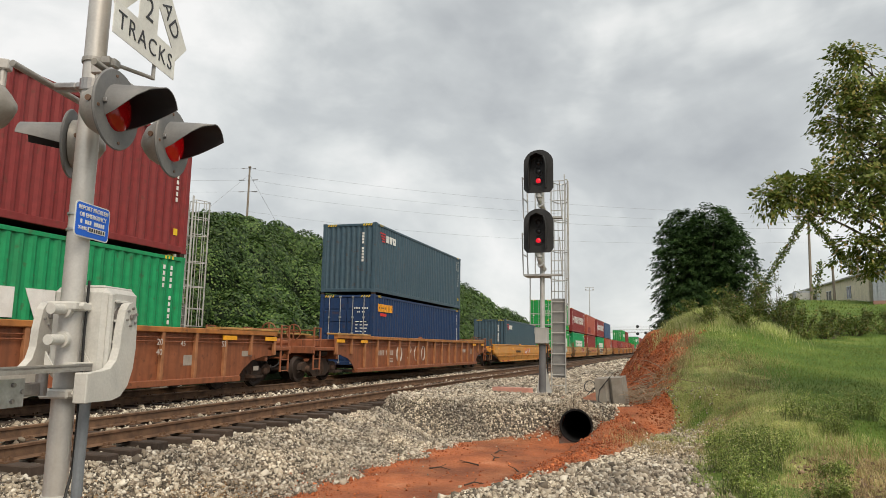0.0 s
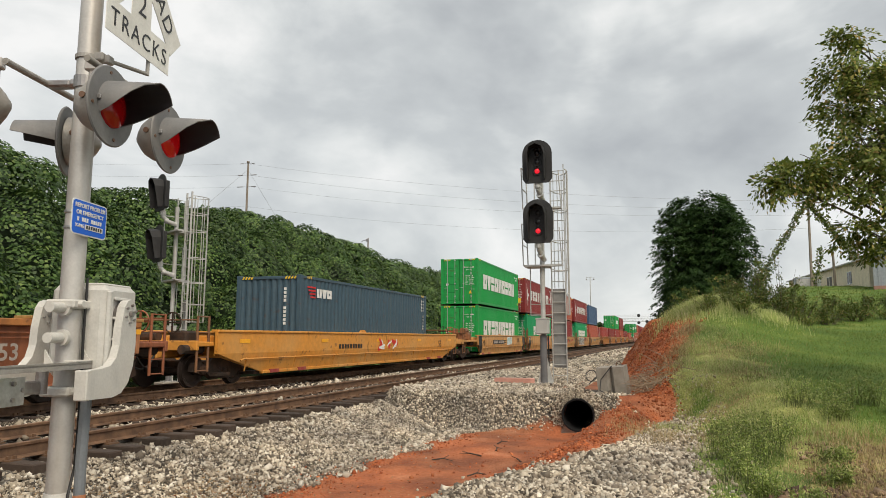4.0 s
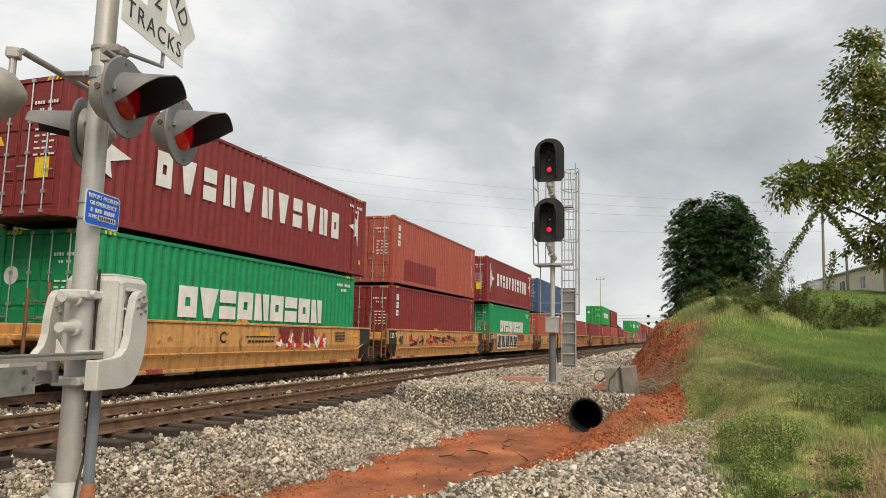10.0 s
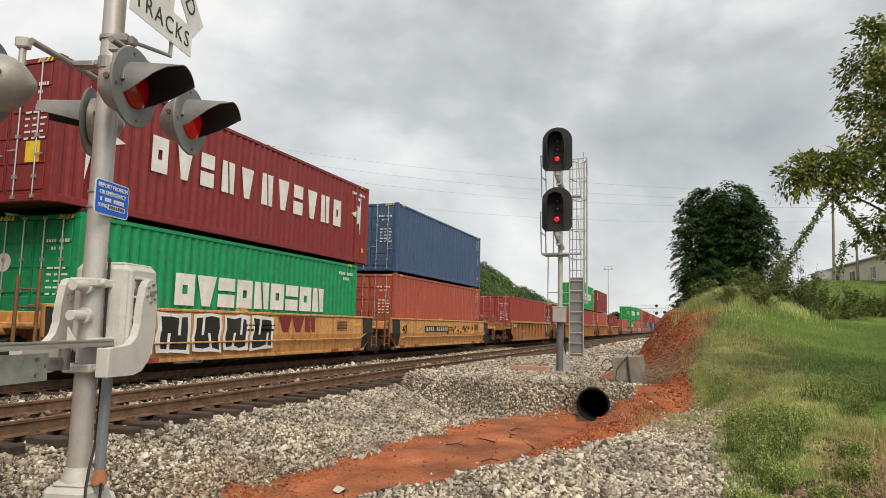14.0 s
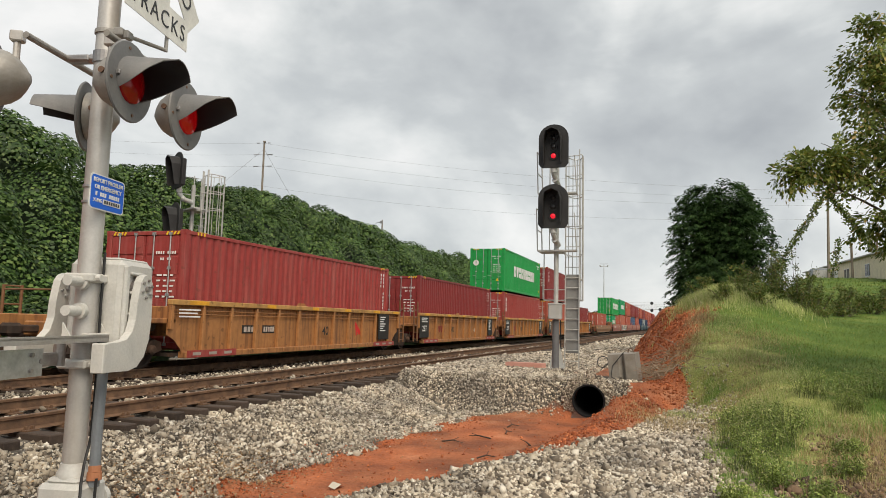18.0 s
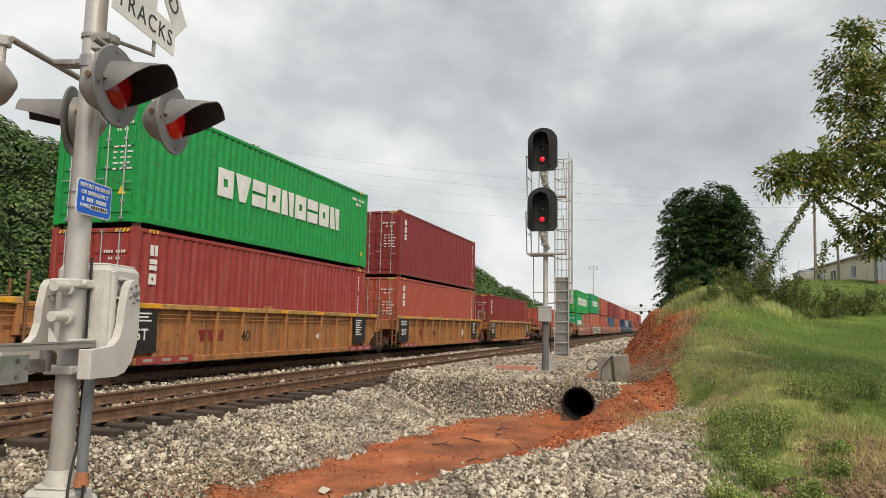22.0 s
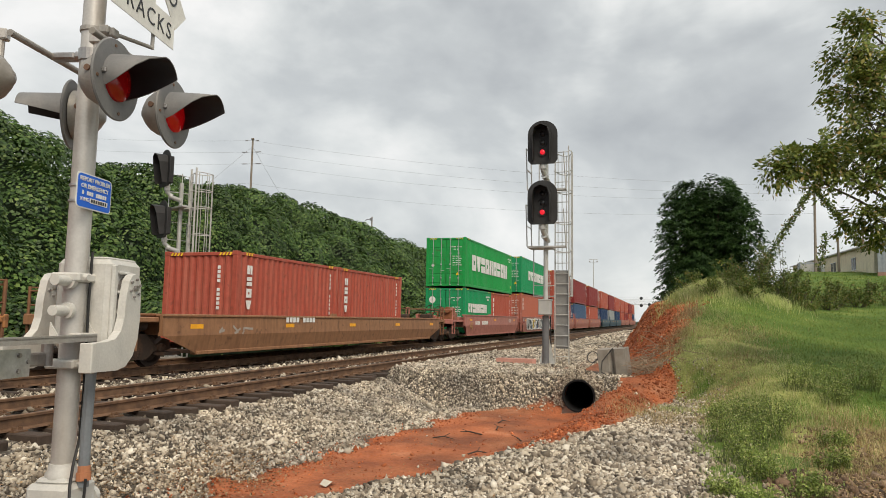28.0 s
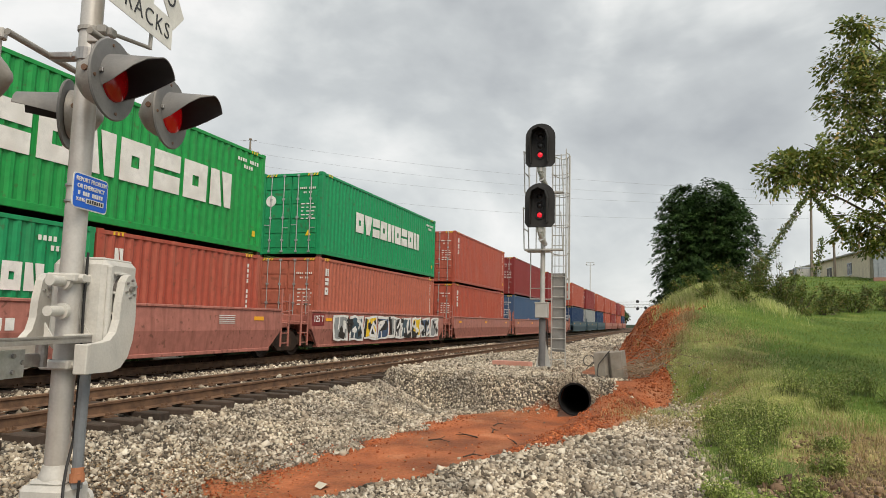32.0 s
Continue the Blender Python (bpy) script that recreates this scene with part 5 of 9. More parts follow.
def make_train():
    ev = ("green", FT40, HC, "bright green shipping container with white painted blocks", True, "wide")
    evs = ("green_light", FT40, HC, "green shipping container with small white painted blocks", True, "small_wide")
    pasha = ("maroon", FT45, HC, "long maroon container with white half-star emblems", True, "star")
    # two single brown cars
    low_box = stack(7.95, ("green_light", FT40, HC, "green shipping container in the bottom of a well", True, "plain"), ("maroon", FT40, HC, "dark red container stacked on a green one", True, "plain"))
    block_shapes(low_box, block_word(-0.3, 1.22, 4, 0.78, 0.56, 0.25, (0, 3, 1, 2)), 1.213, M["white_paint"])
    c = well_car("ribbed", "car_brown", 10.2, 7.8, "rust-brown ribbed well car with a tan top edge", "coupled", "coupled", [("53", 7.6, 1.22, 0.2, "chalk"), ("20", 5.2, 1.25, 0.2, "chalk"), ("40", 5.2, 1.02, 0.2, "chalk"), ("45", 6.0, 1.22, 0.17, "chalk")], truck_at=(-0.85, -0.85), deck_at=(1.2, 1.2))
    label_bars(c, 1.405, [(6.2, 6.6, 0.7, 0.95), (9.2, 9.45, 0.5, 0.62), (8.6, 9.1, 0.9, 1.05)], "grey_mark")
    stack(31.75, ("navy", FT40, HC, "navy blue container with orange blocks on its side", True, "sea"), ("slate_blue", FT40, HC, "slate blue container stacked on a navy one", False, "flag"))
    c = well_car("ribbed", "car_brown", 10.2, 32.15, "rust-brown ribbed well car with faded white stencils", "coupled", "coupled", [("53", 7.0, 1.0, 0.42, "grey_mark")], truck_at=(0.45, -0.85), deck_at=(1.7, 1.2))
    label_bars(c, 1.405, [(-6.36 + 0.165 * k, -6.24 + 0.165 * k, 0.86, 1.06) for k in range(10) if k != 4] + [(-5.3, -4.75, 0.7 - 0.06 * k, 0.73 - 0.06 * k) for k in range(3)] + [(5.6, 6.3, 0.95, 1.12)], "chalk")
    for k, (yy, ry, tn) in enumerate(((-4.05, 0.28, 1.9), (-2.9, 0.25, 0.6), (-1.9, 0.22, 1.2), (-0.95, 0.2, 1.5))):
        chalk_loop(c, 1.408, yy, 0.92, ry, 0.33, tn, 0.026, 50 + k)
    # yellow single car with one blue box
    stack(55.8, ("slate_blue", FT40, HC, "slate blue container alone in a yellow well car", False, "flag"))
    c = well_car("smooth", "car_amber", 10.45, 55.55, "faded yellow smooth-sided well car with scrapes", "coupled", "coupled", [("53", 7.6, 0.98, 0.45, "black_paint")], truck_at=(-0.85, -0.85), deck_at=(0.9, 0.7))
    label_bars(c, 1.515, [(-3.6 + i * 0.22, -3.45 + i * 0.22, 0.9, 1.06) for i in range(9)], "black_paint")
    graffiti(c, 1.512, -0.2, 1.9, 0.75, 1.3, ("red_mark", "white_paint"), 3, 3)
    # five joined yellow units
    for i in range(5):
        y = 77.65 + 15.76 * i
        if i == 0:
            stack(y, ev, ev)
        elif i in (1, 3):
            stack(y, evs, pasha)
        elif i == 2:
            stack(y, ("maroon", FT40, HC, "maroon container under a faded brick-red one", True, "stack"), ("brick_red", FT40, HC, "faded brick-red container stacked on a maroon one", True, "stack"))
        else:
            stack(y, ("brick_red", FT40, HC, "orange-red container under a blue one", True, "plain"), ("blue_box", FT40, HC, "worn blue container stacked on an orange-red one", True, "plain"))
        if i == 2:
            p = (FT40 - 0.28) / round((FT40 - 0.28) / 0.278)
            faded = MOVERS[-1][0]
            part("repainted_patch", corrugated(-FT40 / 2 + 0.14 + 4 * p, -FT40 / 2 + 0.14 + 19 * p, 0.2, 1.12, 1.2105), M["maroon"], faded, "darker repainted patch on the side")
        c = well_car("smooth", "car_yellow", 6.95, y, "tan-yellow articulated well car unit with black stencils", "coupled" if i == 0 else "joint", "coupled" if i == 4 else "joint",
                     [("40", -5.7, 1.0, 0.5, "black_paint")], truck_at=(1.95, 1.3), deck_at=(3.2, 2.3))
        label_bars(c, 1.512, [(4.2, 4.9, 1.28 - k * 0.05, 1.3 - k * 0.05) for k in range(7)], "black_paint")
        if i in (0, 4):
            part("number_board", bars([(-3.37, -0.16, 0.89, 1.17)], 1.514, 0.006), M["black_paint"], c, "black number board")
            label_bars(c, 1.5205, [(-3.2 + k * 0.27, -3.02 + k * 0.27, 0.94, 1.12) for k in range(11) if k != 4], "chalk")
        else:
            part("stencil", text_mesh("125 T", 0.3, M["white_paint"], "stencil"), None, c, m=pose(1.518, -6.52, 1.2, 90, 0, 90))
        if i in (1, 3):
            block_shapes(c, block_word(0.75, 0.93, 3, 0.6, 0.46, 0.09, (1, 1, 3)), 1.512, M["maroon"], 0.006)
        if i == 1:
            part("stencil", text_mesh("C", 0.4, M["black_paint"], "stencil"), None, c, m=pose(1.518, -1.9, 1.08, 90, 0, 90))
        label_bars(c, 1.516, [(-0.8 + 0.16 * k, -0.68 + 0.16 * k, 0.96, 1.02) for k in range(8)] + [(-0.9 + 0.16 * k, -0.78 + 0.16 * k, 1.1, 1.14) for k in range(9)], "black_paint")
        if i == 3:
            throw_up(c, 1.513, -5.35, 0.5, 0.42, 1.42, 5, 91)
            continue
        if i == 0:
            throw_up(c, 1.519, 0.7, 2.3, 0.8, 1.4, 3, 93, ("sky_tag",))
            continue
        graffiti(c, 1.51, (-1.4, 0.5, -4.9, -5.2, -1.0)[i], (1.2, 3.6, 4.5, 2.2, 4.2)[i], (0.7, 0.72, 0.74, 0.5, 0.72)[i], (1.25, 1.3, 1.3, 1.38, 1.3)[i],
                 (("grey_box", "blue_box"), ("red_mark", "white_paint"), ("black_paint", "red_mark"), ("white_paint", "black_paint", "grey_mark"), ("black_paint", "orange_mark"))[i], 20 + i, (4, 6, 9, 8, 6)[i])
    # five joined ribbed units with yellow top chords
    for i, y in enumerate((160.6, 176.4, 192.15, 207.9, 223.75)):
        if i == 0:
            stack(y, ("red_box", FT40, HC, "red shipping container alone in its well", True, "plain"))
        elif i in (1, 4):
            stack(y, ("maroon", FT40, HC, "dark maroon shipping container alone in its well", True, "stack" if i == 4 else "plain"))
        elif i == 2:
            stack(y, ("red_box", FT40, HC, "red container under a green one", True, "stack"), ev[:3] + ("bright green container stacked on a red one", True, "small_wide"))
        else:
            stack(y, ("brick_red", FT40, HC, "brick-red container under a maroon one", True, "stack"), ("maroon", FT40, HC, "maroon container stacked on a brick-red one", True, "stack"))
        c = well_car("ribbed", "car_tan", 6.75, y, "weathered tan ribbed well car unit with yellow chord", "coupled" if i == 0 else "joint", "coupled" if i == 4 else "joint",
                     [("40", 0.45 if i == 0 else -2.15, 0.84, 0.4, "black_paint")], truck_at=(1.0, 1.0))
        for y0, y1 in ((-6.73, -5.55), (4.65, 5.65))[i == 0:]:
            part("end_plate", bars([(y0, y1, 0.5, 1.47)], 1.5, 0.006), M["black_paint"], c, "black end plate")
        for s in (-1, 1):
            part("red_panel", bars([(s * 5.2 - 0.95, s * 5.2 + 0.95, 0.25, 0.42)], 1.512, 0.006), M["red_box"], c, "dull red sill plate")
            for k in range(3):
                part("sill_label", bars([(s * 5.2 - 0.75 + k * 0.6, s * 5.2 - 0.45 + k * 0.6, 0.3, 0.37)], 1.5185, 0.003), M["grey_mark"], c)
        if i == 0:
            part("number_board", bars([(-3.9, -3.15, 0.8, 1.02), (-2.95, -2.35, 0.8, 1.02)], 1.402, 0.006), M["black_paint"], c, "black number board")
            label_bars(c, 1.409, [(-3.82 + 0.17 * k, -3.7 + 0.17 * k, 0.84, 0.98) for k in range(4)] + [(-2.9 + 0.11 * k, -2.82 + 0.11 * k, 0.84, 0.98) for k in range(5)], "chalk")
        else:
            part("stencil", text_mesh("25T", 0.36, M["white_paint"], "stencil"), None, c, m=pose(1.51, -6.12, 0.9, 90, 0, 90))
        label_bars(c, 1.508, [(4.8, 5.3 - 0.1 * (k % 3), 1.33 - k * 0.085, 1.37 - k * 0.085) for k in range(7)] + [(-6.5, -5.75 - 0.1 * (k % 2), 1.36 - k * 0.08, 1.395 - k * 0.08) for k in range(3)], "white_paint")
        if i:
            block_shapes(c, block_word(-3.97, 0.72, 3, 0.3, 0.3, 0.05, (1, 1, 3)), 1.402, M["maroon"], 0.006)
        if i in (1, 2):
            graffiti(c, 1.405, 1.95, 2.65, 0.68, 1.13, ("white_paint",), 47, 1)
        if i in (0, 3):
            graffiti(c, 1.405, 2.6, 3.5, 0.6, 1.2, ("red_mark" if i == 0 else "white_paint",), 40 + i, 1)
    # single rusty car with two short boxes
    tri = ("brick_red", FT20, STD, "short brick-red container, one of a pair", False, "stack")
    stack(245.5, [tri, tri])
    c = well_car("smooth", "car_rust", 9.9, 246.2, "rusty tan smooth-sided well car with amber strips", "coupled", "coupled", (), 1.2)
    label_bars(c, 1.512, [(-4.6 + k * 0.2, -4.45 + k * 0.2, 1.05, 1.2) for k in range(9) if k != 4], "white_paint")
    graffiti(c, 1.512, -8.0, -6.3, 0.7, 1.0, ("grey_mark",), 61, 3)
    # five joined red units, then more of the same into the distance
    low_ev = ("green_light", FT20, STD, "short green container beside a red one", True, "small_wide")
    low_red = ("brick_red", FT20, STD, "short brick-red container beside a green one", False, "stack")
    red = ("brick_red", FT40, HC, "brick-red shipping container in a red well car", True, "stack")
    mar = ("maroon", FT40, HC, "maroon shipping container in a double stack", True, "plain")
    blu = ("navy", FT40, HC, "navy blue container at the bottom of a stack", True, "plain")
    sal = ("salmon", FT40, HC, "faded salmon-red container with a white block column", True, "stack")
    gry = ("grey_box", FT40, HC, "grey shipping container at the bottom of a stack", True, "plain")
    loads = [([low_ev, low_red], ev), (sal, evs[:3] + ("green container stacked on a salmon-red one", True, "small_wide")), (red, red), (("blue_box",) + blu[1:], mar), (red, mar),
             (blu, red), (gry, mar), (blu, red), (red, red), (mar, red), (red, mar), (blu, red)]
    for i, (lo, up) in enumerate(loads):
        y = 267.6 + 15.76 * i + (2.6 if i > 4 else 0) + (2.6 if i > 9 else 0)
        stack(y, lo, up)
        c = well_car("smooth", "car_red" if i < 5 or i > 7 else "slate_blue", 6.95, y, "dusty red articulated well car unit" if i < 5 else "well car unit far along the train",
                     "coupled" if i in (0, 5, 10) else "joint", "coupled" if i in (4, 9) else "joint", [("40", -5.7, 0.82, 0.62, "chord_tan")] if i == 0 else [])
        if i == 0:
            label_bars(c, 1.512, [(-4.85 + k * 0.245, -4.67 + k * 0.245, 0.9, 1.12) for k in range(13) if k not in (4, 5, 12)] + [(3.9, 4.6, 1.24 - k * 0.05, 1.26 - k * 0.05) for k in range(5)], "white_paint")
        if i == 1:
            throw_up(c, 1.513, -5.5, 6.1, 0.4, 1.38, 9, 92, ("grey_box", "slate_blue", "yellow_mark", "blue_box"))
            graffiti(c, 1.526, -5.4, 6.0, 0.4, 1.36, ("black_paint", "white_paint"), 77, 12)
            part("end_plate", bars([(-6.93, -6.1, 0.98, 1.38)], 1.508, 0.006), M["maroon"], c)
            part("stencil", text_mesh("125 T", 0.3, M["white_paint"], "stencil"), None, c, m=pose(1.518, -6.5, 1.2, 90, 0, 90))


make_train()


# ---- track ----
def add_mat(key, col, **kw):
    M[key] = material(key, col, **{**dict(rough=0.6, bump=0.1), **kw})


add_mat("rail_rust", (0.165, 0.093, 0.052), rough=0.7, dirt=(0.055, 0.03, 0.021), dirt_amt=0.7, dirt_scale=5.0, var=0.3)
add_mat("tie_wood", (0.05, 0.034, 0.025), rough=0.9, dirt=(0.085, 0.06, 0.045), dirt_amt=0.6, dirt_scale=9.0, bump=0.5, per_object=0.35)
add_mat("mast_alu", (0.56, 0.545, 0.52), rough=0.45, metal=0.35, dirt=(0.36, 0.27, 0.18), dirt_amt=0.4, dirt_scale=1.6, streak=True, var=0.1)
add_mat("cast_white", (0.57, 0.56, 0.525), rough=0.5, dirt=(0.4, 0.36, 0.3), dirt_amt=0.35, dirt_scale=3.0, bump=0.15)
add_mat("grey_paint", (0.17, 0.17, 0.17), rough=0.6, dirt=(0.33, 0.31, 0.28), dirt_amt=0.4, dirt_scale=5.0)
add_mat("lamp_cast", (0.36, 0.345, 0.32), rough=0.5, metal=0.25, dirt=(0.2, 0.165, 0.12), dirt_amt=0.6, dirt_scale=4.0, var=0.15, bump=0.2)
add_mat("hood_black", (0.016, 0.016, 0.017), rough=0.65, dirt=(0.06, 0.06, 0.06), dirt_amt=0.4)
add_mat("lamp_dark", (0.2, 0.008, 0.006), rough=0.18, emit=((1.0, 0.03, 0.015), 0.06))
add_mat("lamp_red", (0.26, 0.003, 0.004), rough=0.15, emit=((1.0, 0.004, 0.008), 0.12))
add_mat("lamp_dim", (0.2, 0.003, 0.004), rough=0.12, emit=((1.0, 0.004, 0.008), 0.035))
add_mat("signal_red", (0.4, 0.01, 0.02), rough=0.2, emit=((1.0, 0.02, 0.04), 0.7))
add_mat("lens_off", (0.02, 0.02, 0.022), rough=0.15)
add_mat("sign_white", (0.8, 0.79, 0.74), rough=0.35, dirt=(0.5, 0.46, 0.38), dirt_amt=0.3, dirt_scale=2.5, bump=0.02)
add_mat("sign_black", (0.025, 0.025, 0.028), rough=0.5)
add_mat("sign_blue", (0.008, 0.135, 0.72), rough=0.5, var=0.05, bump=0.0)
add_mat("steel_bare", (0.42, 0.41, 0.40), rough=0.4, metal=0.8, dirt=RUST, dirt_amt=0.5, dirt_scale=7.0)
add_mat("bolt_rust", (0.2, 0.12, 0.08), rough=0.6, metal=0.5)
add_mat("cable_black", (0.015, 0.015, 0.015), rough=0.5)
add_mat("conduit", (0.16, 0.175, 0.19), rough=0.5)
add_mat("fibre_orange", (0.42, 0.17, 0.08), rough=0.7)
add_mat("concrete", (0.29, 0.262, 0.225), rough=0.9, dirt=(0.2, 0.17, 0.13), dirt_amt=0.6, dirt_scale=4.0, bump=0.4, fine=40.0)
add_mat("clay_slab", (0.55, 0.28, 0.22), rough=0.85, dirt=(0.35, 0.14, 0.09), dirt_amt=0.5, bump=0.3)
add_mat("pipe_black", (0.016, 0.016, 0.017), rough=0.9, spec=0.1)


TIES = {}


def make_track(name, x, label):
    tr = thing(name, label, "railway track", pose(x, 0, 0), "", "structure")
    prof = [(-0.075, -0.18), (0.075, -0.18), (0.07, -0.165), (0.012, -0.15), (0.01, -0.05), (0.034, -0.036), (0.037, -0.006), (0.028, 0), (-0.028, 0), (-0.037, -0.006), (-0.034, -0.036), (-0.01, -0.05), (-0.012, -0.15), (-0.07, -0.165)]
    for sx in (-1, 1):
        part("rail", Shape().prism([(sx * 0.755 + a, -60, b) for a, b in prof], (0, 560, 0)), M["rail_rust"], tr, "rust-brown steel rail")
    tie = Shape().box(-1.3, -0.11, -0.36, 1.3, 0.11, -0.195, 0.015).mesh("tie", M["tie_wood"])
    plate = Shape().box(-0.17, -0.09, -0.2, 0.17, 0.09, -0.18).box(-0.12, -0.06, -0.185, -0.08, -0.03, -0.14).box(0.08, 0.03, -0.185, 0.12, 0.06, -0.14).box(0.08, -0.06, -0.185, 0.12, -0.03, -0.14).mesh("tie_plate", M["rail_rust"])
    rng = random.Random(5 if x > -10 else 6)
    TIES[x] = []
    near = 110 if x > -10 else 60
    y, i = 1.0, 0
    rest = Shape()
    while y < 220:
        dx, dr = rng.uniform(-0.04, 0.16), rng.uniform(-1.8, 1.8)
        TIES[x].append(y)
        if i < near:
            t = part("tie", tie, None, tr, m=pose(dx, y, rng.uniform(-0.012, 0.012), rng.uniform(-0.5, 0.5), 0, dr))
            for sx in (-1, 1):
                part("tie_plate", plate, None, t, m=pose(sx * 0.755 - dx, 0, 0.005))
        else:
            rest.box(-1.3 + dx, y - 0.11, -0.36, 1.3 + dx, y + 0.11, -0.195)
        y += 0.535 + rng.uniform(-0.03, 0.03)
        i += 1
    tagged(part("far_ties", rest, M["tie_wood"], tr), kind="stuff")
    return tr


make_track("track_near", TRACK_NEAR, "empty railway track of rusty rails on dark ties")
make_track("track_far", TRACK_FAR, "second railway track that carries the train")

# ---- crossing mast with signs, flashing lamps and gate machine: local x is the way its face looks, local y along its arms ----
MAST = pose(-3.72, 3.52, 0, 0, 0, 13)


def crossing_lamp(parent, u, v, z, facing, glow, yaw=0.0):
    """A round-backed lamp on the cross arm; facing 1 looks along +x, -1 along -x."""
    f = facing
    mm = Matrix.Translation((u, v, z)) @ Matrix.Rotation(radians(90 * f), 4, "Y")
    lamp = part("crossing_lamp", Shape().lathe([(0.0, -0.215), (0.035, -0.212), (0.05, -0.2), (0.085, -0.178), (0.13, -0.14), (0.162, -0.09), (0.178, -0.04), (0.182, -0.028), (0.182, 0.004), (0.15, 0.012)], mm, 28), M["lamp_cast"], parent, "grey cast lamp housing with a rounded back", m=pose(u, v, 0, 0, 0, yaw) @ pose(-u, -v, 0), smooth=True)
    part("background_disc", Shape().lathe([(0.0, 0.012), (0.255, 0.012), (0.262, 0.02), (0.255, 0.03), (0.0, 0.03)], mm, 40), M["grey_paint"], lamp, "round dark grey background disc", smooth=True)
    for k in range(4):
        a = radians(90 * k + 10)
        c = Vector((u, v + 0.215 * math.cos(a), z + 0.215 * math.sin(a)))
        part("disc_screw", Shape().cyl(c + Vector((f * 0.028, 0, 0)), c + Vector((f * 0.036, 0, 0)), 0.011, n=8), M["bolt_rust"], lamp)
    part("hood_latch", Shape().box(u + f * 0.03, v - 0.172, z - 0.005, u + f * 0.055, v - 0.148, z + 0.025, 0.004), M["steel_bare"], lamp)
    part("lens", Shape().lathe([(0.142, 0.03), (0.138, 0.045), (0.1, 0.062), (0.055, 0.074), (0.0, 0.078)], mm, 28), M[glow], lamp, "red glass lens", smooth=True)
    # long hood, open below, drooping forward
    pts, faces, n = [], [], 18
    for j in range(6):
        d = 0.03 + j * 0.067
        for inner in (0, 1):
            r = (0.158 - 0.002 * j) - inner * 0.006
            for i in range(n + 1):
                a0, a1 = (-44 + 13 * j, 212 - 10 * j - 2.3 * j * j) if f > 0 else (-10 + 5 * j, 196 - 6 * j)
                a = radians(a0 + (a1 - a0) * i / n)
                pts.append(Vector((u + f * d, v + r * math.cos(a), z + r * math.sin(a) + 0.004 - 0.003 * j)))
    k = 2 * (n + 1)
    for j in range(5):
        for inner in (0, 1):
            o = inner * (n + 1)
            for i in range(n):
                faces.append((j * k + o + i, j * k + o + i + 1, (j + 1) * k + o + i + 1, (j + 1) * k + o + i))
        faces.append((j * k, j * k + n + 1, (j + 1) * k + n + 1, (j + 1) * k))
        faces.append((j * k + n, j * k + k - 1, (j + 1) * k + k - 1, (j + 1) * k + n))
    for i in range(n):
        faces.append((5 * k + i, 5 * k + i + 1, 5 * k + n + 2 + i, 5 * k + n + 1 + i))
    hood = Shape().add(pts, faces)
    hd = part("hood", hood, M["grey_paint"], lamp, "long dark grey hood", smooth=True)
    lining, lf = [], []
    for j in range(6):
        for i in range(n + 1):
            q = Vector(pts[j * k + n + 1 + i])
            c = Vector((q.x, v, z + 0.004 - 0.003 * j))
            lining.append(c + (q - c) * 0.985)
    for j in range(5):
        lf += [(j * (n + 1) + i, j * (n + 1) + i + 1, (j + 1) * (n + 1) + i + 1, (j + 1) * (n + 1) + i) for i in range(n)]
    part("hood_lining", Shape().add(lining, lf), M["hood_black"], hd, "black inside of the hood", smooth=True)
    clamp = Shape().cyl((u - f * 0.12, v, z + 0.1), (u - f * 0.12, v, z + 0.3), 0.022).box(u - f * 0.16, v - 0.035, z + 0.24, u - f * 0.08, v + 0.035, z + 0.31, 0.008)
    part("lamp_bracket", clamp, M["mast_alu"], lamp)
    part("terminal_knob", Shape().cyl((u - f * 0.06, v - 0.17, z + 0.02), (u - f * 0.06, v - 0.185, z + 0.02), 0.02), M["bolt_rust"], lamp)
    return lamp


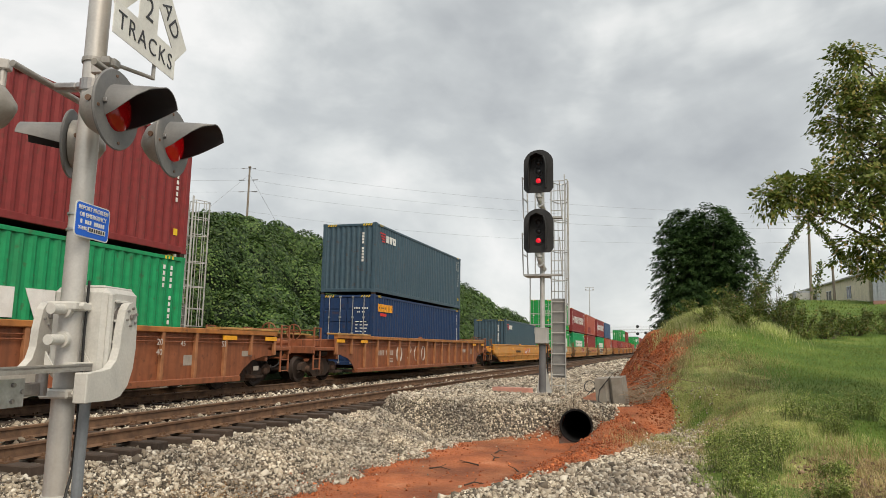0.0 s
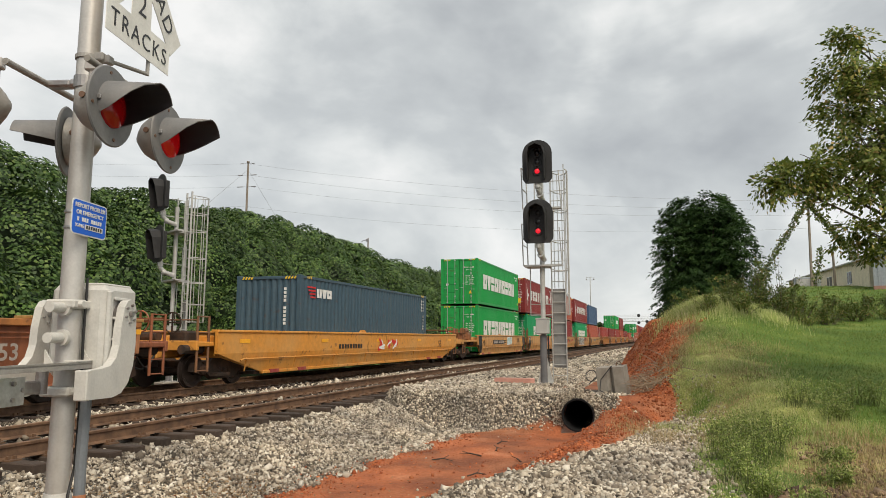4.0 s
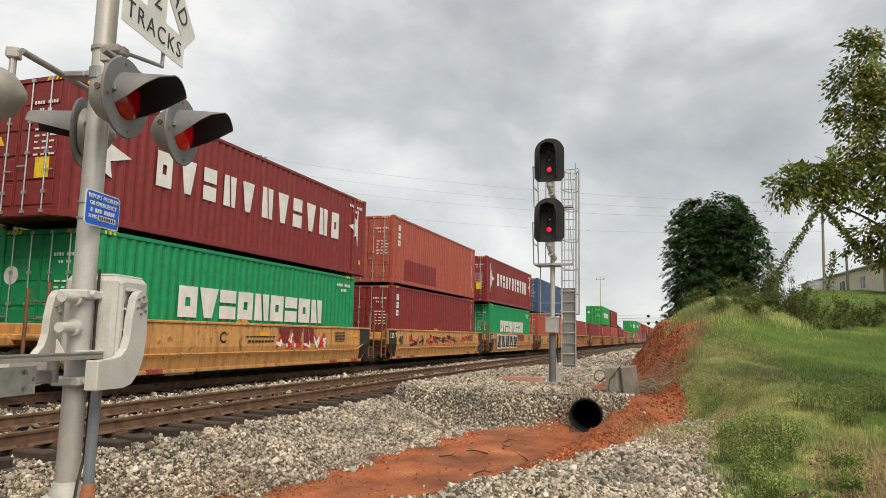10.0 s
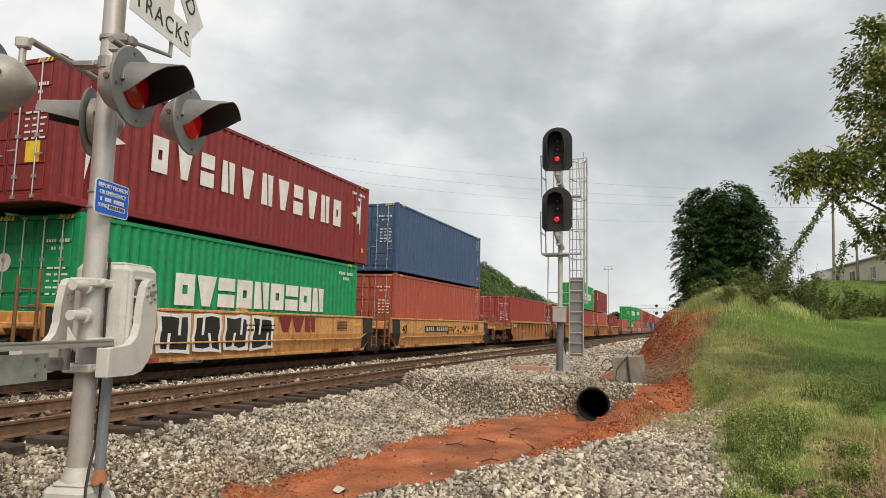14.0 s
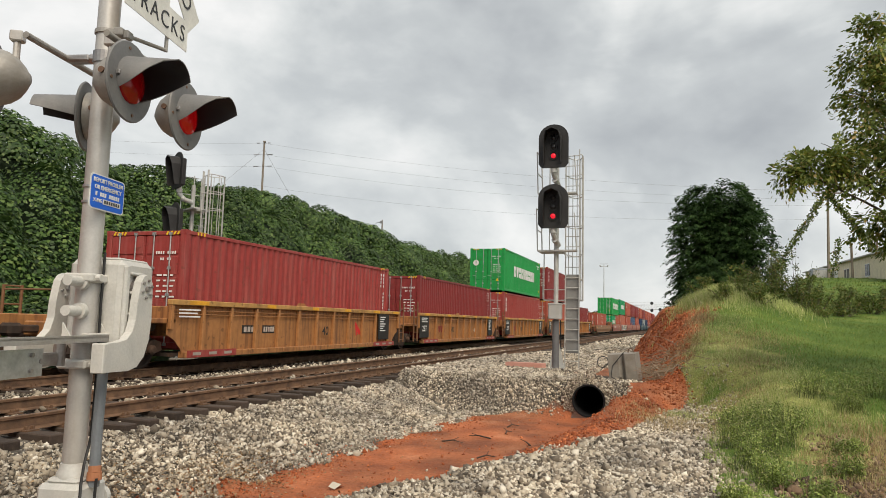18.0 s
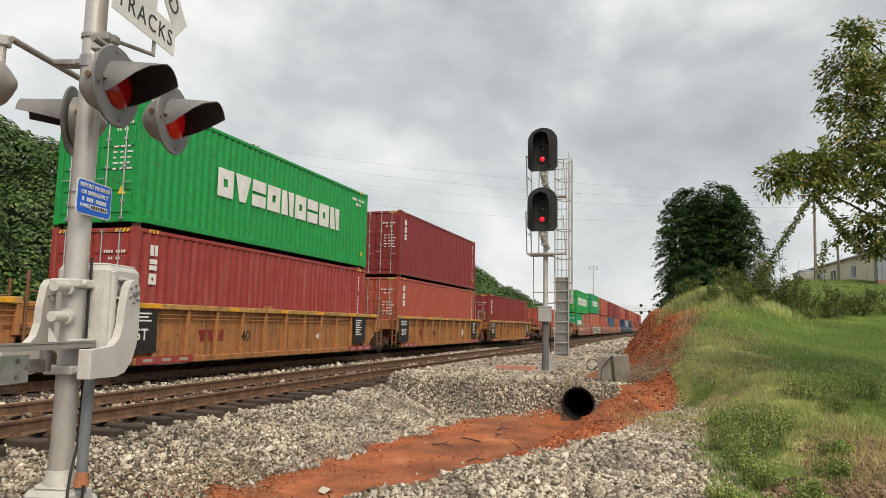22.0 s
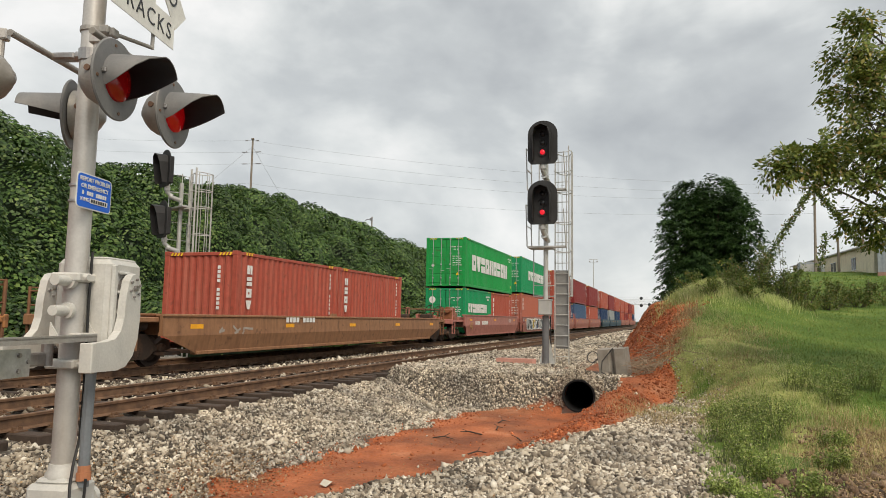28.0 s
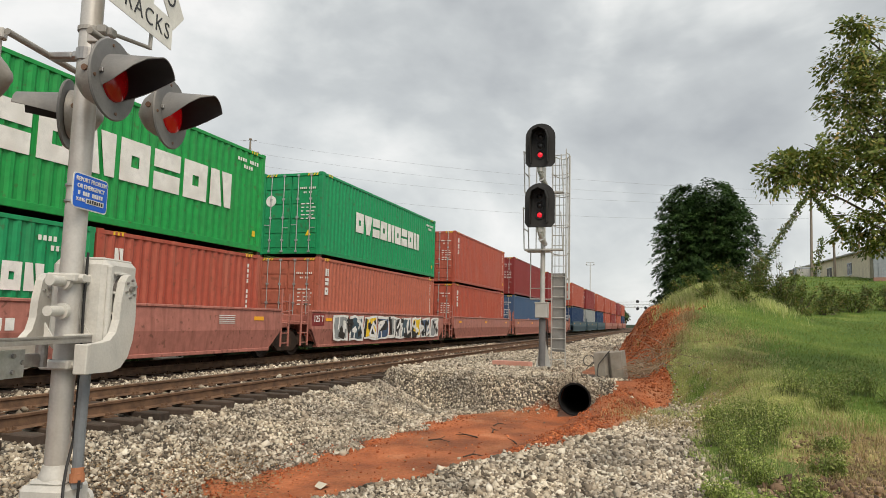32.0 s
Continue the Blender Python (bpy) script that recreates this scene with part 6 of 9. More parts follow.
def make_crossing():
    g = thing("crossing_signal", "railway crossing mast with crossbuck, red lamps and gate machine", "crossing signal", MAST)
    part("mast", Shape().cyl((0, 0, 0.2), (0, 0, 5.2), 0.071, n=32), M["mast_alu"], g, "tall round aluminium mast", smooth=True)
    base = part("junction_base", Shape().box(-0.15, -0.15, -0.55, 0.15, 0.15, 0.19, 0.03).box(-0.11, -0.11, 0.18, 0.11, 0.11, 0.22, 0.02), M["cast_white"], g, "pale cast base box")
    part("base_collar", Shape().lathe([(0.1, 0.21), (0.098, 0.24), (0.085, 0.26), (0.078, 0.3)], Matrix.Identity(4), 24), M["cast_white"], base, smooth=True)
    part("door_boss", Shape().cyl((0.1, 0.14, 0.06), (0.1, 0.18, 0.06), 0.06, n=20).cyl((0.1, 0.15, 0.06), (0.1, 0.2, 0.06), 0.04, n=20), M["cast_white"], base)
    part("foundation", Shape().box(-0.3, -0.3, -0.9, 0.3, 0.3, -0.5, 0.03), M["concrete"], g, "concrete footing")
    # cross arms with two lamps each way
    for u, f in ((0.30, 1), (-0.30, -1)):
        part("cross_arm", Shape().cyl((u * 0.9, -0.42, 2.99), (u * 0.9, 0.74, 2.99), 0.022, n=12), M["lamp_cast"], g)
    part("arm_clamp", Shape().box(-0.1, -0.05, 2.965, 0.25, 0.05, 3.015, 0.012).cyl((0, 0, 2.95), (0, 0, 3.03), 0.082, n=20).box(-0.28, -0.04, 2.965, -0.1, 0.04, 3.015, 0.012), M["steel_bare"], g, "bolted steel arm clamp")
    crossing_lamp(g, 0.30, -0.22, 2.745, 1, "lamp_dim")
    crossing_lamp(g, 0.29, 0.56, 2.76, 1, "lamp_red")
    crossing_lamp(g, -0.50, -0.38, 2.735, -1, "lamp_dark", 18)
    crossing_lamp(g, -0.43, 0.5, 2.74, -1, "lamp_dark", 18)
    # crossbuck and track-count plate
    u = 0.27
    cb = Matrix.Translation((u - 0.02, 0.24, 3.99))
    for sgn, word, dx in ((-1, "RAILROAD", 0.0), (1, "CROSSING", -0.02)):
        mm = cb @ Matrix.Rotation(radians(45 * sgn), 4, "X")
        b = part("crossbuck_board", Shape().box(dx - 0.004, -0.66, -0.115, dx + 0.004, 0.66, 0.115, 0.003, mm), M["sign_white"], g, "white reflective crossbuck board")
        part("lettering", text_mesh(word, 0.2, M["sign_black"], "lettering", 1.12, -0.008), None, b, m=mm @ pose(dx + 0.006, 0, -0.005, 90, 0, 90))
    plate = Shape()
    prof = [(-0.27, 3.26), (0.56, 3.26), (0.56, 3.49), (0.275, 3.49), (0.275, 3.75), (0.02, 3.75), (0.02, 3.49), (-0.27, 3.49)]
    plate.prism([(u + 0.005, a, b) for a, b in prof], (0.006, 0, 0))
    b = part("track_plate", plate, M["sign_white"], g, "white plate with the number of tracks")
    part("lettering", text_mesh("TRACKS", 0.175, M["sign_black"], "lettering", 1.22, -0.008), None, b, m=pose(u + 0.013, 0.145, 3.37, 90, 0, 90))
    part("lettering", text_mesh("2", 0.24, M["sign_black"], "lettering", 1.0, -0.008), None, b, m=pose(u + 0.013, 0.15, 3.615, 90, 0, 90))
    for z in (3.17, 3.95):
        br = Shape()
        br.lathe([(0.082, z - 0.014), (0.082, z + 0.014)], Matrix.Identity(4), 20).box(0.06, -0.045, z - 0.03, 0.13, 0.035, z + 0.03, 0.01).box(0.12, -0.02, z - 0.04, 0.16, 0.05, z + 0.02, 0.008).cyl((0.14, 0.03, z - 0.01), (u - 0.01, 0.3, z + 0.0), 0.014).cyl((u - 0.01, 0.3, z - 0.01), (u - 0.01, 0.3, z + 0.12), 0.014)
        part("sign_bracket", br, M["lamp_cast"], g)
    # blue emergency notice
    plate = Shape()
    r, y0, y1, z0, z1 = 0.025, -0.15, 0.19, 1.935, 2.145
    outline = []
    for cy, cz, a0 in ((y1 - r, z1 - r, 0), (y0 + r, z1 - r, 90), (y0 + r, z0 + r, 180), (y1 - r, z0 + r, 270)):
        outline += [(cy + r * math.cos(radians(a0 + k * 30)), cz + r * math.sin(radians(a0 + k * 30))) for k in range(4)]
    plate.prism([(0.098, a, b) for a, b in outline], (0.004, 0, 0))
    n1 = part("notice_plate", plate, M["sign_white"], g, "small blue emergency notice with white lettering", m=pose(0, -0.02, 2.045) @ Matrix.Diagonal((1, 1.12, 1.1, 1)) @ pose(0, -0.02, -2.04))
    inner = [((a - 0.02) * 0.955 + 0.02, (b - 2.04) * 0.93 + 2.04) for a, b in outline]
    part("blue_field", Shape().prism([(0.1025, a, b) for a, b in inner], (0.0015, 0, 0)), M["sign_blue"], n1)
    for body, z, s in (("REPORT PROBLEM", 2.108, 0.036), ("OR EMERGENCY", 2.067, 0.036)):
        part("lettering", text_mesh(body, s, M["sign_white"], "lettering", 1.0), None, n1, m=pose(0.1055, 0.02, z, 90, 0, 90))
    part("lettering", text_mesh("X-ING", 0.03, M["sign_white"], "lettering"), None, n1, m=pose(0.1055, -0.075, 1.988, 90, 0, 90))
    for k in range(11):
        if k not in (1, 5):
            part("number_bar", Shape().box(0.104, -0.1 + k * 0.022, 2.016, 0.1065, -0.085 + k * 0.022, 2.04), M["sign_white"], n1)
    part("number_patch", Shape().box(0.104, -0.025, 1.973, 0.1065, 0.15, 2.003), M["sign_white"], n1)
    for k in range(7):
        part("number_bar", Shape().box(0.1068, -0.015 + k * 0.023, 1.978, 0.108, 0.0 + k * 0.023, 1.998), M["sign_black"], n1)
    for zs in (1.985, 2.09):
        part("notice_strap", Shape().lathe([(0.079, zs), (0.08, zs), (0.08, zs + 0.015), (0.079, zs + 0.015)], Matrix.Identity(4), 24), M["zinc"], g)
    # gate machine: housing, clamps, twin counterweight arms, arm support
    hz = part("gate_housing", Shape().box(-0.19, 0.06, 1.02, 0.2, 0.46, 1.62, 0.035).box(-0.15, 0.09, 1.615, 0.16, 0.44, 1.635, 0.008), M["cast_white"], g, "pale cast gate machine housing")
    ribs = Shape()
    for z in (1.12, 1.26, 1.4, 1.53):
        ribs.box(0.19, 0.13, z - 0.01, 0.228, 0.3, z + 0.01, 0.006)
    ribs.box(0.19, 0.075, 1.06, 0.222, 0.13, 1.585, 0.012)
    part("housing_ribs", ribs, M["cast_white"], hz)
    part("crank_hub", Shape().cyl((0.17, 0.24, 1.42), (0.27, 0.24, 1.42), 0.05, n=20).cyl((0.17, 0.24, 1.42), (0.22, 0.24, 1.42), 0.085, n=20), M["steel_bare"], hz)
    part("crank_hub", Shape().cyl((0.17, 0.24, 1.19), (0.23, 0.24, 1.19), 0.06, n=20), M["steel_bare"], hz)
    prof = [(0.145, 1.42), (0.158, 1.475), (0.19, 1.515), (0.235, 1.53), (0.275, 1.515), (0.3, 1.475), (0.31, 1.4), (0.318, 1.22), (0.3, 1.08), (0.25, 0.97), (0.17, 0.905), (0.07, 0.885), (-0.2, 0.89), (-0.2, 1.07), (-0.06, 1.075),
            (0.03, 1.09), (0.09, 1.14), (0.12, 1.22), (0.128, 1.34)]
    for u0, lb in ((0.228, "broad pale counterweight arm"), (-0.36, "broad pale counterweight arm")):
        arm = part("counterweight_arm", Shape().prism([(u0, a, b) for a, b in prof], (0.055, 0, 0)), M["cast_white"], g, lb)
        bolts = Shape()
        for k in range(6):
            a = radians(60 * k + 20)
            bolts.cyl((u0 - 0.004, 0.23 + 0.06 * math.cos(a), 1.43 + 0.06 * math.sin(a)), (u0 + 0.068, 0.23 + 0.06 * math.cos(a), 1.43 + 0.06 * math.sin(a)), 0.009, n=8)
        bolts.cyl((u0 - 0.004, 0.23, 1.43), (u0 + 0.075, 0.23, 1.43), 0.02, n=12)
        part("bolt_ring", bolts, M["steel_bare"], arm)
        part("weight_block", Shape().box(u0 + 0.0 - 0.015, -0.24, 0.887, u0 + 0.07, -0.19, 1.072, 0.006), M["cast_white"], arm)
    for z, x0 in ((1.485, 0.0), (0.93, 0.0)):
        part("mast_clamp", Shape().box(-0.1, -0.12, z - 0.03, 0.1, 0.18, z + 0.03, 0.012).cyl((0, 0, z - 0.03), (0, 0, z + 0.03), 0.088, n=20).cyl((0.1, -0.06, z), (0.13, -0.06, z), 0.022, n=8).cyl((0.1, 0.12, z), (0.13, 0.12, z), 0.022, n=8), M["cast_white"], g, "bolted cast clamp")
    for z in (1.46, 1.27):
        part("shaft_stub", Shape().cyl((0.02, -0.1, z), (0.02, -0.24, z), 0.033, n=20).cyl((0.02, -0.08, z), (0.02, -0.115, z), 0.052, n=20), M["cast_white"], g, "round shaft stub")
    part("support_bar", Shape().box(0.075, -1.1, 1.098, 0.14, 0.3, 1.108).box(0.128, -1.1, 1.072, 0.14, 0.3, 1.118).box(0.0, -0.3, 1.095, 0.1, 0.0, 1.112), M["lamp_cast"], g, "flat steel support bar")
    arm = part("gate_arm", Shape().box(0.0, -4.8, 0.93, 0.035, -0.5, 1.02, 0.008), M["mast_alu"], g, "gate arm lowered across the road")
    for k in range(6):
        c = M["red_mark"] if k % 2 else M["sign_white"]
        part("arm_stripe", Shape().box(0.036, -4.7 + k * 0.62, 0.935, 0.038, -4.1 + k * 0.62, 1.015), c, arm)
    part("arm_bracket", Shape().box(-0.012, -0.66, 0.935, 0.05, -0.3, 1.015, 0.012).cyl((0.02, -0.26, 0.93), (0.02, -0.26, 1.1), 0.035, n=14).cyl((-0.03, -0.48, 0.97), (0.07, -0.48, 0.97), 0.014, n=8), M["steel_bare"], g)
    plate = part("bracket_plate", Shape().box(0.052, -1.3, 0.885, 0.06, -0.46, 1.045), M["zinc"], g, "bolted zinc plate that holds the gate arm")
    for yy in (-1.2, -0.95, -0.56):
        for zz in (0.92, 1.01):
            part("plate_bolt", Shape().cyl((0.058, yy, zz), (0.074, yy, zz), 0.014, n=6), M["steel_bare"], plate)
    gusset = Shape()
    for yy in (-0.34, 0.04):
        gusset.prism([(0.08, yy, 1.108), (0.14, yy, 1.108), (0.08, yy, 1.2)], (0, 0.012, 0))
    gusset.box(0.06, -0.12, 1.108, 0.14, 0.1, 1.128, 0.004)
    part("support_gusset", gusset, M["cast_white"], g, "pale gusset over the support bar")
    part("conduit", Shape().tube([(0.16, -0.02, 0.16), (0.15, -0.01, 0.5), (0.14, 0.02, 0.95)], 0.034, 12), M["conduit"], g, "grey flexible conduit")
    part("conduit_coupling", Shape().cyl((0.16, -0.02, 0.2), (0.157, -0.018, 0.25), 0.045, n=14).cyl((0.16, -0.02, 0.25), (0.157, -0.017, 0.29), 0.038, n=14), M["fibre_orange"], g)
    part("cable", Shape().tube([(0.085, 0.03, 1.66), (0.088, 0.02, 1.3), (0.088, 0.03, 0.95), (0.085, 0.035, 0.7), (0.09, 0.02, 0.45), (0.11, -0.06, 0.3), (0.15, -0.14, 0.2), (0.19, -0.2, 0.05)], 0.009, 6), M["cable_black"], g, "thin black cable")
    part("cable", Shape().tube([(0.2, -0.06, 0.22), (0.202, -0.07, 0.1), (0.2, -0.05, -0.2)], 0.009, 6), M["cable_black"], g)
    return g


make_crossing()


# ---- block signals beside both tracks: origin at the foot, front towards -y ----
add_mat("signal_grey", (0.5, 0.5, 0.485), rough=0.5, metal=0.3, dirt=(0.3, 0.27, 0.22), dirt_amt=0.4, dirt_scale=3.0)
add_mat("guard_grey", (0.22, 0.22, 0.215), rough=0.7, dirt=(0.2, 0.18, 0.15), dirt_amt=0.4)
add_mat("mast_dark", (0.13, 0.13, 0.135), rough=0.6, dirt=(0.22, 0.2, 0.18), dirt_amt=0.4)


def signal_head(parent, z, y=-0.62):
    prof = []
    w, h0, h1 = 0.435, -0.63, 0.66
    for k in range(13):
        a = radians(180 * k / 12)
        prof.append((w * math.cos(a), h1 - 0.40 + 0.40 * math.sin(a)))
    prof += [(-w, h0 + 0.12), (-w + 0.1, h0), (w - 0.1, h0), (w, h0 + 0.12)]
    head = part("signal_head", Shape().prism([(a, y, z + b) for a, b in prof], (0, 0.03, 0)).box(-0.16, y + 0.03, z - 0.5, 0.16, y + 0.26, z + 0.45, 0.03), M["hood_black"], parent, "black rounded signal head")
    # deep hood round the three lenses, cut away on one side
    hood = Shape()
    inner = [(0.245, -0.5), (0.265, 0.2), (0.2, 0.42), (0.0, 0.5), (-0.2, 0.42), (-0.265, 0.2), (-0.265, -0.5)]
    depth = [0.16, 0.3, 0.36, 0.38, 0.36, 0.32, 0.22]
    pts, faces = [], []
    for (a, b), d in zip(inner, depth):
        pts += [(a, y, z + b), (a * 0.97, y - d, z + b - 0.02), (a * 0.9, y - d, z + b - 0.035), (a * 0.92, y, z + b - 0.02)]
    for i in range(len(inner) - 1):
        for k in range(3):
            faces.append((4 * i + k, 4 * i + 4 + k, 4 * i + 5 + k, 4 * i + 1 + k))
    part("hood", hood.add(pts, faces), M["hood_black"], head)
    for k, (dz, mt) in enumerate(((0.26, "lens_off"), (-0.01, "lens_off"), (-0.28, "signal_red"))):
        mm = Matrix.Translation((0, y, z + dz)) @ Matrix.Rotation(radians(90), 4, "X")
        part("lens", Shape().lathe([(0.074, 0.0), (0.074, 0.015), (0.058, 0.03), (0.0, 0.035)], mm, 20), M[mt], head, "glowing red lens" if mt == "signal_red" else "", smooth=True)
        part("lens_ring", Shape().lathe([(0.125, 0.0), (0.125, 0.03), (0.108, 0.03), (0.108, 0.0)], mm, 20), M["hood_black"], head)
    # swivel elbow down to the mast
    part("swivel_elbow", Shape().tube([(0.0, y + 0.12, z - 0.55), (0, y + 0.12, z - 0.8), (0.05, y + 0.3, z - 0.98), (0.06, 0, z - 1.05)], 0.075, 12).cyl((0, y + 0.12, z - 0.62), (0, y + 0.12, z - 0.76), 0.1, n=14).cyl((0.02, y + 0.2, z - 0.93), (0.05, y + 0.28, z - 0.97), 0.1, n=14), M["signal_grey"], head, smooth=True)


def make_signal(lit=True):
    s = thing("railway_signal", "tall block signal with two black heads, ladder and cage", "railway signal", None, "block signals")
    part("foundation", Shape().box(-0.35, -0.35, -0.6, 0.35, 0.35, -0.02, 0.02), M["concrete"], s)
    part("base_plate", Shape().box(-0.2, -0.2, -0.02, 0.2, 0.2, 0.02).prism([(-0.12, -0.02, 0.0), (-0.18, -0.02, 0.0), (-0.09, -0.02, 0.5)], (0, 0.03, 0)).prism([(0.1, 0.02, 0.0), (0.26, 0.02, 0.0), (0.1, 0.02, 0.72)], (0, 0.03, 0)), M["signal_grey"], s)
    part("lower_mast", Shape().cyl((0, 0, 0), (0, 0, 1.4), 0.1, n=20), M["mast_dark"], s, "dark grey lower mast", smooth=True)
    part("mast", Shape().cyl((0, 0, 1.38), (0, 0, 6.0), 0.07, n=20), M["signal_grey"], s, smooth=True)
    part("junction_box", Shape().box(-0.19, -0.2, 1.42, 0.17, 0.12, 1.86, 0.02).box(-0.2, -0.21, 1.84, 0.18, 0.13, 1.88, 0.006), M["signal_grey"], s, "grey junction box")
    signal_head(s, 6.42)
    signal_head(s, 4.65)
    for z in (5.12, 3.42):
        p = part("platform", Shape().box(-0.52, -0.22, z - 0.03, 0.62, 0.02, z + 0.02).box(-0.52, 0.02, z - 0.03, 0.2, 0.5, z + 0.02), M["signal_grey"], s, "small grated platform")
        part("platform_railing", Shape().tube([(-0.52, -0.22, z), (-0.56, -0.22, z + 1.25), (-0.56, 0.5, z + 1.25), (-0.52, 0.5, z)], 0.02, 6).tube([(-0.54, -0.22, z + 0.62), (-0.54, 0.5, z + 0.62)], 0.016, 6), M["signal_grey"], p)
        part("grab_rail", Shape().tube([(-0.3, 0.5, z), (-0.3, 0.5, z + 1.25)], 0.018, 6), M["signal_grey"], p)
        part("grab_rail", Shape().tube([(0.62, -0.22, z), (0.55, -0.22, z + 1.1)], 0.018, 6), M["signal_grey"], p)
    lad = part("ladder", Shape().box(0.22, 0.2, 0.0, 0.245, 0.26, 6.5).box(0.625, 0.2, 0.0, 0.65, 0.26, 6.5), M["signal_grey"], s, "straight steel ladder")
    rung = Shape().cyl((0.235, 0.23, 0), (0.635, 0.23, 0), 0.013, n=6).mesh("rung", M["signal_grey"])
    for k in range(21):
        part("rung", rung, None, lad, m=pose(0, 0, 0.22 + 0.3048 * k))
    part("climb_guard", Shape().box(0.25, 0.275, 0.45, 0.62, 0.285, 2.75), M["guard_grey"], lad, "grey sheet that bars the lower rungs")
    for z in (2.0, 2.6, 3.35, 4.2, 5.15, 5.75, 6.35):
        hoop = Shape()
        pts = [(0.2, 0.24, z)] + [(0.47 + 0.24 * math.cos(a), 0.3 + 0.62 * math.sin(a), z) for a in [radians(180 - 180 * i / 8) for i in range(9)]] + [(0.67, 0.24, z)]
        part("cage_hoop", hoop.tube(pts, 0.016, 6), M["signal_grey"], lad)
    for k in range(7):
        a = radians(180 - 180 * k / 6)
        x, y = 0.47 + 0.24 * math.cos(a), 0.3 + 0.62 * math.sin(a)
        part("cage_strap", Shape().tube([(x, y, 2.0), (x, y, 6.35)], 0.013, 6), M["signal_grey"], lad)
    part("cage_frame", Shape().tube([(-0.42, 0.3, 1.98), (0.74, 0.3, 1.98)], 0.018, 6).tube([(-0.42, 0.3, 1.98), (-0.42, 0.3, 3.4)], 0.018, 6).tube([(0.74, 0.3, 1.98), (0.74, 0.3, 6.3)], 0.018, 6).tube([(-0.42, 0.3, 2.3), (0.2, 0.3, 2.3)], 0.014, 6), M["signal_grey"], s)
    part("signal_cable", Shape().tube([(0.13, 0.05, 1.4), (0.14, 0.06, 0.5), (0.16, 0.08, 0.0)], 0.02, 6), M["cable_black"], s)
    return s


sig = make_signal()
sig.matrix_basis = pose(-3.5, 20.1, -0.02)
rear = copy_thing(sig, pose(-16.2, 19.55, -0.2, 0, 0, -28))
for o in rear.children_recursive:
    if o.name.startswith("lens") and o.data.materials[0] == M["signal_red"]:
        o.data = o.data.copy()
        o.data.materials[0] = M["lens_off"]
        o["label"] = "dark lens"


# ---- ditch: pipe, concrete block, slab, litter ----
def ground_z(x, y):
    return float(height(x, y))


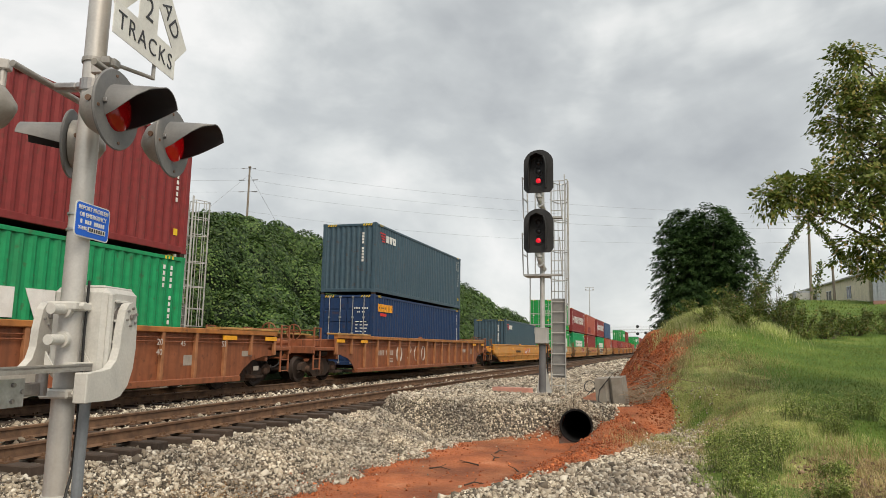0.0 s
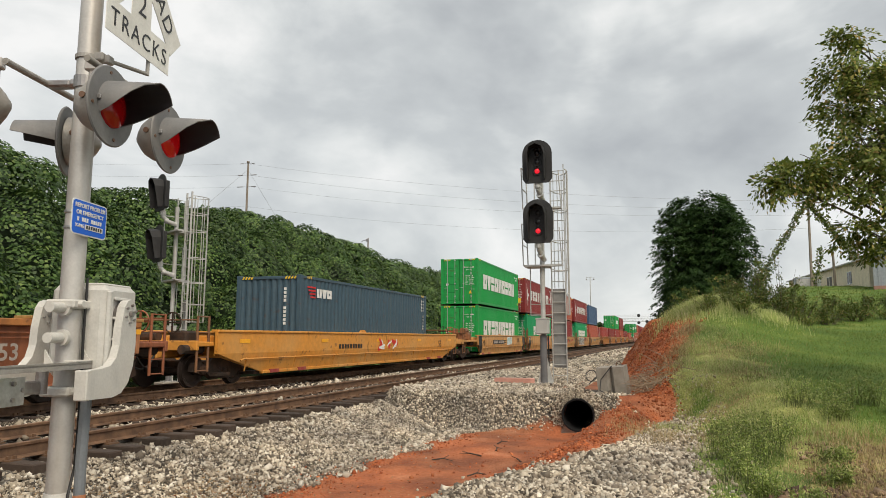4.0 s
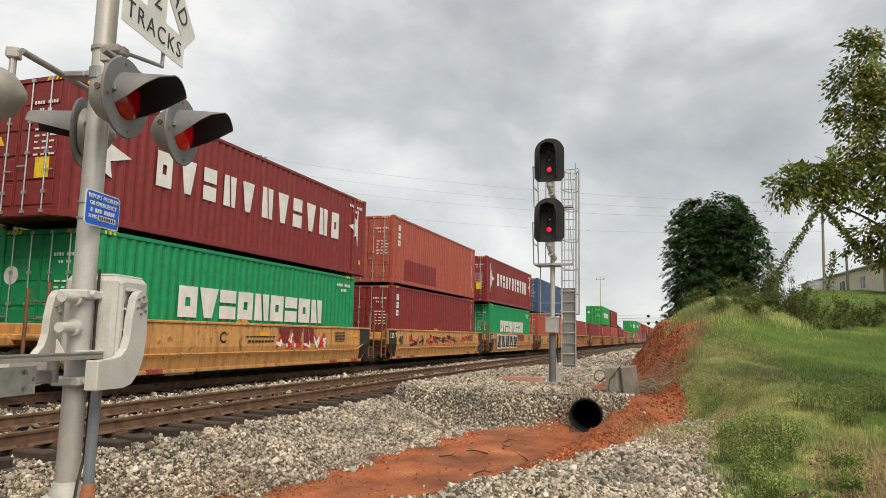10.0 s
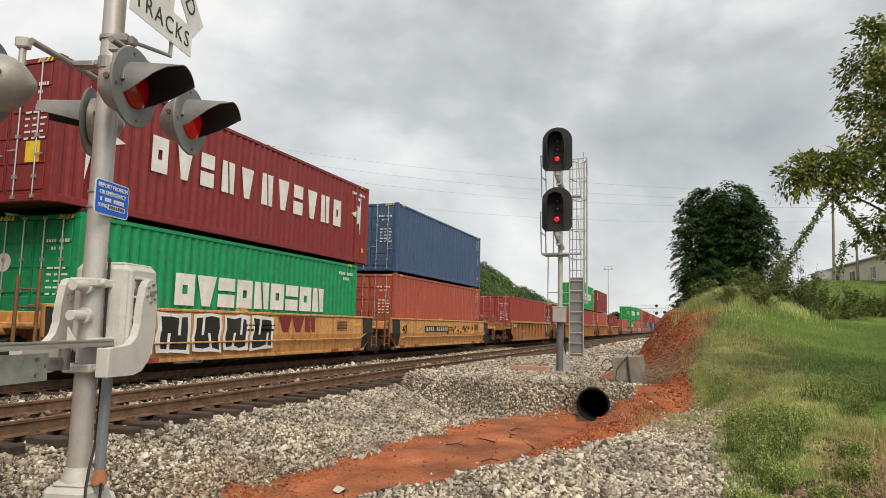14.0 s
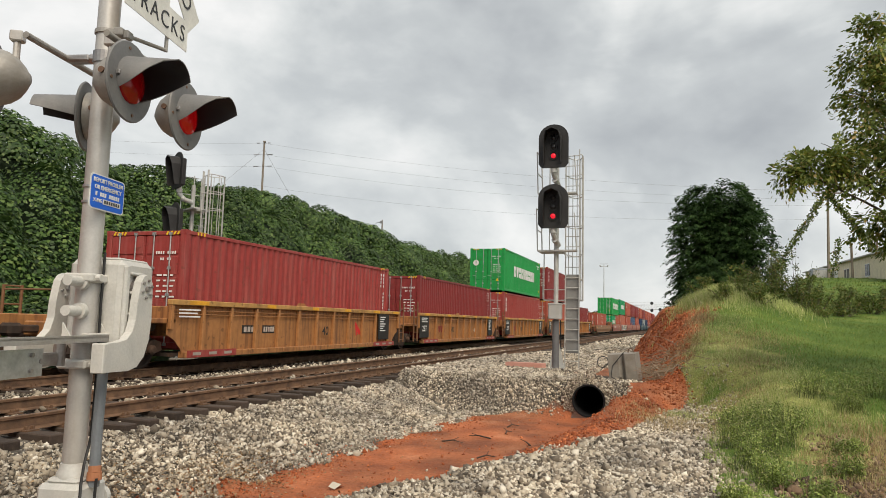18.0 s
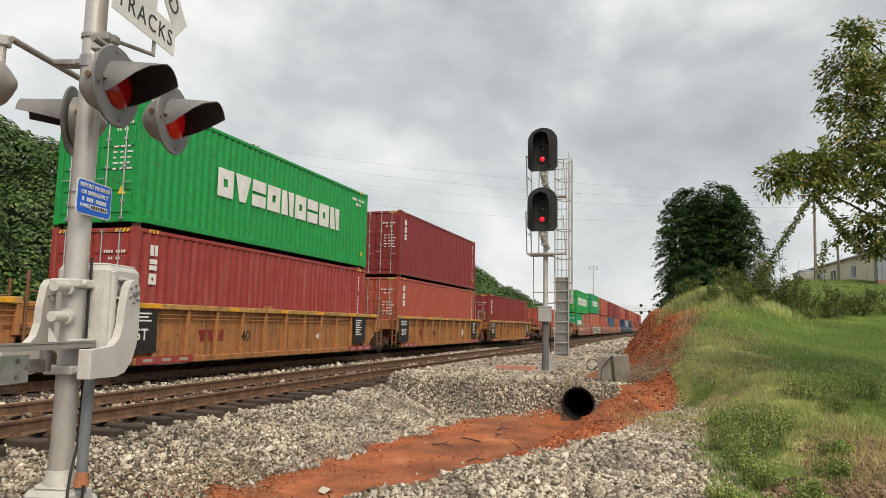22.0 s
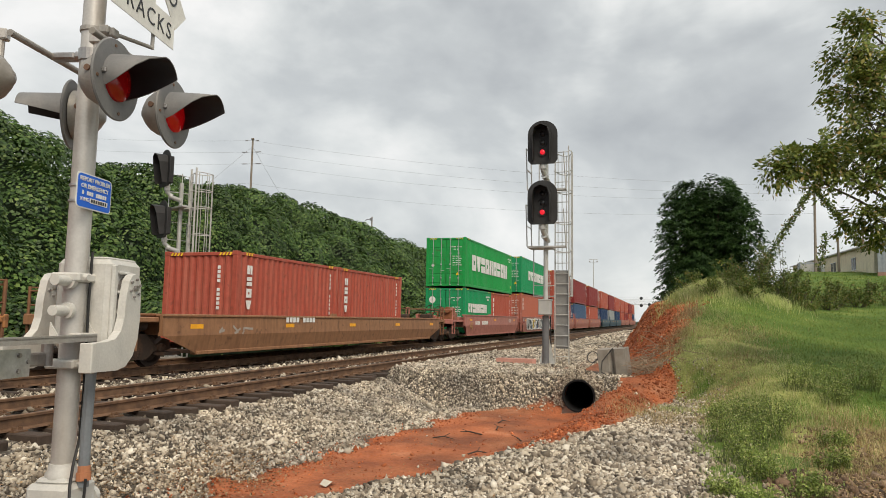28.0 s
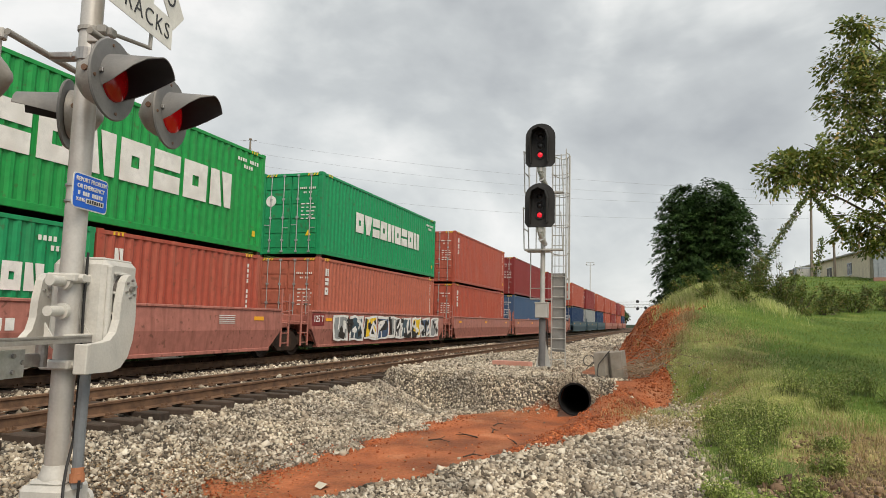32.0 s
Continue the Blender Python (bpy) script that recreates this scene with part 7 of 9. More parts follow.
def make_ditch():
    pipe = thing("culvert_pipe", "black corrugated plastic drain pipe under the gravel berm", "pipe", pose(PIPE_X, PIPE_Y, PIPE_Z))
    ring = []
    for k in range(60):
        r = 0.345 if k % 2 else 0.362
        ring += [(r, k * 0.05), (r, k * 0.05 + 0.03)]
    mm = Matrix.Rotation(radians(-90), 4, "X")
    part("pipe_wall", Shape().lathe([(0.328, 3.0), (0.328, 0.0), (0.34, -0.004)] + ring, mm, 40), M["pipe_black"], pipe, smooth=True)
    # added black disc, stands in for the darkness deeper inside the pipe
    part("pipe_end", Shape().lathe([(0.33, 2.98), (0.0, 2.98)], mm, 24), M["dark_gap"], pipe)
    add_mat("packed_grit", (0.25, 0.22, 0.185), rough=0.95, var=0.4, scale=30.0, dirt=(0.3, 0.12, 0.06), dirt_amt=0.7, dirt_scale=2.5, bump=0.9, fine=40.0)
    collar, n = Shape(), 24
    ring_pts = []
    for k in range(n + 1):
        a = radians(360 * k / n)
        far = 0.58 if math.sin(a) < -0.3 else 0.5 if math.sin(a) < 0.1 else 0.5 - 0.1 * min(1, (math.sin(a) - 0.1) * 2)
        ring_pts += [(0.352 * math.cos(a), 0.1, 0.352 * math.sin(a)), (far * math.cos(a), 0.16, far * math.sin(a))]
    collar.add(ring_pts, [(2 * k, 2 * k + 1, 2 * k + 3, 2 * k + 2) for k in range(n)])
    part("earth_collar", collar, M["packed_grit"], pipe, "grit and red clay packed round the pipe")
    z = -0.06
    blk = thing("concrete_block", "weathered concrete block with a keyed groove beside the drain", "concrete block", pose(-1.32, 17.35, z, 3, -5, -6))
    out = [(-0.33, -0.28), (-0.08, -0.28), (0.0, -0.14), (0.08, -0.28), (0.34, -0.28), (0.34, 0.34), (-0.33, 0.34)]
    low = [(a * 1.0, b, 0.0) for a, b in out]
    top = [(a * 0.97 + 0.0, b * 0.98, 0.66) for a, b in out]
    n = len(out)
    part("block_body", Shape().add(low + top, [tuple(range(n))[::-1], tuple(range(n, 2 * n))] + [(i, (i + 1) % n, n + (i + 1) % n, n + i) for i in range(n)]), M["concrete"], blk)
    part("lifting_loop", Shape().tube([(0.1, 0.1, 0.64), (0.12, 0.1, 0.74), (0.2, 0.1, 0.77), (0.25, 0.1, 0.66)], 0.014, 6), M["bolt_rust"], blk)
    slab = thing("clay_slab", "broken pink clay slab lying on the gravel", "slab", pose(-4.25, 20.0, ground_z(-4.25, 20.0) - 0.02, 0, 0, -4))
    part("slab_body", Shape().prism([(-0.68, -0.16, 0), (0.42, -0.2, 0), (0.5, -0.05, 0), (0.46, 0.15, 0), (-0.6, 0.17, 0)], (0, 0, 0.17)), M["clay_slab"], slab)
    cable = thing("loose_cable", "black cable coiled loosely beside the concrete block", "cable", pose(0, 0, 0))
    for cx, cy, r in ((-1.9, 17.7, 0.11), (-1.6, 18.2, 0.09)):
        pts = [(cx + r * 1.2 * math.cos(a), cy + 0.1 * math.sin(a), 0.35 + r * math.sin(a) * 1.2) for a in [radians(20 * i) for i in range(19)]]
        part("cable_loop", Shape().tube(pts, 0.012, 6), M["cable_black"], cable)
    part("cable_run", Shape().tube([(-1.95, 17.7, 0.15), (-1.8, 17.5, 0.3), (-1.5, 17.3, 0.45), (-1.35, 17.05, 0.62), (-1.6, 17.0, 0.3), (-1.62, 16.9, 0.05), (-1.4, 16.8, -0.06)], 0.012, 6), M["cable_black"], cable)
    add_mat("dead_wood", (0.23, 0.17, 0.115), rough=0.85, per_object=0.3)
    add_mat("litter_white", (0.5, 0.46, 0.38), rough=0.7)
    rng = random.Random(9)
    # brush pile below the cut bank
    pile = Shape()
    for k in range(230):
        x, y = rng.gauss(-0.55, 0.3), rng.uniform(17.0, 21.5)
        z = ground_z(x, y) + rng.uniform(0.02, 0.2)
        a, b, ln = rng.uniform(0, 6.28), rng.uniform(-0.35, 0.3), rng.uniform(0.25, 0.95)
        d = Vector((math.cos(a) * math.cos(b), math.sin(a) * math.cos(b), math.sin(b))) * ln
        mid = Vector((x, y, z)) + d * 0.5 + Vector((0, 0, rng.uniform(-0.05, 0.1)))
        pile.cyl((x, y, z), mid, 0.012, 0.009, n=4).cyl(mid, Vector((x, y, z)) + d, 0.009, 0.004, n=4)
    thing("brush_pile", "pile of dead roots and sticks below the clay bank", "brush", None, "", "stuff", pile.mesh("brush_pile", M["dead_wood"]))
    for k, (x, y, ln) in enumerate(((-2.9, 10.6, 0.35), (-3.6, 12.6, 0.5), (-3.2, 13.2, 0.3), (-3.9, 11.9, 0.4), (-3.3, 14.0, 0.35), (-2.6, 12.2, 0.3))):
        st = thing("fallen_stick", "dead stick lying in the red mud", "stick", pose(x, y, ground_z(x, y) + 0.015, 0, 0, rng.uniform(0, 180)))
        part("stick_shaft", Shape().cyl((-ln / 2, 0, 0), (0, 0.03, 0.03), 0.013, n=6).cyl((0, 0.03, 0.03), (ln / 2, -0.02, 0.0), 0.011, 0.005, n=6).cyl((0, 0.03, 0.03), (ln * 0.2, 0.12, 0.07), 0.006, n=5), M["tie_wood"], st)
    for x, y, s, lb in ((-4.15, 8.0, 0.12, "crumpled pale wrapper in the ditch"), (-3.9, 6.4, 0.11, "flat white litter on the gravel"), (-4.9, 9.9, 0.07, "small pale scrap on the ditch edge")):
        t = thing("litter", lb, "litter", pose(x, y, ground_z(x, y) + 0.02, 0, 0, rng.uniform(0, 90)))
        part("scrap", Shape().add([(-s, -s * 0.5, 0), (0, -s * 0.6, s * 0.35), (s, -s * 0.3, 0), (s * 0.9, s * 0.5, 0.01), (0, s * 0.5, s * 0.5), (-s * 0.9, s * 0.4, 0.02)], [(0, 1, 4, 5), (1, 2, 3, 4)]), M["litter_white"], t)


make_ditch()


# ---- beyond: buildings, poles, wires, signal bridge, light tower ----
add_mat("siding_beige", (0.72, 0.64, 0.48), rough=0.7, dirt=(0.3, 0.26, 0.2), dirt_amt=0.4, streak=True)
add_mat("siding_grey", (0.3, 0.33, 0.37), rough=0.6, dirt=(0.2, 0.2, 0.2), dirt_amt=0.4, streak=True)
add_mat("roof_grey", (0.42, 0.42, 0.41), rough=0.6)
add_mat("trim_white", (0.75, 0.75, 0.72), rough=0.6)
add_mat("window_glass", (0.03, 0.035, 0.04), rough=0.08)
add_mat("pole_wood", (0.25, 0.21, 0.17), rough=0.9, dirt=(0.1, 0.08, 0.06), dirt_amt=0.5, streak=True)
add_mat("wire_dark", (0.24, 0.24, 0.245), rough=0.5)
add_mat("brick_base", (0.33, 0.19, 0.15), rough=0.9)


def make_buildings():
    h = thing("low_building", "long low beige metal building on the grassy rise", "building", pose(15.4, 62.7, 5.0, 0, 0, 5.3))
    part("wall", Shape().box(0, 0, -0.6, 9, 24, 2.75, 0.02), M["siding_beige"], h, "beige siding")
    part("roof", Shape().prism([(-0.25, -0.25, 2.75), (9.25, -0.25, 2.75), (4.5, -0.25, 3.5)], (0, 24.5, 0)), M["roof_grey"], h)
    part("eave_trim", Shape().box(-0.27, -0.25, 2.68, -0.2, 24.25, 2.8), M["roof_grey"], h)
    for y, w, z0, z1, nm in ((12.5, 1.0, 0.1, 2.1, "door"), (9.2, 1.3, 0.9, 2.0, "window"), (15.5, 0.8, 1.0, 2.0, "window"), (4.0, 1.0, 1.0, 2.0, "window")):
        d = part(nm, Shape().box(-0.03, y, z0, 0.02, y + w, z1), M["trim_white"] if nm == "door" else M["window_glass"], h)
        if nm == "window":
            part("window_frame", Shape().box(-0.05, y - 0.06, z0 - 0.06, -0.02, y + w + 0.06, z0).box(-0.05, y - 0.06, z1, -0.02, y + w + 0.06, z1 + 0.06).box(-0.05, y + w / 2 - 0.03, z0, -0.025, y + w / 2 + 0.03, z1), M["trim_white"], d)
    part("step_block", Shape().box(-1.0, 12.3, -0.6, -0.05, 13.7, 0.1, 0.02), M["concrete"], h)
    part("base_course", Shape().box(-0.02, -0.02, -0.6, 0.0, 24, 0.25), M["brick_base"], h)
    ac = thing("heating_unit", "grey cabinet against the beige wall", "cabinet", pose(13.0, 77.0, 6.3))
    part("cabinet_body", Shape().box(-0.8, -0.8, -0.4, 0.8, 0.8, 1.1, 0.05), M["siding_grey"], ac)
    part("grille", Shape().box(-0.7, -0.84, 0.1, 0.7, -0.8, 0.9), M["roof_grey"], ac)
    g = thing("grey_shed", "grey gabled metal shed with a masonry base", "building", pose(14.25, 57.0, 4.55, 0, 0, -14))
    part("wall", Shape().prism([(0, 0, -0.5), (10, 0, -0.5), (10, 0, 2.9), (5, 0, 5.0), (0, 0, 2.9)], (0, 12, 0)), M["siding_grey"], g, "blue-grey ribbed siding")
    part("roof", Shape().prism([(-0.3, -0.2, 2.8), (5, -0.2, 5.05), (10.3, -0.2, 2.8), (10.3, -0.2, 2.9), (5, -0.2, 5.17), (-0.3, -0.2, 2.9)], (0, 12.4, 0)), M["roof_grey"], g)
    part("base_course", Shape().box(-0.05, -0.05, -0.5, 10.05, 0.0, 0.55).box(-0.05, -0.05, -0.5, 0.0, 12, 0.55), M["brick_base"], g)
    for k in range(16):
        part("siding_rib", Shape().box(0.3 + k * 0.6, -0.03, 0.56, 0.36 + k * 0.6, 0.0, 2.85), M["siding_grey"], g)


def utility_pole(x, y, z0, z1, label, arms=1, lean=0.0, reach=1.1):
    p = thing("utility_pole", label, "utility pole", pose(x, y, z0, 0, lean, 0))
    h = z1 - z0
    part("pole_shaft", Shape().cyl((0, 0, -0.5), (0, 0, h), 0.125, 0.09, n=12), M["pole_wood"], p, smooth=True)
    for k in range(arms):
        zz = h - 0.35 - k * 0.9
        a = part("crossarm", Shape().box(-reach, -0.14, zz - 0.06, reach, -0.04, zz + 0.06), M["pole_wood"], p)
        for xx in (-0.9 * reach, -0.45 * reach, 0.45 * reach, 0.9 * reach):
            part("insulator", Shape().cyl((xx, -0.09, zz + 0.06), (xx, -0.09, zz + 0.2), 0.045, n=8), M["zinc"], a)
    return p


def wire(a, b, sag, r=0.018, n=14, label="thin overhead wire between poles"):
    a, b = Vector(a), Vector(b)
    pts = [a.lerp(b, i / n) - Vector((0, 0, sag * 4 * (i / n) * (1 - i / n))) for i in range(n + 1)]
    thing("overhead_wire", label, "wire", None, "overhead wires", "", Shape().tube(pts, r, 5).mesh("overhead_wire", M["wire_dark"]))


def make_far():
    make_buildings()
    p = utility_pole(-40, 58.4, 9.5, 19.0, "wooden utility pole on the vine-covered ridge", 0)
    part("pole_cap", Shape().cyl((0, 0, 9.4), (0, 0, 9.53), 0.15, n=12), M["pole_wood"], p)
    for zz in (9.3, 8.1, 6.9):
        for sx in (-1, 1):
            part("strain_insulator", Shape().tube([(0, -0.1, zz), (sx * 0.45, -0.1 + sx * 0.07, zz)], 0.014, 5).tube([(sx * 0.45, -0.1 + sx * 0.07, zz), (sx * (1.0 if zz < 9 else 0.7), -0.1 + sx * 0.14, zz)], 0.045, 6), M["wire_dark"], p, "dark strain insulator in line with its wire")
    p = utility_pole(-40, 87.9, 9.5, 15.3, "small wooden utility pole on the ridge", 0)
    part("arm", Shape().tube([(0, 0, 5.35), (-0.75, 0, 5.5), (-1.0, 0, 5.3)], 0.05, 6), M["wire_dark"], p, "short bent arm")
    part("junction_box", Shape().box(-0.28, -0.2, 5.3, 0.1, 0.1, 5.65, 0.03), M["wire_dark"], p)
    utility_pole(11.9, 66.5, 5.3, 13.5, "leaning wooden utility pole with vines on its guys", 1, 1.0)
    utility_pole(16.0, 68.2, 5.5, 10.9, "short wooden utility pole beside the beige building", 0)
    utility_pole(13.9, 67.5, 5.5, 8.9, "thin wooden service pole by the beige building", 0)
    for k, (dx, dz, ez) in enumerate(((-0.12, 18.8, 13.3), (0.12, 17.6, 12.6), (0.12, 16.4, 12.1), (-0.12, 14.4, 10.9))):
        wire((-40 + dx, 58.3, dz), (11.9 + dx * 0.8, 66.4, ez), 0.9 + 0.1 * k, 0.007)
        wire((-40 + dx, 58.3, dz), (-75, 44 + dx, dz + 1), 0.8, 0.007)
    wire((-40, 58.4, 18.2), (-44, 52, 10.5), 0.0, 0.012, 2, "slanting guy wire of the ridge pole")
    wire((-40, 58.4, 18.2), (-38.5, 66, 10.5), 0.0, 0.012, 2, "slanting guy wire of the ridge pole")
    t = thing("light_tower", "slim pole with floodlights far along the track", "light pole", pose(-16.1, 152.5, -0.4))
    part("tower_pole", Shape().cyl((0, 0, 0), (0, 0, 15.0), 0.13, 0.07, n=10), M["signal_grey"], t)
    part("lamp_bar", Shape().box(-0.9, -0.05, 14.35, 0.9, 0.05, 14.43).box(-0.9, -0.05, 14.95, 0.9, 0.05, 15.02), M["signal_grey"], t)
    for xx in (-0.8, 0.8):
        part("floodlight", Shape().box(xx - 0.14, -0.2, 14.43, xx + 0.14, 0.1, 14.7, 0.03), M["signal_grey"], t)
    b = thing("signal_bridge", "signal bridge across the tracks in the distance", "signal bridge", pose(0, 229, -0.3))
    for xx in (-19.5, -2.4):
        part("bridge_leg", Shape().tube([(xx - 0.5, 0, 0), (xx - 0.5, 0, 8.4)], 0.12, 6).tube([(xx + 0.5, 0, 0), (xx + 0.5, 0, 8.4)], 0.12, 6), M["signal_grey"], b)
    tr = Shape().box(-20, -0.1, 6.9, -2, 0.1, 7.05).box(-20, -0.1, 8.0, -2, 0.1, 8.12)
    for k in range(18):
        tr.tube([(-20 + k, 0, 7.0), (-19.5 + k, 0, 8.05), (-19 + k, 0, 7.0)], 0.05, 4)
    part("truss", tr, M["signal_grey"], b)
    part("walkway_railing", Shape().box(-20, -0.05, 9.0, -2, 0.05, 9.06).box(-20, -0.05, 8.5, -2, 0.05, 8.55), M["signal_grey"], b)
    for xx, zz in ((-9.2, 8.9), (-9.2, 6.6), (-6.7, 6.9), (-4.2, 9.0)):
        hd = part("signal_head", Shape().cyl((xx, -0.4, zz), (xx, -0.3, zz), 0.5, n=20), M["hood_black"], b)
        part("lens", Shape().cyl((xx, -0.45, zz - 0.25), (xx, -0.42, zz - 0.25), 0.12, n=10), M["lens_off"], hd)


make_far()


# ---- plants and loose stone ----
def island_material(name, stops, rough=0.6, translucent=0.0, coarse=None, bump=0.0):
    """Colour varied piece by piece, with broad patches over the place."""
    mt = bpy.data.materials.new(name)
    mt.use_nodes = True
    n, l = mt.node_tree.nodes, mt.node_tree.links
    b = n["Principled BSDF"]
    b.inputs["Roughness"].default_value = rough
    b.inputs["Specular IOR Level"].default_value = 0.3
    geo = n.new("ShaderNodeNewGeometry")
    r = n.new("ShaderNodeValToRGB")
    e = r.color_ramp.elements
    while len(e) < len(stops):
        e.new(0.5)
    for k, (p, c) in zip(e, stops):
        k.position, k.color = p, (*c, 1)
    l.new(geo.outputs["Random Per Island"], r.inputs["Fac"])
    col = r.outputs["Color"]
    t = n.new("ShaderNodeTexNoise")
    t.inputs["Scale"].default_value, t.inputs["Detail"].default_value = coarse or 0.6, 5.0
    l.new(geo.outputs["Position"], t.inputs["Vector"])
    rr = n.new("ShaderNodeValToRGB")
    rr.color_ramp.elements[0].position, rr.color_ramp.elements[0].color = 0.32, (0.62, 0.62, 0.62, 1)
    rr.color_ramp.elements[1].position, rr.color_ramp.elements[1].color = 0.68, (1.3, 1.27, 1.2, 1)
    l.new(t.outputs["Fac"], rr.inputs["Fac"])
    m = n.new("ShaderNodeMixRGB")
    m.blend_type = "MULTIPLY"
    m.inputs["Fac"].default_value = 1.0
    l.new(col, m.inputs["Color1"])
    l.new(rr.outputs["Color"], m.inputs["Color2"])
    l.new(m.outputs["Color"], b.inputs["Base Color"])
    if bump:
        t2 = n.new("ShaderNodeTexNoise")
        t2.inputs["Scale"].default_value = 60.0
        l.new(geo.outputs["Position"], t2.inputs["Vector"])
        bp = n.new("ShaderNodeBump")
        bp.inputs["Strength"].default_value, bp.inputs["Distance"].default_value = bump, 0.01
        l.new(t2.outputs["Fac"], bp.inputs["Height"])
        l.new(bp.outputs["Normal"], b.inputs["Normal"])
    if translucent:
        tr = n.new("ShaderNodeBsdfTranslucent")
        l.new(m.outputs["Color"], tr.inputs["Color"])
        mx = n.new("ShaderNodeMixShader")
        mx.inputs["Fac"].default_value = translucent
        l.new(b.outputs["BSDF"], mx.inputs[1])
        l.new(tr.outputs["BSDF"], mx.inputs[2])
        l.new(mx.outputs["Shader"], n["Material Output"].inputs["Surface"])
    return mt


RNG = np.random.default_rng(11)


def unit(v):
    return v / np.maximum(np.linalg.norm(v, axis=-1, keepdims=True), 1e-9)


def leaf_arrays(pos, nrm, size, aspect=0.62, jitter=0.7, droop=0.0, fold=0.18):
    """Folded pointed leaves: four corners each."""
    n = len(pos)
    nrm = unit(nrm + RNG.normal(0, jitter, (n, 3)))
    t = unit(np.cross(nrm, RNG.normal(0, 1, (n, 3))))
    if droop:
        t = unit(t + np.array([0, 0, -droop]))
        nrm = unit(nrm - t * (nrm * t).sum(1, keepdims=True))
    s = np.cross(nrm, t)
    size = np.broadcast_to(np.asarray(size, float), (n,))[:, None]
    base = pos
    tip = pos + t * size
    mid = pos + t * size * 0.45 + nrm * size * fold
    left, right = mid - s * size * aspect / 2 - nrm * size * fold, mid + s * size * aspect / 2 - nrm * size * fold
    v = np.stack([base, left, tip, right], 1).reshape(-1, 3)
    f = np.arange(4 * n).reshape(n, 4)
    return v, f


def blades(pos, length, width, lean=0.35, wind=(0.0, 0.0)):
    """Curved grass blades: five corners each as a bent strip."""
    n = len(pos)
    a = RNG.uniform(0, 2 * np.pi, n)
    side = np.stack([np.cos(a), np.sin(a), 0 * a], 1)
    out = np.stack([-np.sin(a), np.cos(a), 0 * a], 1) * RNG.uniform(0.1, 1, (n, 1)) * lean + np.array([wind[0], wind[1], 0])
    L, W = length[:, None], width[:, None]
    mid = pos + np.array([0, 0, 0.55]) * L + out * L * 0.3
    tip = pos + np.array([0, 0, 0.92]) * L + out * L * 0.95
    v = np.stack([pos - side * W, pos + side * W, mid + side * W * 0.7, mid - side * W * 0.7, tip], 1).reshape(-1, 3)
    i = np.arange(n)[:, None] * 5
    f = np.concatenate([i + [[0, 1, 2]], i + [[0, 2, 3]], i + [[3, 2, 4]]])
    return v, f


def scatter(n, x0, x1, y0, y1):
    return RNG.uniform(x0, x1, n), RNG.uniform(y0, y1, n)


def stones(x, y, z, size):
    """Angular stones: squashed, twisted eight-corner lumps."""
    n = len(x)
    cube = np.array([(a, b, c) for c in (-1, 1) for b in (-1, 1) for a in (-1, 1)], float) * 0.62
    v = cube[None] * RNG.uniform(0.55, 1.25, (n, 8, 1)) + RNG.normal(0, 0.16, (n, 8, 3))
    v = v * RNG.uniform(0.6, 1.25, (n, 1, 3)) * size[:, None, None] * np.array([1, 1, 0.8])
    q = unit(RNG.normal(0, 1, (n, 4)))
    w, a, b, c = q.T
    R = np.stack([1 - 2 * (b * b + c * c), 2 * (a * b - w * c), 2 * (a * c + w * b), 2 * (a * b + w * c), 1 - 2 * (a * a + c * c), 2 * (b * c - w * a), 2 * (a * c - w * b), 2 * (b * c + w * a), 1 - 2 * (a * a + b * b)], -1).reshape(n, 3, 3)
    v = np.einsum("nij,nkj->nki", R, v) + np.stack([x, y, z], -1)[:, None]
    q = np.array([(0, 2, 3, 1), (4, 5, 7, 6), (0, 1, 5, 4), (2, 6, 7, 3), (0, 4, 6, 2), (1, 3, 7, 5)])
    f = (np.arange(n)[:, None, None] * 8 + q[None]).reshape(-1, 4)
    return v.reshape(-1, 3), f


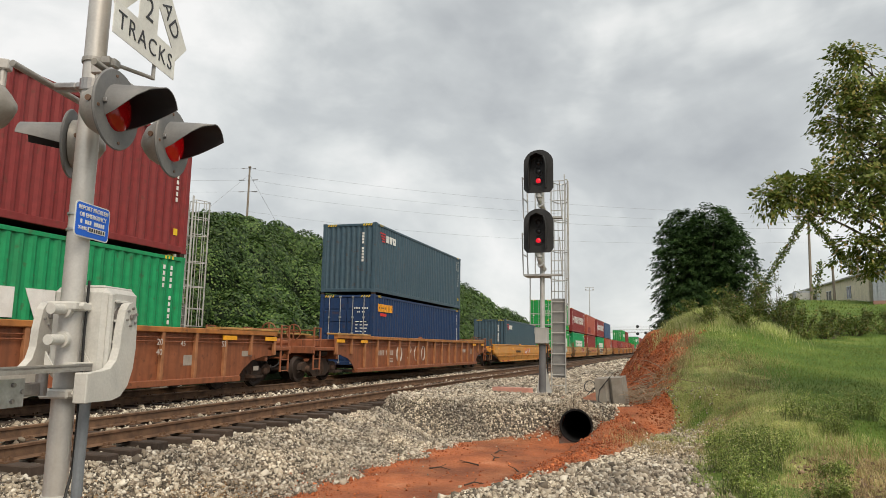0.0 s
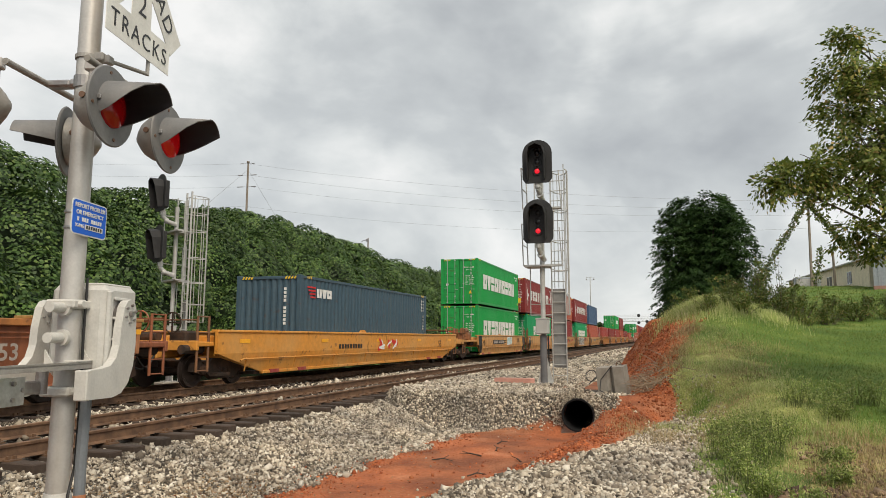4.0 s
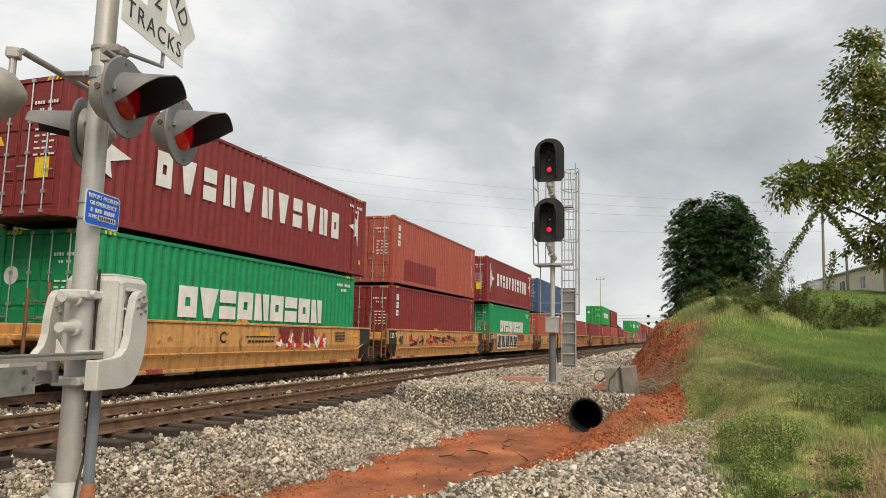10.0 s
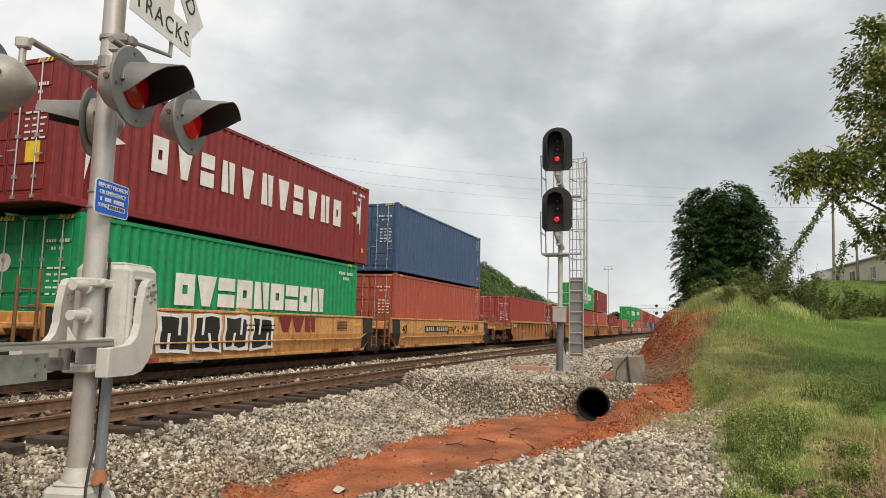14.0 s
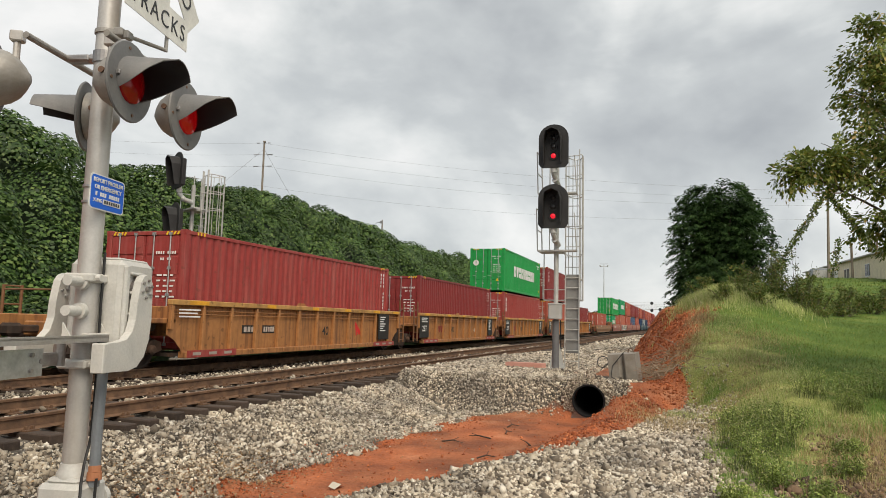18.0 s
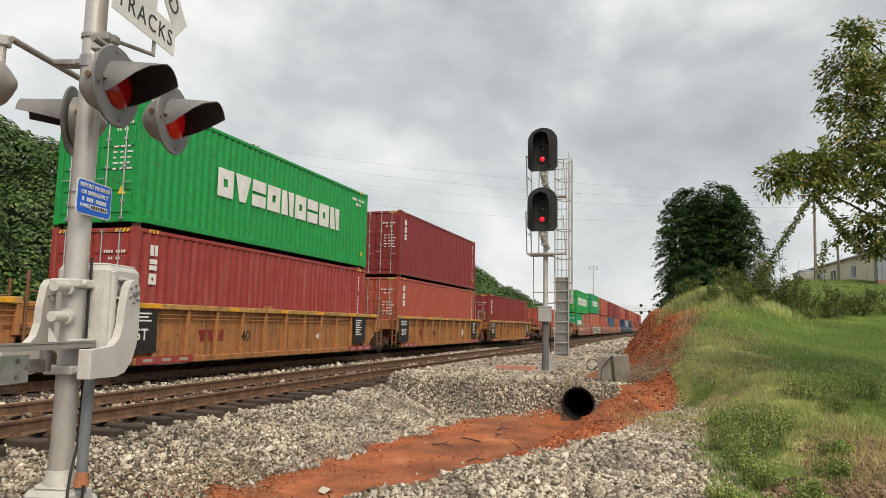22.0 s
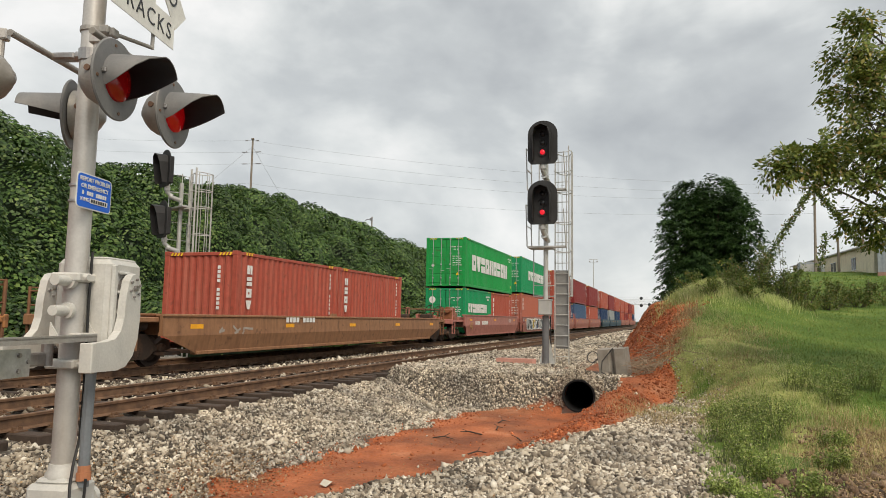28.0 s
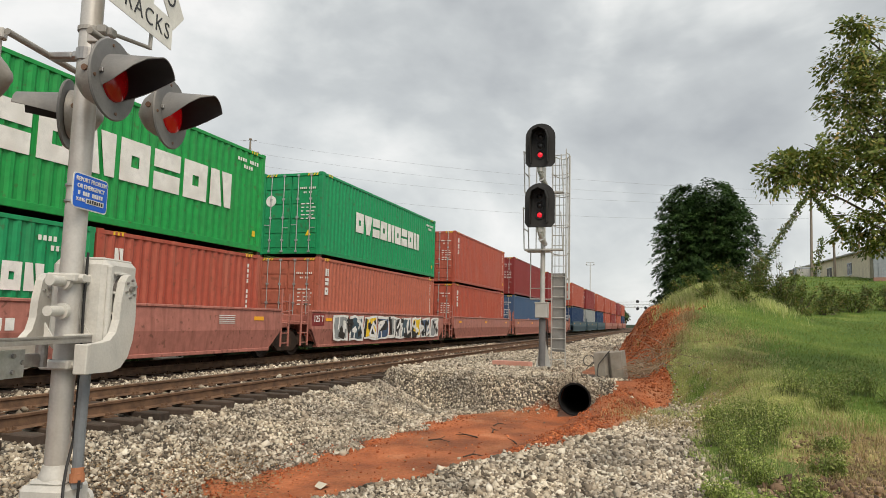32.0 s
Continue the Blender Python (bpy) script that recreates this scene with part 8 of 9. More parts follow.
def make_stones():
    mat = island_material("ballast_stone", [(0.0, (0.07, 0.059, 0.048)), (0.22, (0.2, 0.167, 0.132)), (0.5, (0.39, 0.338, 0.27)), (0.8, (0.54, 0.485, 0.405)), (1.0, (0.72, 0.675, 0.6))], 0.85, coarse=1.1, bump=0.4)
    xs, ys, ss = [], [], []
    # density falls with distance from the road
    for n, x0, x1, y0, y1, s in ((62000, -7.2, 1.0, 3.5, 11, 0.0238), (56000, -7.2, 1.0, 11, 17, 0.0228), (42000, -7.2, -2.2, 16.5, 30, 0.025), (16000, -7.2, -2.4, 30, 55, 0.042), (9000, -7.2, -2.4, 55, 110, 0.085),
                                 (12000, -11.6, -6.8, 2, 18, 0.032), (8000, -11.6, -6.8, 18, 45, 0.045)):
        x, y = scatter(n, x0, x1, y0, y1)
        xs.append(x), ys.append(y), ss.append(RNG.lognormal(0, 0.33, n) * s)
    x, y, s = np.concatenate(xs), np.concatenate(ys), np.concatenate(ss)
    d, g, v = zones(x, y)
    # fewer on earth and grass; none on the rails
    p = np.where(x < -6.9, 0.95, 1 - 0.97 * np.clip(d * 1.15, 0, 1)) * (1 - 0.93 * np.clip(g, 0, 1))
    keep = (RNG.random(len(x)) < p) & ((x < -6.9) | (d < 0.85) | (RNG.random(len(x)) < 0.012))
    keep &= ~((np.abs(x - PIPE_X) < 0.42) & (y > PIPE_Y - 0.3) & (y < PIPE_Y + 0.16))
    ties = np.array(TIES[TRACK_NEAR])
    gap = np.abs(y[:, None] - ties[np.clip(np.searchsorted(ties, y), 1, len(ties) - 1)[:, None] + [[-1, 0]]]).min(1)
    keep &= ~((gap < 0.12) & (x > -9.7) & (x < -6.93) & (RNG.random(len(x)) > np.where(x > -7.6, 0.05, 0.08)))
    for tx in (TRACK_NEAR, TRACK_FAR):
        for sx in (-0.755, 0.755):
            keep &= np.abs(x - tx - sx) > 0.1
    x, y, s = x[keep], y[keep], s[keep]
    on_tie = (x > -9.7) & (x < -7.6)
    big = RNG.random(len(x)) < 0.03
    s = np.where(big & (x < -3.2), s * 1.4, s) * np.where((x > -3.2) & (y < 11.5), 1.1, 1.0)
    z = round_pipe(x, y, height(x, y))[0] + s * 0.25
    z = np.where(on_tie & (RNG.random(len(x)) < 0.12), -0.195 + 0.2 * s, z)
    # stones heaped against the mouth of the drain pipe
    a, r = RNG.uniform(-0.5, 3.8, 1500), RNG.uniform(0.365, 0.6, 1500)
    x, y = np.concatenate([x, PIPE_X + r * np.cos(a)]), np.concatenate([y, PIPE_Y + 0.04 + 0.5 * (r - 0.365) + RNG.uniform(0, 0.05, 1500)])
    z, s = np.concatenate([z, PIPE_Z + r * np.sin(a)]), np.concatenate([s, RNG.lognormal(0, 0.25, 1500) * 0.019])
    vv, ff = stones(x, y, z, s)
    thing("ballast_stones", "loose grey and tan crushed stone ballast", "gravel", None, "", "stuff", np_mesh("ballast_stones", vv, ff, mat))
    # dead leaves and bark scraps where the ballast meets the earth, and under the weeds
    litter = island_material("dead_leaf", [(0.0, (0.1, 0.06, 0.035)), (0.5, (0.24, 0.15, 0.08)), (1.0, (0.4, 0.29, 0.17))], 0.9, 0.0, coarse=1.5)
    x = np.concatenate([RNG.normal(-5.5, 0.5, 9000), RNG.uniform(1.4, 4.4, 7000), RNG.normal(-3.9, 1.0, 900)])
    y = np.concatenate([RNG.uniform(3.2, 9.0, 9000), RNG.uniform(5.8, 9.8, 7000), RNG.uniform(5, 10, 900)])
    keep = RNG.random(len(x)) < np.clip(0.5 + 0.6 * wob(x, y, 0.9, 61), 0.06, 1) * np.where(x < 0, np.clip(1.5 - (y - 4) / 5, 0.15, 1), 1)
    x, y = x[keep], y[keep]
    vv, ff = leaf_arrays(np.stack([x, y, height(x, y) + 0.03 + 0.025 * RNG.random(len(x))], 1), np.tile([0.0, 0.0, 1.0], (len(x), 1)), RNG.uniform(0.02, 0.06, len(x)), 0.5, 0.35)
    thing("leaf_litter", "scattered brown dead leaves and bark scraps", "leaf litter", None, "", "stuff", np_mesh("leaf_litter", vv, ff, litter))
    soil = island_material("field_stone", [(0.0, (0.06, 0.042, 0.03)), (0.5, (0.16, 0.105, 0.07)), (1.0, (0.3, 0.22, 0.16))], 0.9, coarse=1.4, bump=0.4)
    x, y = np.concatenate([RNG.uniform(0.9, 3.2, 2600), RNG.uniform(1.6, 3.8, 900)]), np.concatenate([RNG.uniform(6.8, 8.7, 2600), RNG.uniform(8.7, 11.5, 900)])
    s = RNG.lognormal(0, 0.4, len(x)) * 0.026
    vv, ff = stones(x, y, height(x, y) + s * 0.1, s)
    thing("field_stones", "brown stones and bare soil between the dead grass", "stones", None, "", "stuff", np_mesh("field_stones", vv, ff, soil))
    # clay crumbs trodden into the edge of the ballast
    edge_y = RNG.uniform(3.6, 15.0, 4500)
    edge_x = np.interp(edge_y, [0, 6, 8, 12, 15.5], [-6.4, -5.25, -5.2, -4.85, -4.3]) + RNG.normal(-0.05, 0.25, 4500)
    # clods on the red spoil and the bank
    mat2 = island_material("clay_clod", [(0.0, (0.2, 0.055, 0.024)), (0.5, (0.36, 0.1, 0.038)), (1.0, (0.52, 0.19, 0.085))], 0.95, coarse=1.6, bump=0.4)
    x, y = scatter(150000, -5.2, 1.8, 7, 30)
    d, g, v = zones(x, y)
    rough = np.where(y > 15.5, np.clip((x - foot_x(y) + 0.2) * 2, 0, 1), np.clip(1 - np.abs(x - np.interp(y, [9, 12, 15.5, 18], [-2.3, -1.45, -0.7, 0.0])) / 0.8, 0.02, 1))
    keep = (RNG.random(len(x)) < d * rough * 0.8) & ~((np.abs(x - PIPE_X) < 0.36) & (y > PIPE_Y - 0.1) & (y < PIPE_Y + 1.0))
    x, y = np.concatenate([x[keep], edge_x]), np.concatenate([y[keep], edge_y])
    s = RNG.lognormal(0, 0.45, len(x)) * np.where(y > 16, 0.019, np.where(np.arange(len(x)) >= len(x) - 4500, 0.011, 0.015))
    vv, ff = stones(x, y, height(x, y) + s * 0.15, s)
    thing("clay_clods", "crumbled red clay lumps", "soil", None, "", "stuff", np_mesh("clay_clods", vv, ff, mat2))


def make_grass():
    lawn = island_material("lawn_blade", [(0.0, (0.08, 0.14, 0.024)), (0.5, (0.138, 0.208, 0.036)), (0.85, (0.215, 0.27, 0.06)), (1.0, (0.36, 0.33, 0.12))], 0.6, 0.25, coarse=0.45)
    pale = island_material("verge_blade", [(0.0, (0.26, 0.34, 0.1)), (0.45, (0.4, 0.47, 0.17)), (0.8, (0.54, 0.56, 0.27)), (1.0, (0.68, 0.62, 0.4))], 0.65, 0.4, coarse=0.7)
    straw = island_material("dry_grass", [(0.0, (0.26, 0.185, 0.09)), (0.6, (0.42, 0.32, 0.17)), (1.0, (0.56, 0.46, 0.28))], 0.8, 0.2, coarse=1.0)
    beds = {"lawn": [], "verge": [], "dry": []}

    def sow(bed, x, y, length, width, lean, wind=(0.0, 0.0)):
        beds[bed].append(blades(np.stack([x, y, height(x, y) - 0.01], 1), length, width, lean, wind))

    # short mown lawn
    for n, x0, x1, y0, y1, ln, wd in ((40000, 1.0, 7, 10, 16, 0.045, 0.0038), (52000, 1.0, 10, 16, 26, 0.045, 0.0058), (32000, 0.5, 16, 26, 48, 0.06, 0.010), (16000, 4, 30, 46, 84, 0.1, 0.025)):
        x, y = scatter(n, x0, x1, y0, y1)
        d, g, v = zones(x, y)
        keep = RNG.random(n) < g * np.clip(1.15 - 1.1 * dry_cover(x, y), 0.05, 1) * (0.45 + 0.55 * np.clip(0.55 + 0.45 * wob(x, y, 1.6, 21), 0, 1))
        x, y = x[keep], y[keep]
        tall = 1 + np.where((y > 24) & (y < 40), 1.6 * np.clip(1 - np.abs(y - 30.5 - 0.5 * x) / 4, 0, 1), 0)
        sow("lawn", x, y, ln * tall * RNG.uniform(0.5, 1.4, len(x)), wd * RNG.uniform(0.6, 1.4, len(x)), 0.5)
    # wispy seed grass of the verge: fine, pale, in drifts
    for n, x0, x1, y0, y1, ln, wd in ((14000, 0.2, 4.5, 6.5, 11, 0.12, 0.0022), (56000, -0.8, 4.0, 11, 17, 0.12, 0.0024), (60000, -0.6, 3.2, 17, 25, 0.13, 0.0034)):
        x, y = scatter(n, x0, x1, y0, y1)
        d, g, v = zones(x, y)
        drift = np.clip(0.5 + 0.6 * wob(x, y, 0.8, 23) + 0.3 * wob(x, y, 2.6, 24), 0.08, 1)
        near = np.clip((verge_x(y) + 0.5 - x) / 1.0, 0.0, 1) * np.where((y < 12.2) & (x > 1.2), 1 - 0.85 * dry_cover(x, y), 1.0) * (1 - 0.9 * step(0.8, 1.2, x) * (1 - step(8.4, 9.0, y))) * (1 - 0.65 * step(19.5, 22.0, y))
        keep = RNG.random(n) < np.maximum(g, 0.25 * step(-0.9, 0.1, x) * step(12.5, 14, y) * (1 - step(14.6, 15.4, y))) * drift * near
        x, y, drift = x[keep], y[keep], drift[keep]
        sow("verge", x, y, ln * (0.5 + 0.7 * drift) * RNG.uniform(0.35, 1.3, len(x)), wd * RNG.uniform(0.7, 1.3, len(x)), 0.8, (-0.1, 0.0))
    # tufts on the lip of the bank
    for cx, cy, r, num, ln in ((1.1, 26.0, 1.2, 9000, 0.36), (2.3, 26.3, 1.5, 7000, 0.34)):
        x, y = RNG.normal(cx, r * 0.5, num), RNG.normal(cy, r * 0.7, num)
        sow("verge", x, y, ln * RNG.uniform(0.3, 1.25, num), np.full(num, 0.0055), 0.85, (-0.15, 0))
    # dead grass, lying and standing
    for cx, cy, r, num, ln in ((2.0, 9.6, 0.6, 1700, 0.13), (2.9, 10.2, 0.7, 2000, 0.14), (2.4, 11.4, 0.6, 1500, 0.14), (3.5, 11.0, 0.6, 1200, 0.13), (1.5, 8.3, 0.4, 500, 0.09), (2.2, 8.4, 0.5, 700, 0.09), (0.6, 12.6, 0.5, 1300, 0.1), (0.9, 14.6, 0.7, 1500, 0.1),
                               (1.4, 17.0, 0.9, 1700, 0.12), (1.6, 20.0, 1.0, 1700, 0.14), (-0.6, 13.8, 0.5, 900, 0.12), (-0.2, 12.8, 0.4, 700, 0.12), (-0.2, 18.5, 0.5, 700, 0.3), (0.2, 20.5, 0.5, 800, 0.35), (0.5, 22.5, 0.4, 700, 0.35)):
        x, y = RNG.normal(cx, r * 0.6, num), RNG.normal(cy, r, num)
        sow("dry", x, y, ln * RNG.uniform(0.4, 1.3, num), np.full(num, 0.003), 1.3)
    for bed, name, label, mat in (("lawn", "grass", "short mown green lawn", lawn), ("verge", "verge_grass", "pale wispy seed grass of the rough verge", pale), ("dry", "dry_grass", "patches of dead straw-coloured grass", straw)):
        V, F, n0 = [], [], 0
        for vv, ff in beds[bed]:
            V.append(vv), F.append(ff + n0)
            n0 += len(vv)
        thing(name, label, "grass", None, "", "stuff", np_mesh(name, np.concatenate(V), np.concatenate(F), mat))


LEAF = {}


def make_weeds():
    LEAF["weed"] = island_material("weed_leaf", [(0.0, (0.13, 0.19, 0.04)), (0.5, (0.23, 0.31, 0.075)), (0.85, (0.36, 0.43, 0.13)), (1.0, (0.52, 0.5, 0.26))], 0.55, 0.3, coarse=1.2)
    stem = material("weed_stem", (0.12, 0.15, 0.05), rough=0.7)
    rng = random.Random(31)
    # leafy weeds at the edge of the gravel
    spots = [(0.75, 9.3, 0.5, 0.42), (0.95, 10.2, 0.58, 0.45), (0.7, 11.0, 0.5, 0.4), (1.25, 10.9, 0.55, 0.45), (1.1, 11.9, 0.5, 0.42), (1.5, 11.7, 0.42, 0.4), (0.9, 8.4, 0.36, 0.34), (0.75, 12.6, 0.36, 0.34),
             (2.1, 13.6, 0.5, 0.45), (2.7, 13.5, 0.55, 0.5), (3.2, 13.9, 0.5, 0.45), (2.5, 12.8, 0.4, 0.42), (3.6, 13.2, 0.42, 0.42), (0.5, 7.7, 0.22, 0.28), (0.75, 7.2, 0.2, 0.26), (1.25, 7.7, 0.24, 0.3), (1.7, 8.9, 0.28, 0.32), (2.6, 9.0, 0.24, 0.3), (2.0, 10.4, 0.25, 0.3)]
    for x, y, h, r in spots:
        g = thing("weed", "leafy green weed at the edge of the gravel", "weed", pose(x, y, ground_z(x, y) - 0.02), "roadside weeds")
        st, P, N = Shape(), [], []
        for k in range(50):
            a, lean, hh = rng.uniform(0, 6.28), rng.uniform(0.1, 1.0) * r, h * rng.uniform(0.45, 1.1)
            b0 = Vector((rng.uniform(-0.5, 0.5) * r, rng.uniform(-0.5, 0.5) * r, 0))
            tip = b0 + Vector((math.cos(a) * lean * 0.6, math.sin(a) * lean * 0.6, hh))
            mid = b0.lerp(tip, 0.5) + Vector((0, 0, 0.12 * hh))
            st.cyl(b0, mid, 0.004, n=3, caps=False).cyl(mid, tip, 0.003, 0.0015, n=3, caps=False)
            for j in range(24):
                t = 0.2 + 0.8 * j / 23
                q = b0.lerp(mid, t * 2) if t < 0.5 else mid.lerp(tip, t * 2 - 1)
                P.append(q + Vector((rng.uniform(-0.03, 0.03), rng.uniform(-0.03, 0.03), 0))), N.append((rng.uniform(-0.4, 0.4), rng.uniform(-0.4, 0.4), 1))
        part("stalk", st, stem, g)
        v, f = leaf_arrays(np.array([tuple(p) for p in P]), np.array(N), RNG.uniform(0.02, 0.05, len(P)), 0.45)
        tagged(part("leaves", np_mesh("leaves", v, f, LEAF["weed"]), None, g), kind="stuff")


def crown(lumps, per, size, aspect, jitter, droop=0.0, shell=0.45, flat=0.85):
    """Leaves gathered in the outer part of many lumps."""
    P, N = [], []
    for x, y, z, r in lumps:
        n = int(per * r * r)
        d = unit(RNG.normal(0, 1, (n, 3)))
        rad = r * (shell + (1 - shell) * RNG.random((n, 1)) ** 0.6) * (1 + 0.12 * np.sin(7 * d[:, :1] + 5 * d[:, 1:2]))
        P.append(np.array([x, y, z]) + d * rad * np.array([1, 1, flat])), N.append(d * 0.6 + np.array([0, 0, 0.7]))
    P, N = np.concatenate(P), np.concatenate(N)
    return leaf_arrays(P, N, size * RNG.uniform(0.6, 1.3, len(P)), aspect, jitter, droop)


def sprays(P, D, reach, per, size, aspect, sag=0.25):
    """Fans of leaflets: each spray spreads level from P along D, its ends sagging."""
    n = len(P)
    D = unit(D)
    side = unit(np.cross(D, np.array([0.0, 0.0, 1.0])))
    up = np.cross(side, D)
    t, w = RNG.random((n, per, 1)) ** 0.8, RNG.uniform(-1, 1, (n, per, 1))
    R = np.broadcast_to(np.asarray(reach, float), (n,))[:, None, None]
    Q = P[:, None] + R * (D[:, None] * t + side[:, None] * w * 0.55 * (0.35 + t) - np.array([0, 0, 1.0]) * sag * (t ** 2 + 0.5 * w * w)) + RNG.normal(0, 0.03, (n, per, 3))
    dirs = unit(D[:, None] * 0.8 + side[:, None] * w * 1.3 + np.array([0, 0, -0.45]) + RNG.normal(0, 0.2, (n, per, 3))).reshape(-1, 3)
    nrm = unit(np.broadcast_to(up[:, None], (n, per, 3)).reshape(-1, 3) + RNG.normal(0, 0.25, (n * per, 3)))
    nrm = unit(nrm - dirs * (nrm * dirs).sum(1, keepdims=True))
    s = np.cross(nrm, dirs)
    L = size * RNG.uniform(0.6, 1.25, (n * per, 1))
    Q = Q.reshape(-1, 3)
    mid = Q + dirs * L * 0.45
    v = np.stack([Q, mid - s * L * aspect / 2 - nrm * L * 0.06, Q + dirs * L - nrm * L * 0.1, mid + s * L * aspect / 2 - nrm * L * 0.06], 1).reshape(-1, 3)
    return v, np.arange(4 * n * per).reshape(-1, 4)


def limb(shape, a, b, r0, r1, bend, n=6, seg=5):
    a, b = Vector(a), Vector(b)
    pts = [a.lerp(b, i / seg) + Vector(bend) * math.sin(math.pi * i / seg) for i in range(seg + 1)]
    for i in range(seg):
        shape.cyl(pts[i], pts[i + 1], r0 + (r1 - r0) * i / seg, r0 + (r1 - r0) * (i + 1) / seg, n=n, caps=False)
    return pts


def make_trees():
    bark = material("bark", (0.11, 0.09, 0.07), rough=0.9, bump=0.6, fine=30.0, var=0.3)
    oak = island_material("broad_leaf", [(0.0, (0.08, 0.125, 0.025)), (0.5, (0.16, 0.215, 0.045)), (0.85, (0.27, 0.3, 0.07)), (1.0, (0.48, 0.35, 0.14))], 0.5, 0.4, coarse=0.9)
    dark = island_material("dark_leaf", [(0.0, (0.02, 0.05, 0.015)), (0.6, (0.045, 0.095, 0.026)), (1.0, (0.085, 0.15, 0.045))], 0.5, 0.3, coarse=0.8)
    rng = random.Random(4)
    # tree beside the lawn
    tx, ty = 5.1, 15.3
    tz = ground_z(tx, ty)
    t = thing("broadleaf_tree", "broadleaf tree with yellowing sparse outer leaves on the lawn", "tree", pose(tx, ty, tz))
    tr = Shape()
    limb(tr, (0, 0, -0.2), (0.1, 0.0, 2.6), 0.17, 0.13, (0.05, 0, 0), 12)
    limb(tr, (0.1, 0, 2.6), (0.0, -0.3, 5.4), 0.13, 0.05, (-0.1, 0, 0), 10)
    part("trunk", tr, bark, t, smooth=True)
    ends = [(-0.8, -0.6, 5.2, 1.05), (-1.5, -1.0, 5.7, 0.75), (-1.8, -1.2, 6.15, 0.45), (-1.9, -1.2, 5.2, 0.55), (-1.5, -0.9, 4.6, 0.8), (-2.5, -1.3, 4.3, 0.5), (-2.85, -1.4, 4.1, 0.36), (-3.2, -1.45, 3.95, 0.24),
            (-1.4, -0.9, 3.8, 0.6), (-2.2, -1.05, 3.95, 0.42), (-1.75, -0.9, 3.1, 0.36), (-1.35, -0.8, 2.85, 0.36), (-0.5, -0.5, 3.2, 0.9), (0.2, 0, 4.6, 1.3), (-0.2, -0.3, 6.0, 1.0),
            (0.9, 0.2, 5.2, 1.3), (1.0, 0.3, 3.8, 1.1), (-1.0, -0.6, 6.3, 0.6), (-1.75, -1.1, 6.7, 0.32), (0.2, -0.8, 3.9, 0.8), (-0.9, -0.7, 4.3, 0.6), (-1.2, 0.2, 5.0, 0.8)]
    for x, y, z, r in ends:
        limbs = Shape()
        z0 = max(1.9, min(5.0, z - 0.35 * math.hypot(x, y) - 0.5))
        pts = limb(limbs, (0.08, 0, z0), (x, y, z), 0.035, 0.01, (0, 0, 0.12), 6)
        for k in range(int(5 + r * 6)):
            q = pts[3].lerp(pts[5], rng.random())
            a = rng.uniform(0, 6.28)
            limb(limbs, q, q + Vector((math.cos(a), math.sin(a), rng.uniform(-0.4, 0.7))) * r * rng.uniform(0.5, 1.05), 0.012, 0.004, (0, 0, 0.03), 4, 3)
        part("limb", limbs, bark, t)
    P, D, R = [], [], []
    for x, y, z, r in ends:
        # level sprays inside each lump leave gaps of sky between them
        for k in range(int(8 + 36 * r)):
            d = Vector((rng.gauss(0, 1), rng.gauss(0, 1), rng.gauss(0, 0.75))).normalized() * r * rng.uniform(0.2, 0.95)
            P.append((x + d.x, y + d.y, z + d.z)), D.append((d.x + rng.gauss(0, 0.2), d.y + rng.gauss(0, 0.2), rng.uniform(-0.5, 0.35))), R.append(rng.uniform(0.2, 0.36))
    v, f = sprays(np.array(P), np.array(D), np.array(R), 40, 0.1, 0.55, 0.8)
    tagged(part("crown", np_mesh("crown", v, f, oak), None, t, "green and yellowing leaf sprays"), kind="stuff")
    # dense dark tree behind the bank
    cx, cy = 2.2, 42.4
    cz = ground_z(cx, cy)
    t = thing("dark_tree", "dense dark green tree behind the clay bank", "tree", pose(cx, cy, cz))
    tr = Shape()
    limb(tr, (0, 0, -0.2), (0.1, 0, 3.0), 0.28, 0.2, (0.05, 0, 0), 10)
    for k in range(9):
        a = k * 0.7
        limb(tr, (0.1, 0, 2.0 + 0.2 * k), (2.2 * math.cos(a), 1.8 * math.sin(a), 4.5 + 0.35 * k), 0.12, 0.03, (0, 0, 0.4), 6)
    part("trunk", tr, bark, t)
    top = 9.6 - cz
    # broad tiers of sprays over a darker core; the crown bulges in lobes and overhangs towards the track
    n = 2600
    h, a = RNG.uniform(0.02, 1.0, n), RNG.uniform(0, 2 * np.pi, n)
    wide = np.interp(h, [0.0, 0.12, 0.3, 0.5, 0.72, 0.88, 1.0], [2.1, 2.6, 2.65, 2.6, 2.5, 2.05, 0.9])
    lobe = 1 + 0.13 * np.sin(3 * a + 5 * h) + 0.1 * np.sin(5 * a - 9 * h + 1) + 0.06 * np.sin(11 * a + 17 * h)
    rad = wide * lobe * RNG.uniform(0.62, 0.98, n)
    out = np.stack([np.cos(a), np.sin(a), 0.5 * h ** 3 - 0.1], 1)
    P = np.stack([rad * np.cos(a) - 0.25 * (1 - h), rad * np.sin(a), h * top * (0.97 + 0.05 * np.sin(4 * a + 1))], 1)
    v, f = sprays(P, out, RNG.uniform(0.28, 0.55, n), 26, 0.2, 0.4, 0.5)
    lumps = [(rng.uniform(-1.5, 1.4), rng.uniform(-1.4, 1.4), rng.uniform(0.05, 0.86) * top, rng.uniform(0.5, 0.8)) for k in range(170)]
    v2, f2 = crown(lumps, 240, 0.34, 0.4, 0.5, 0.7, 0.3)
    tagged(part("crown", np_mesh("crown", np.concatenate([v, v2]), np.concatenate([f, f2 + len(v)]), dark), None, t, "tiers of feathery dark green leaf sprays"), kind="stuff")
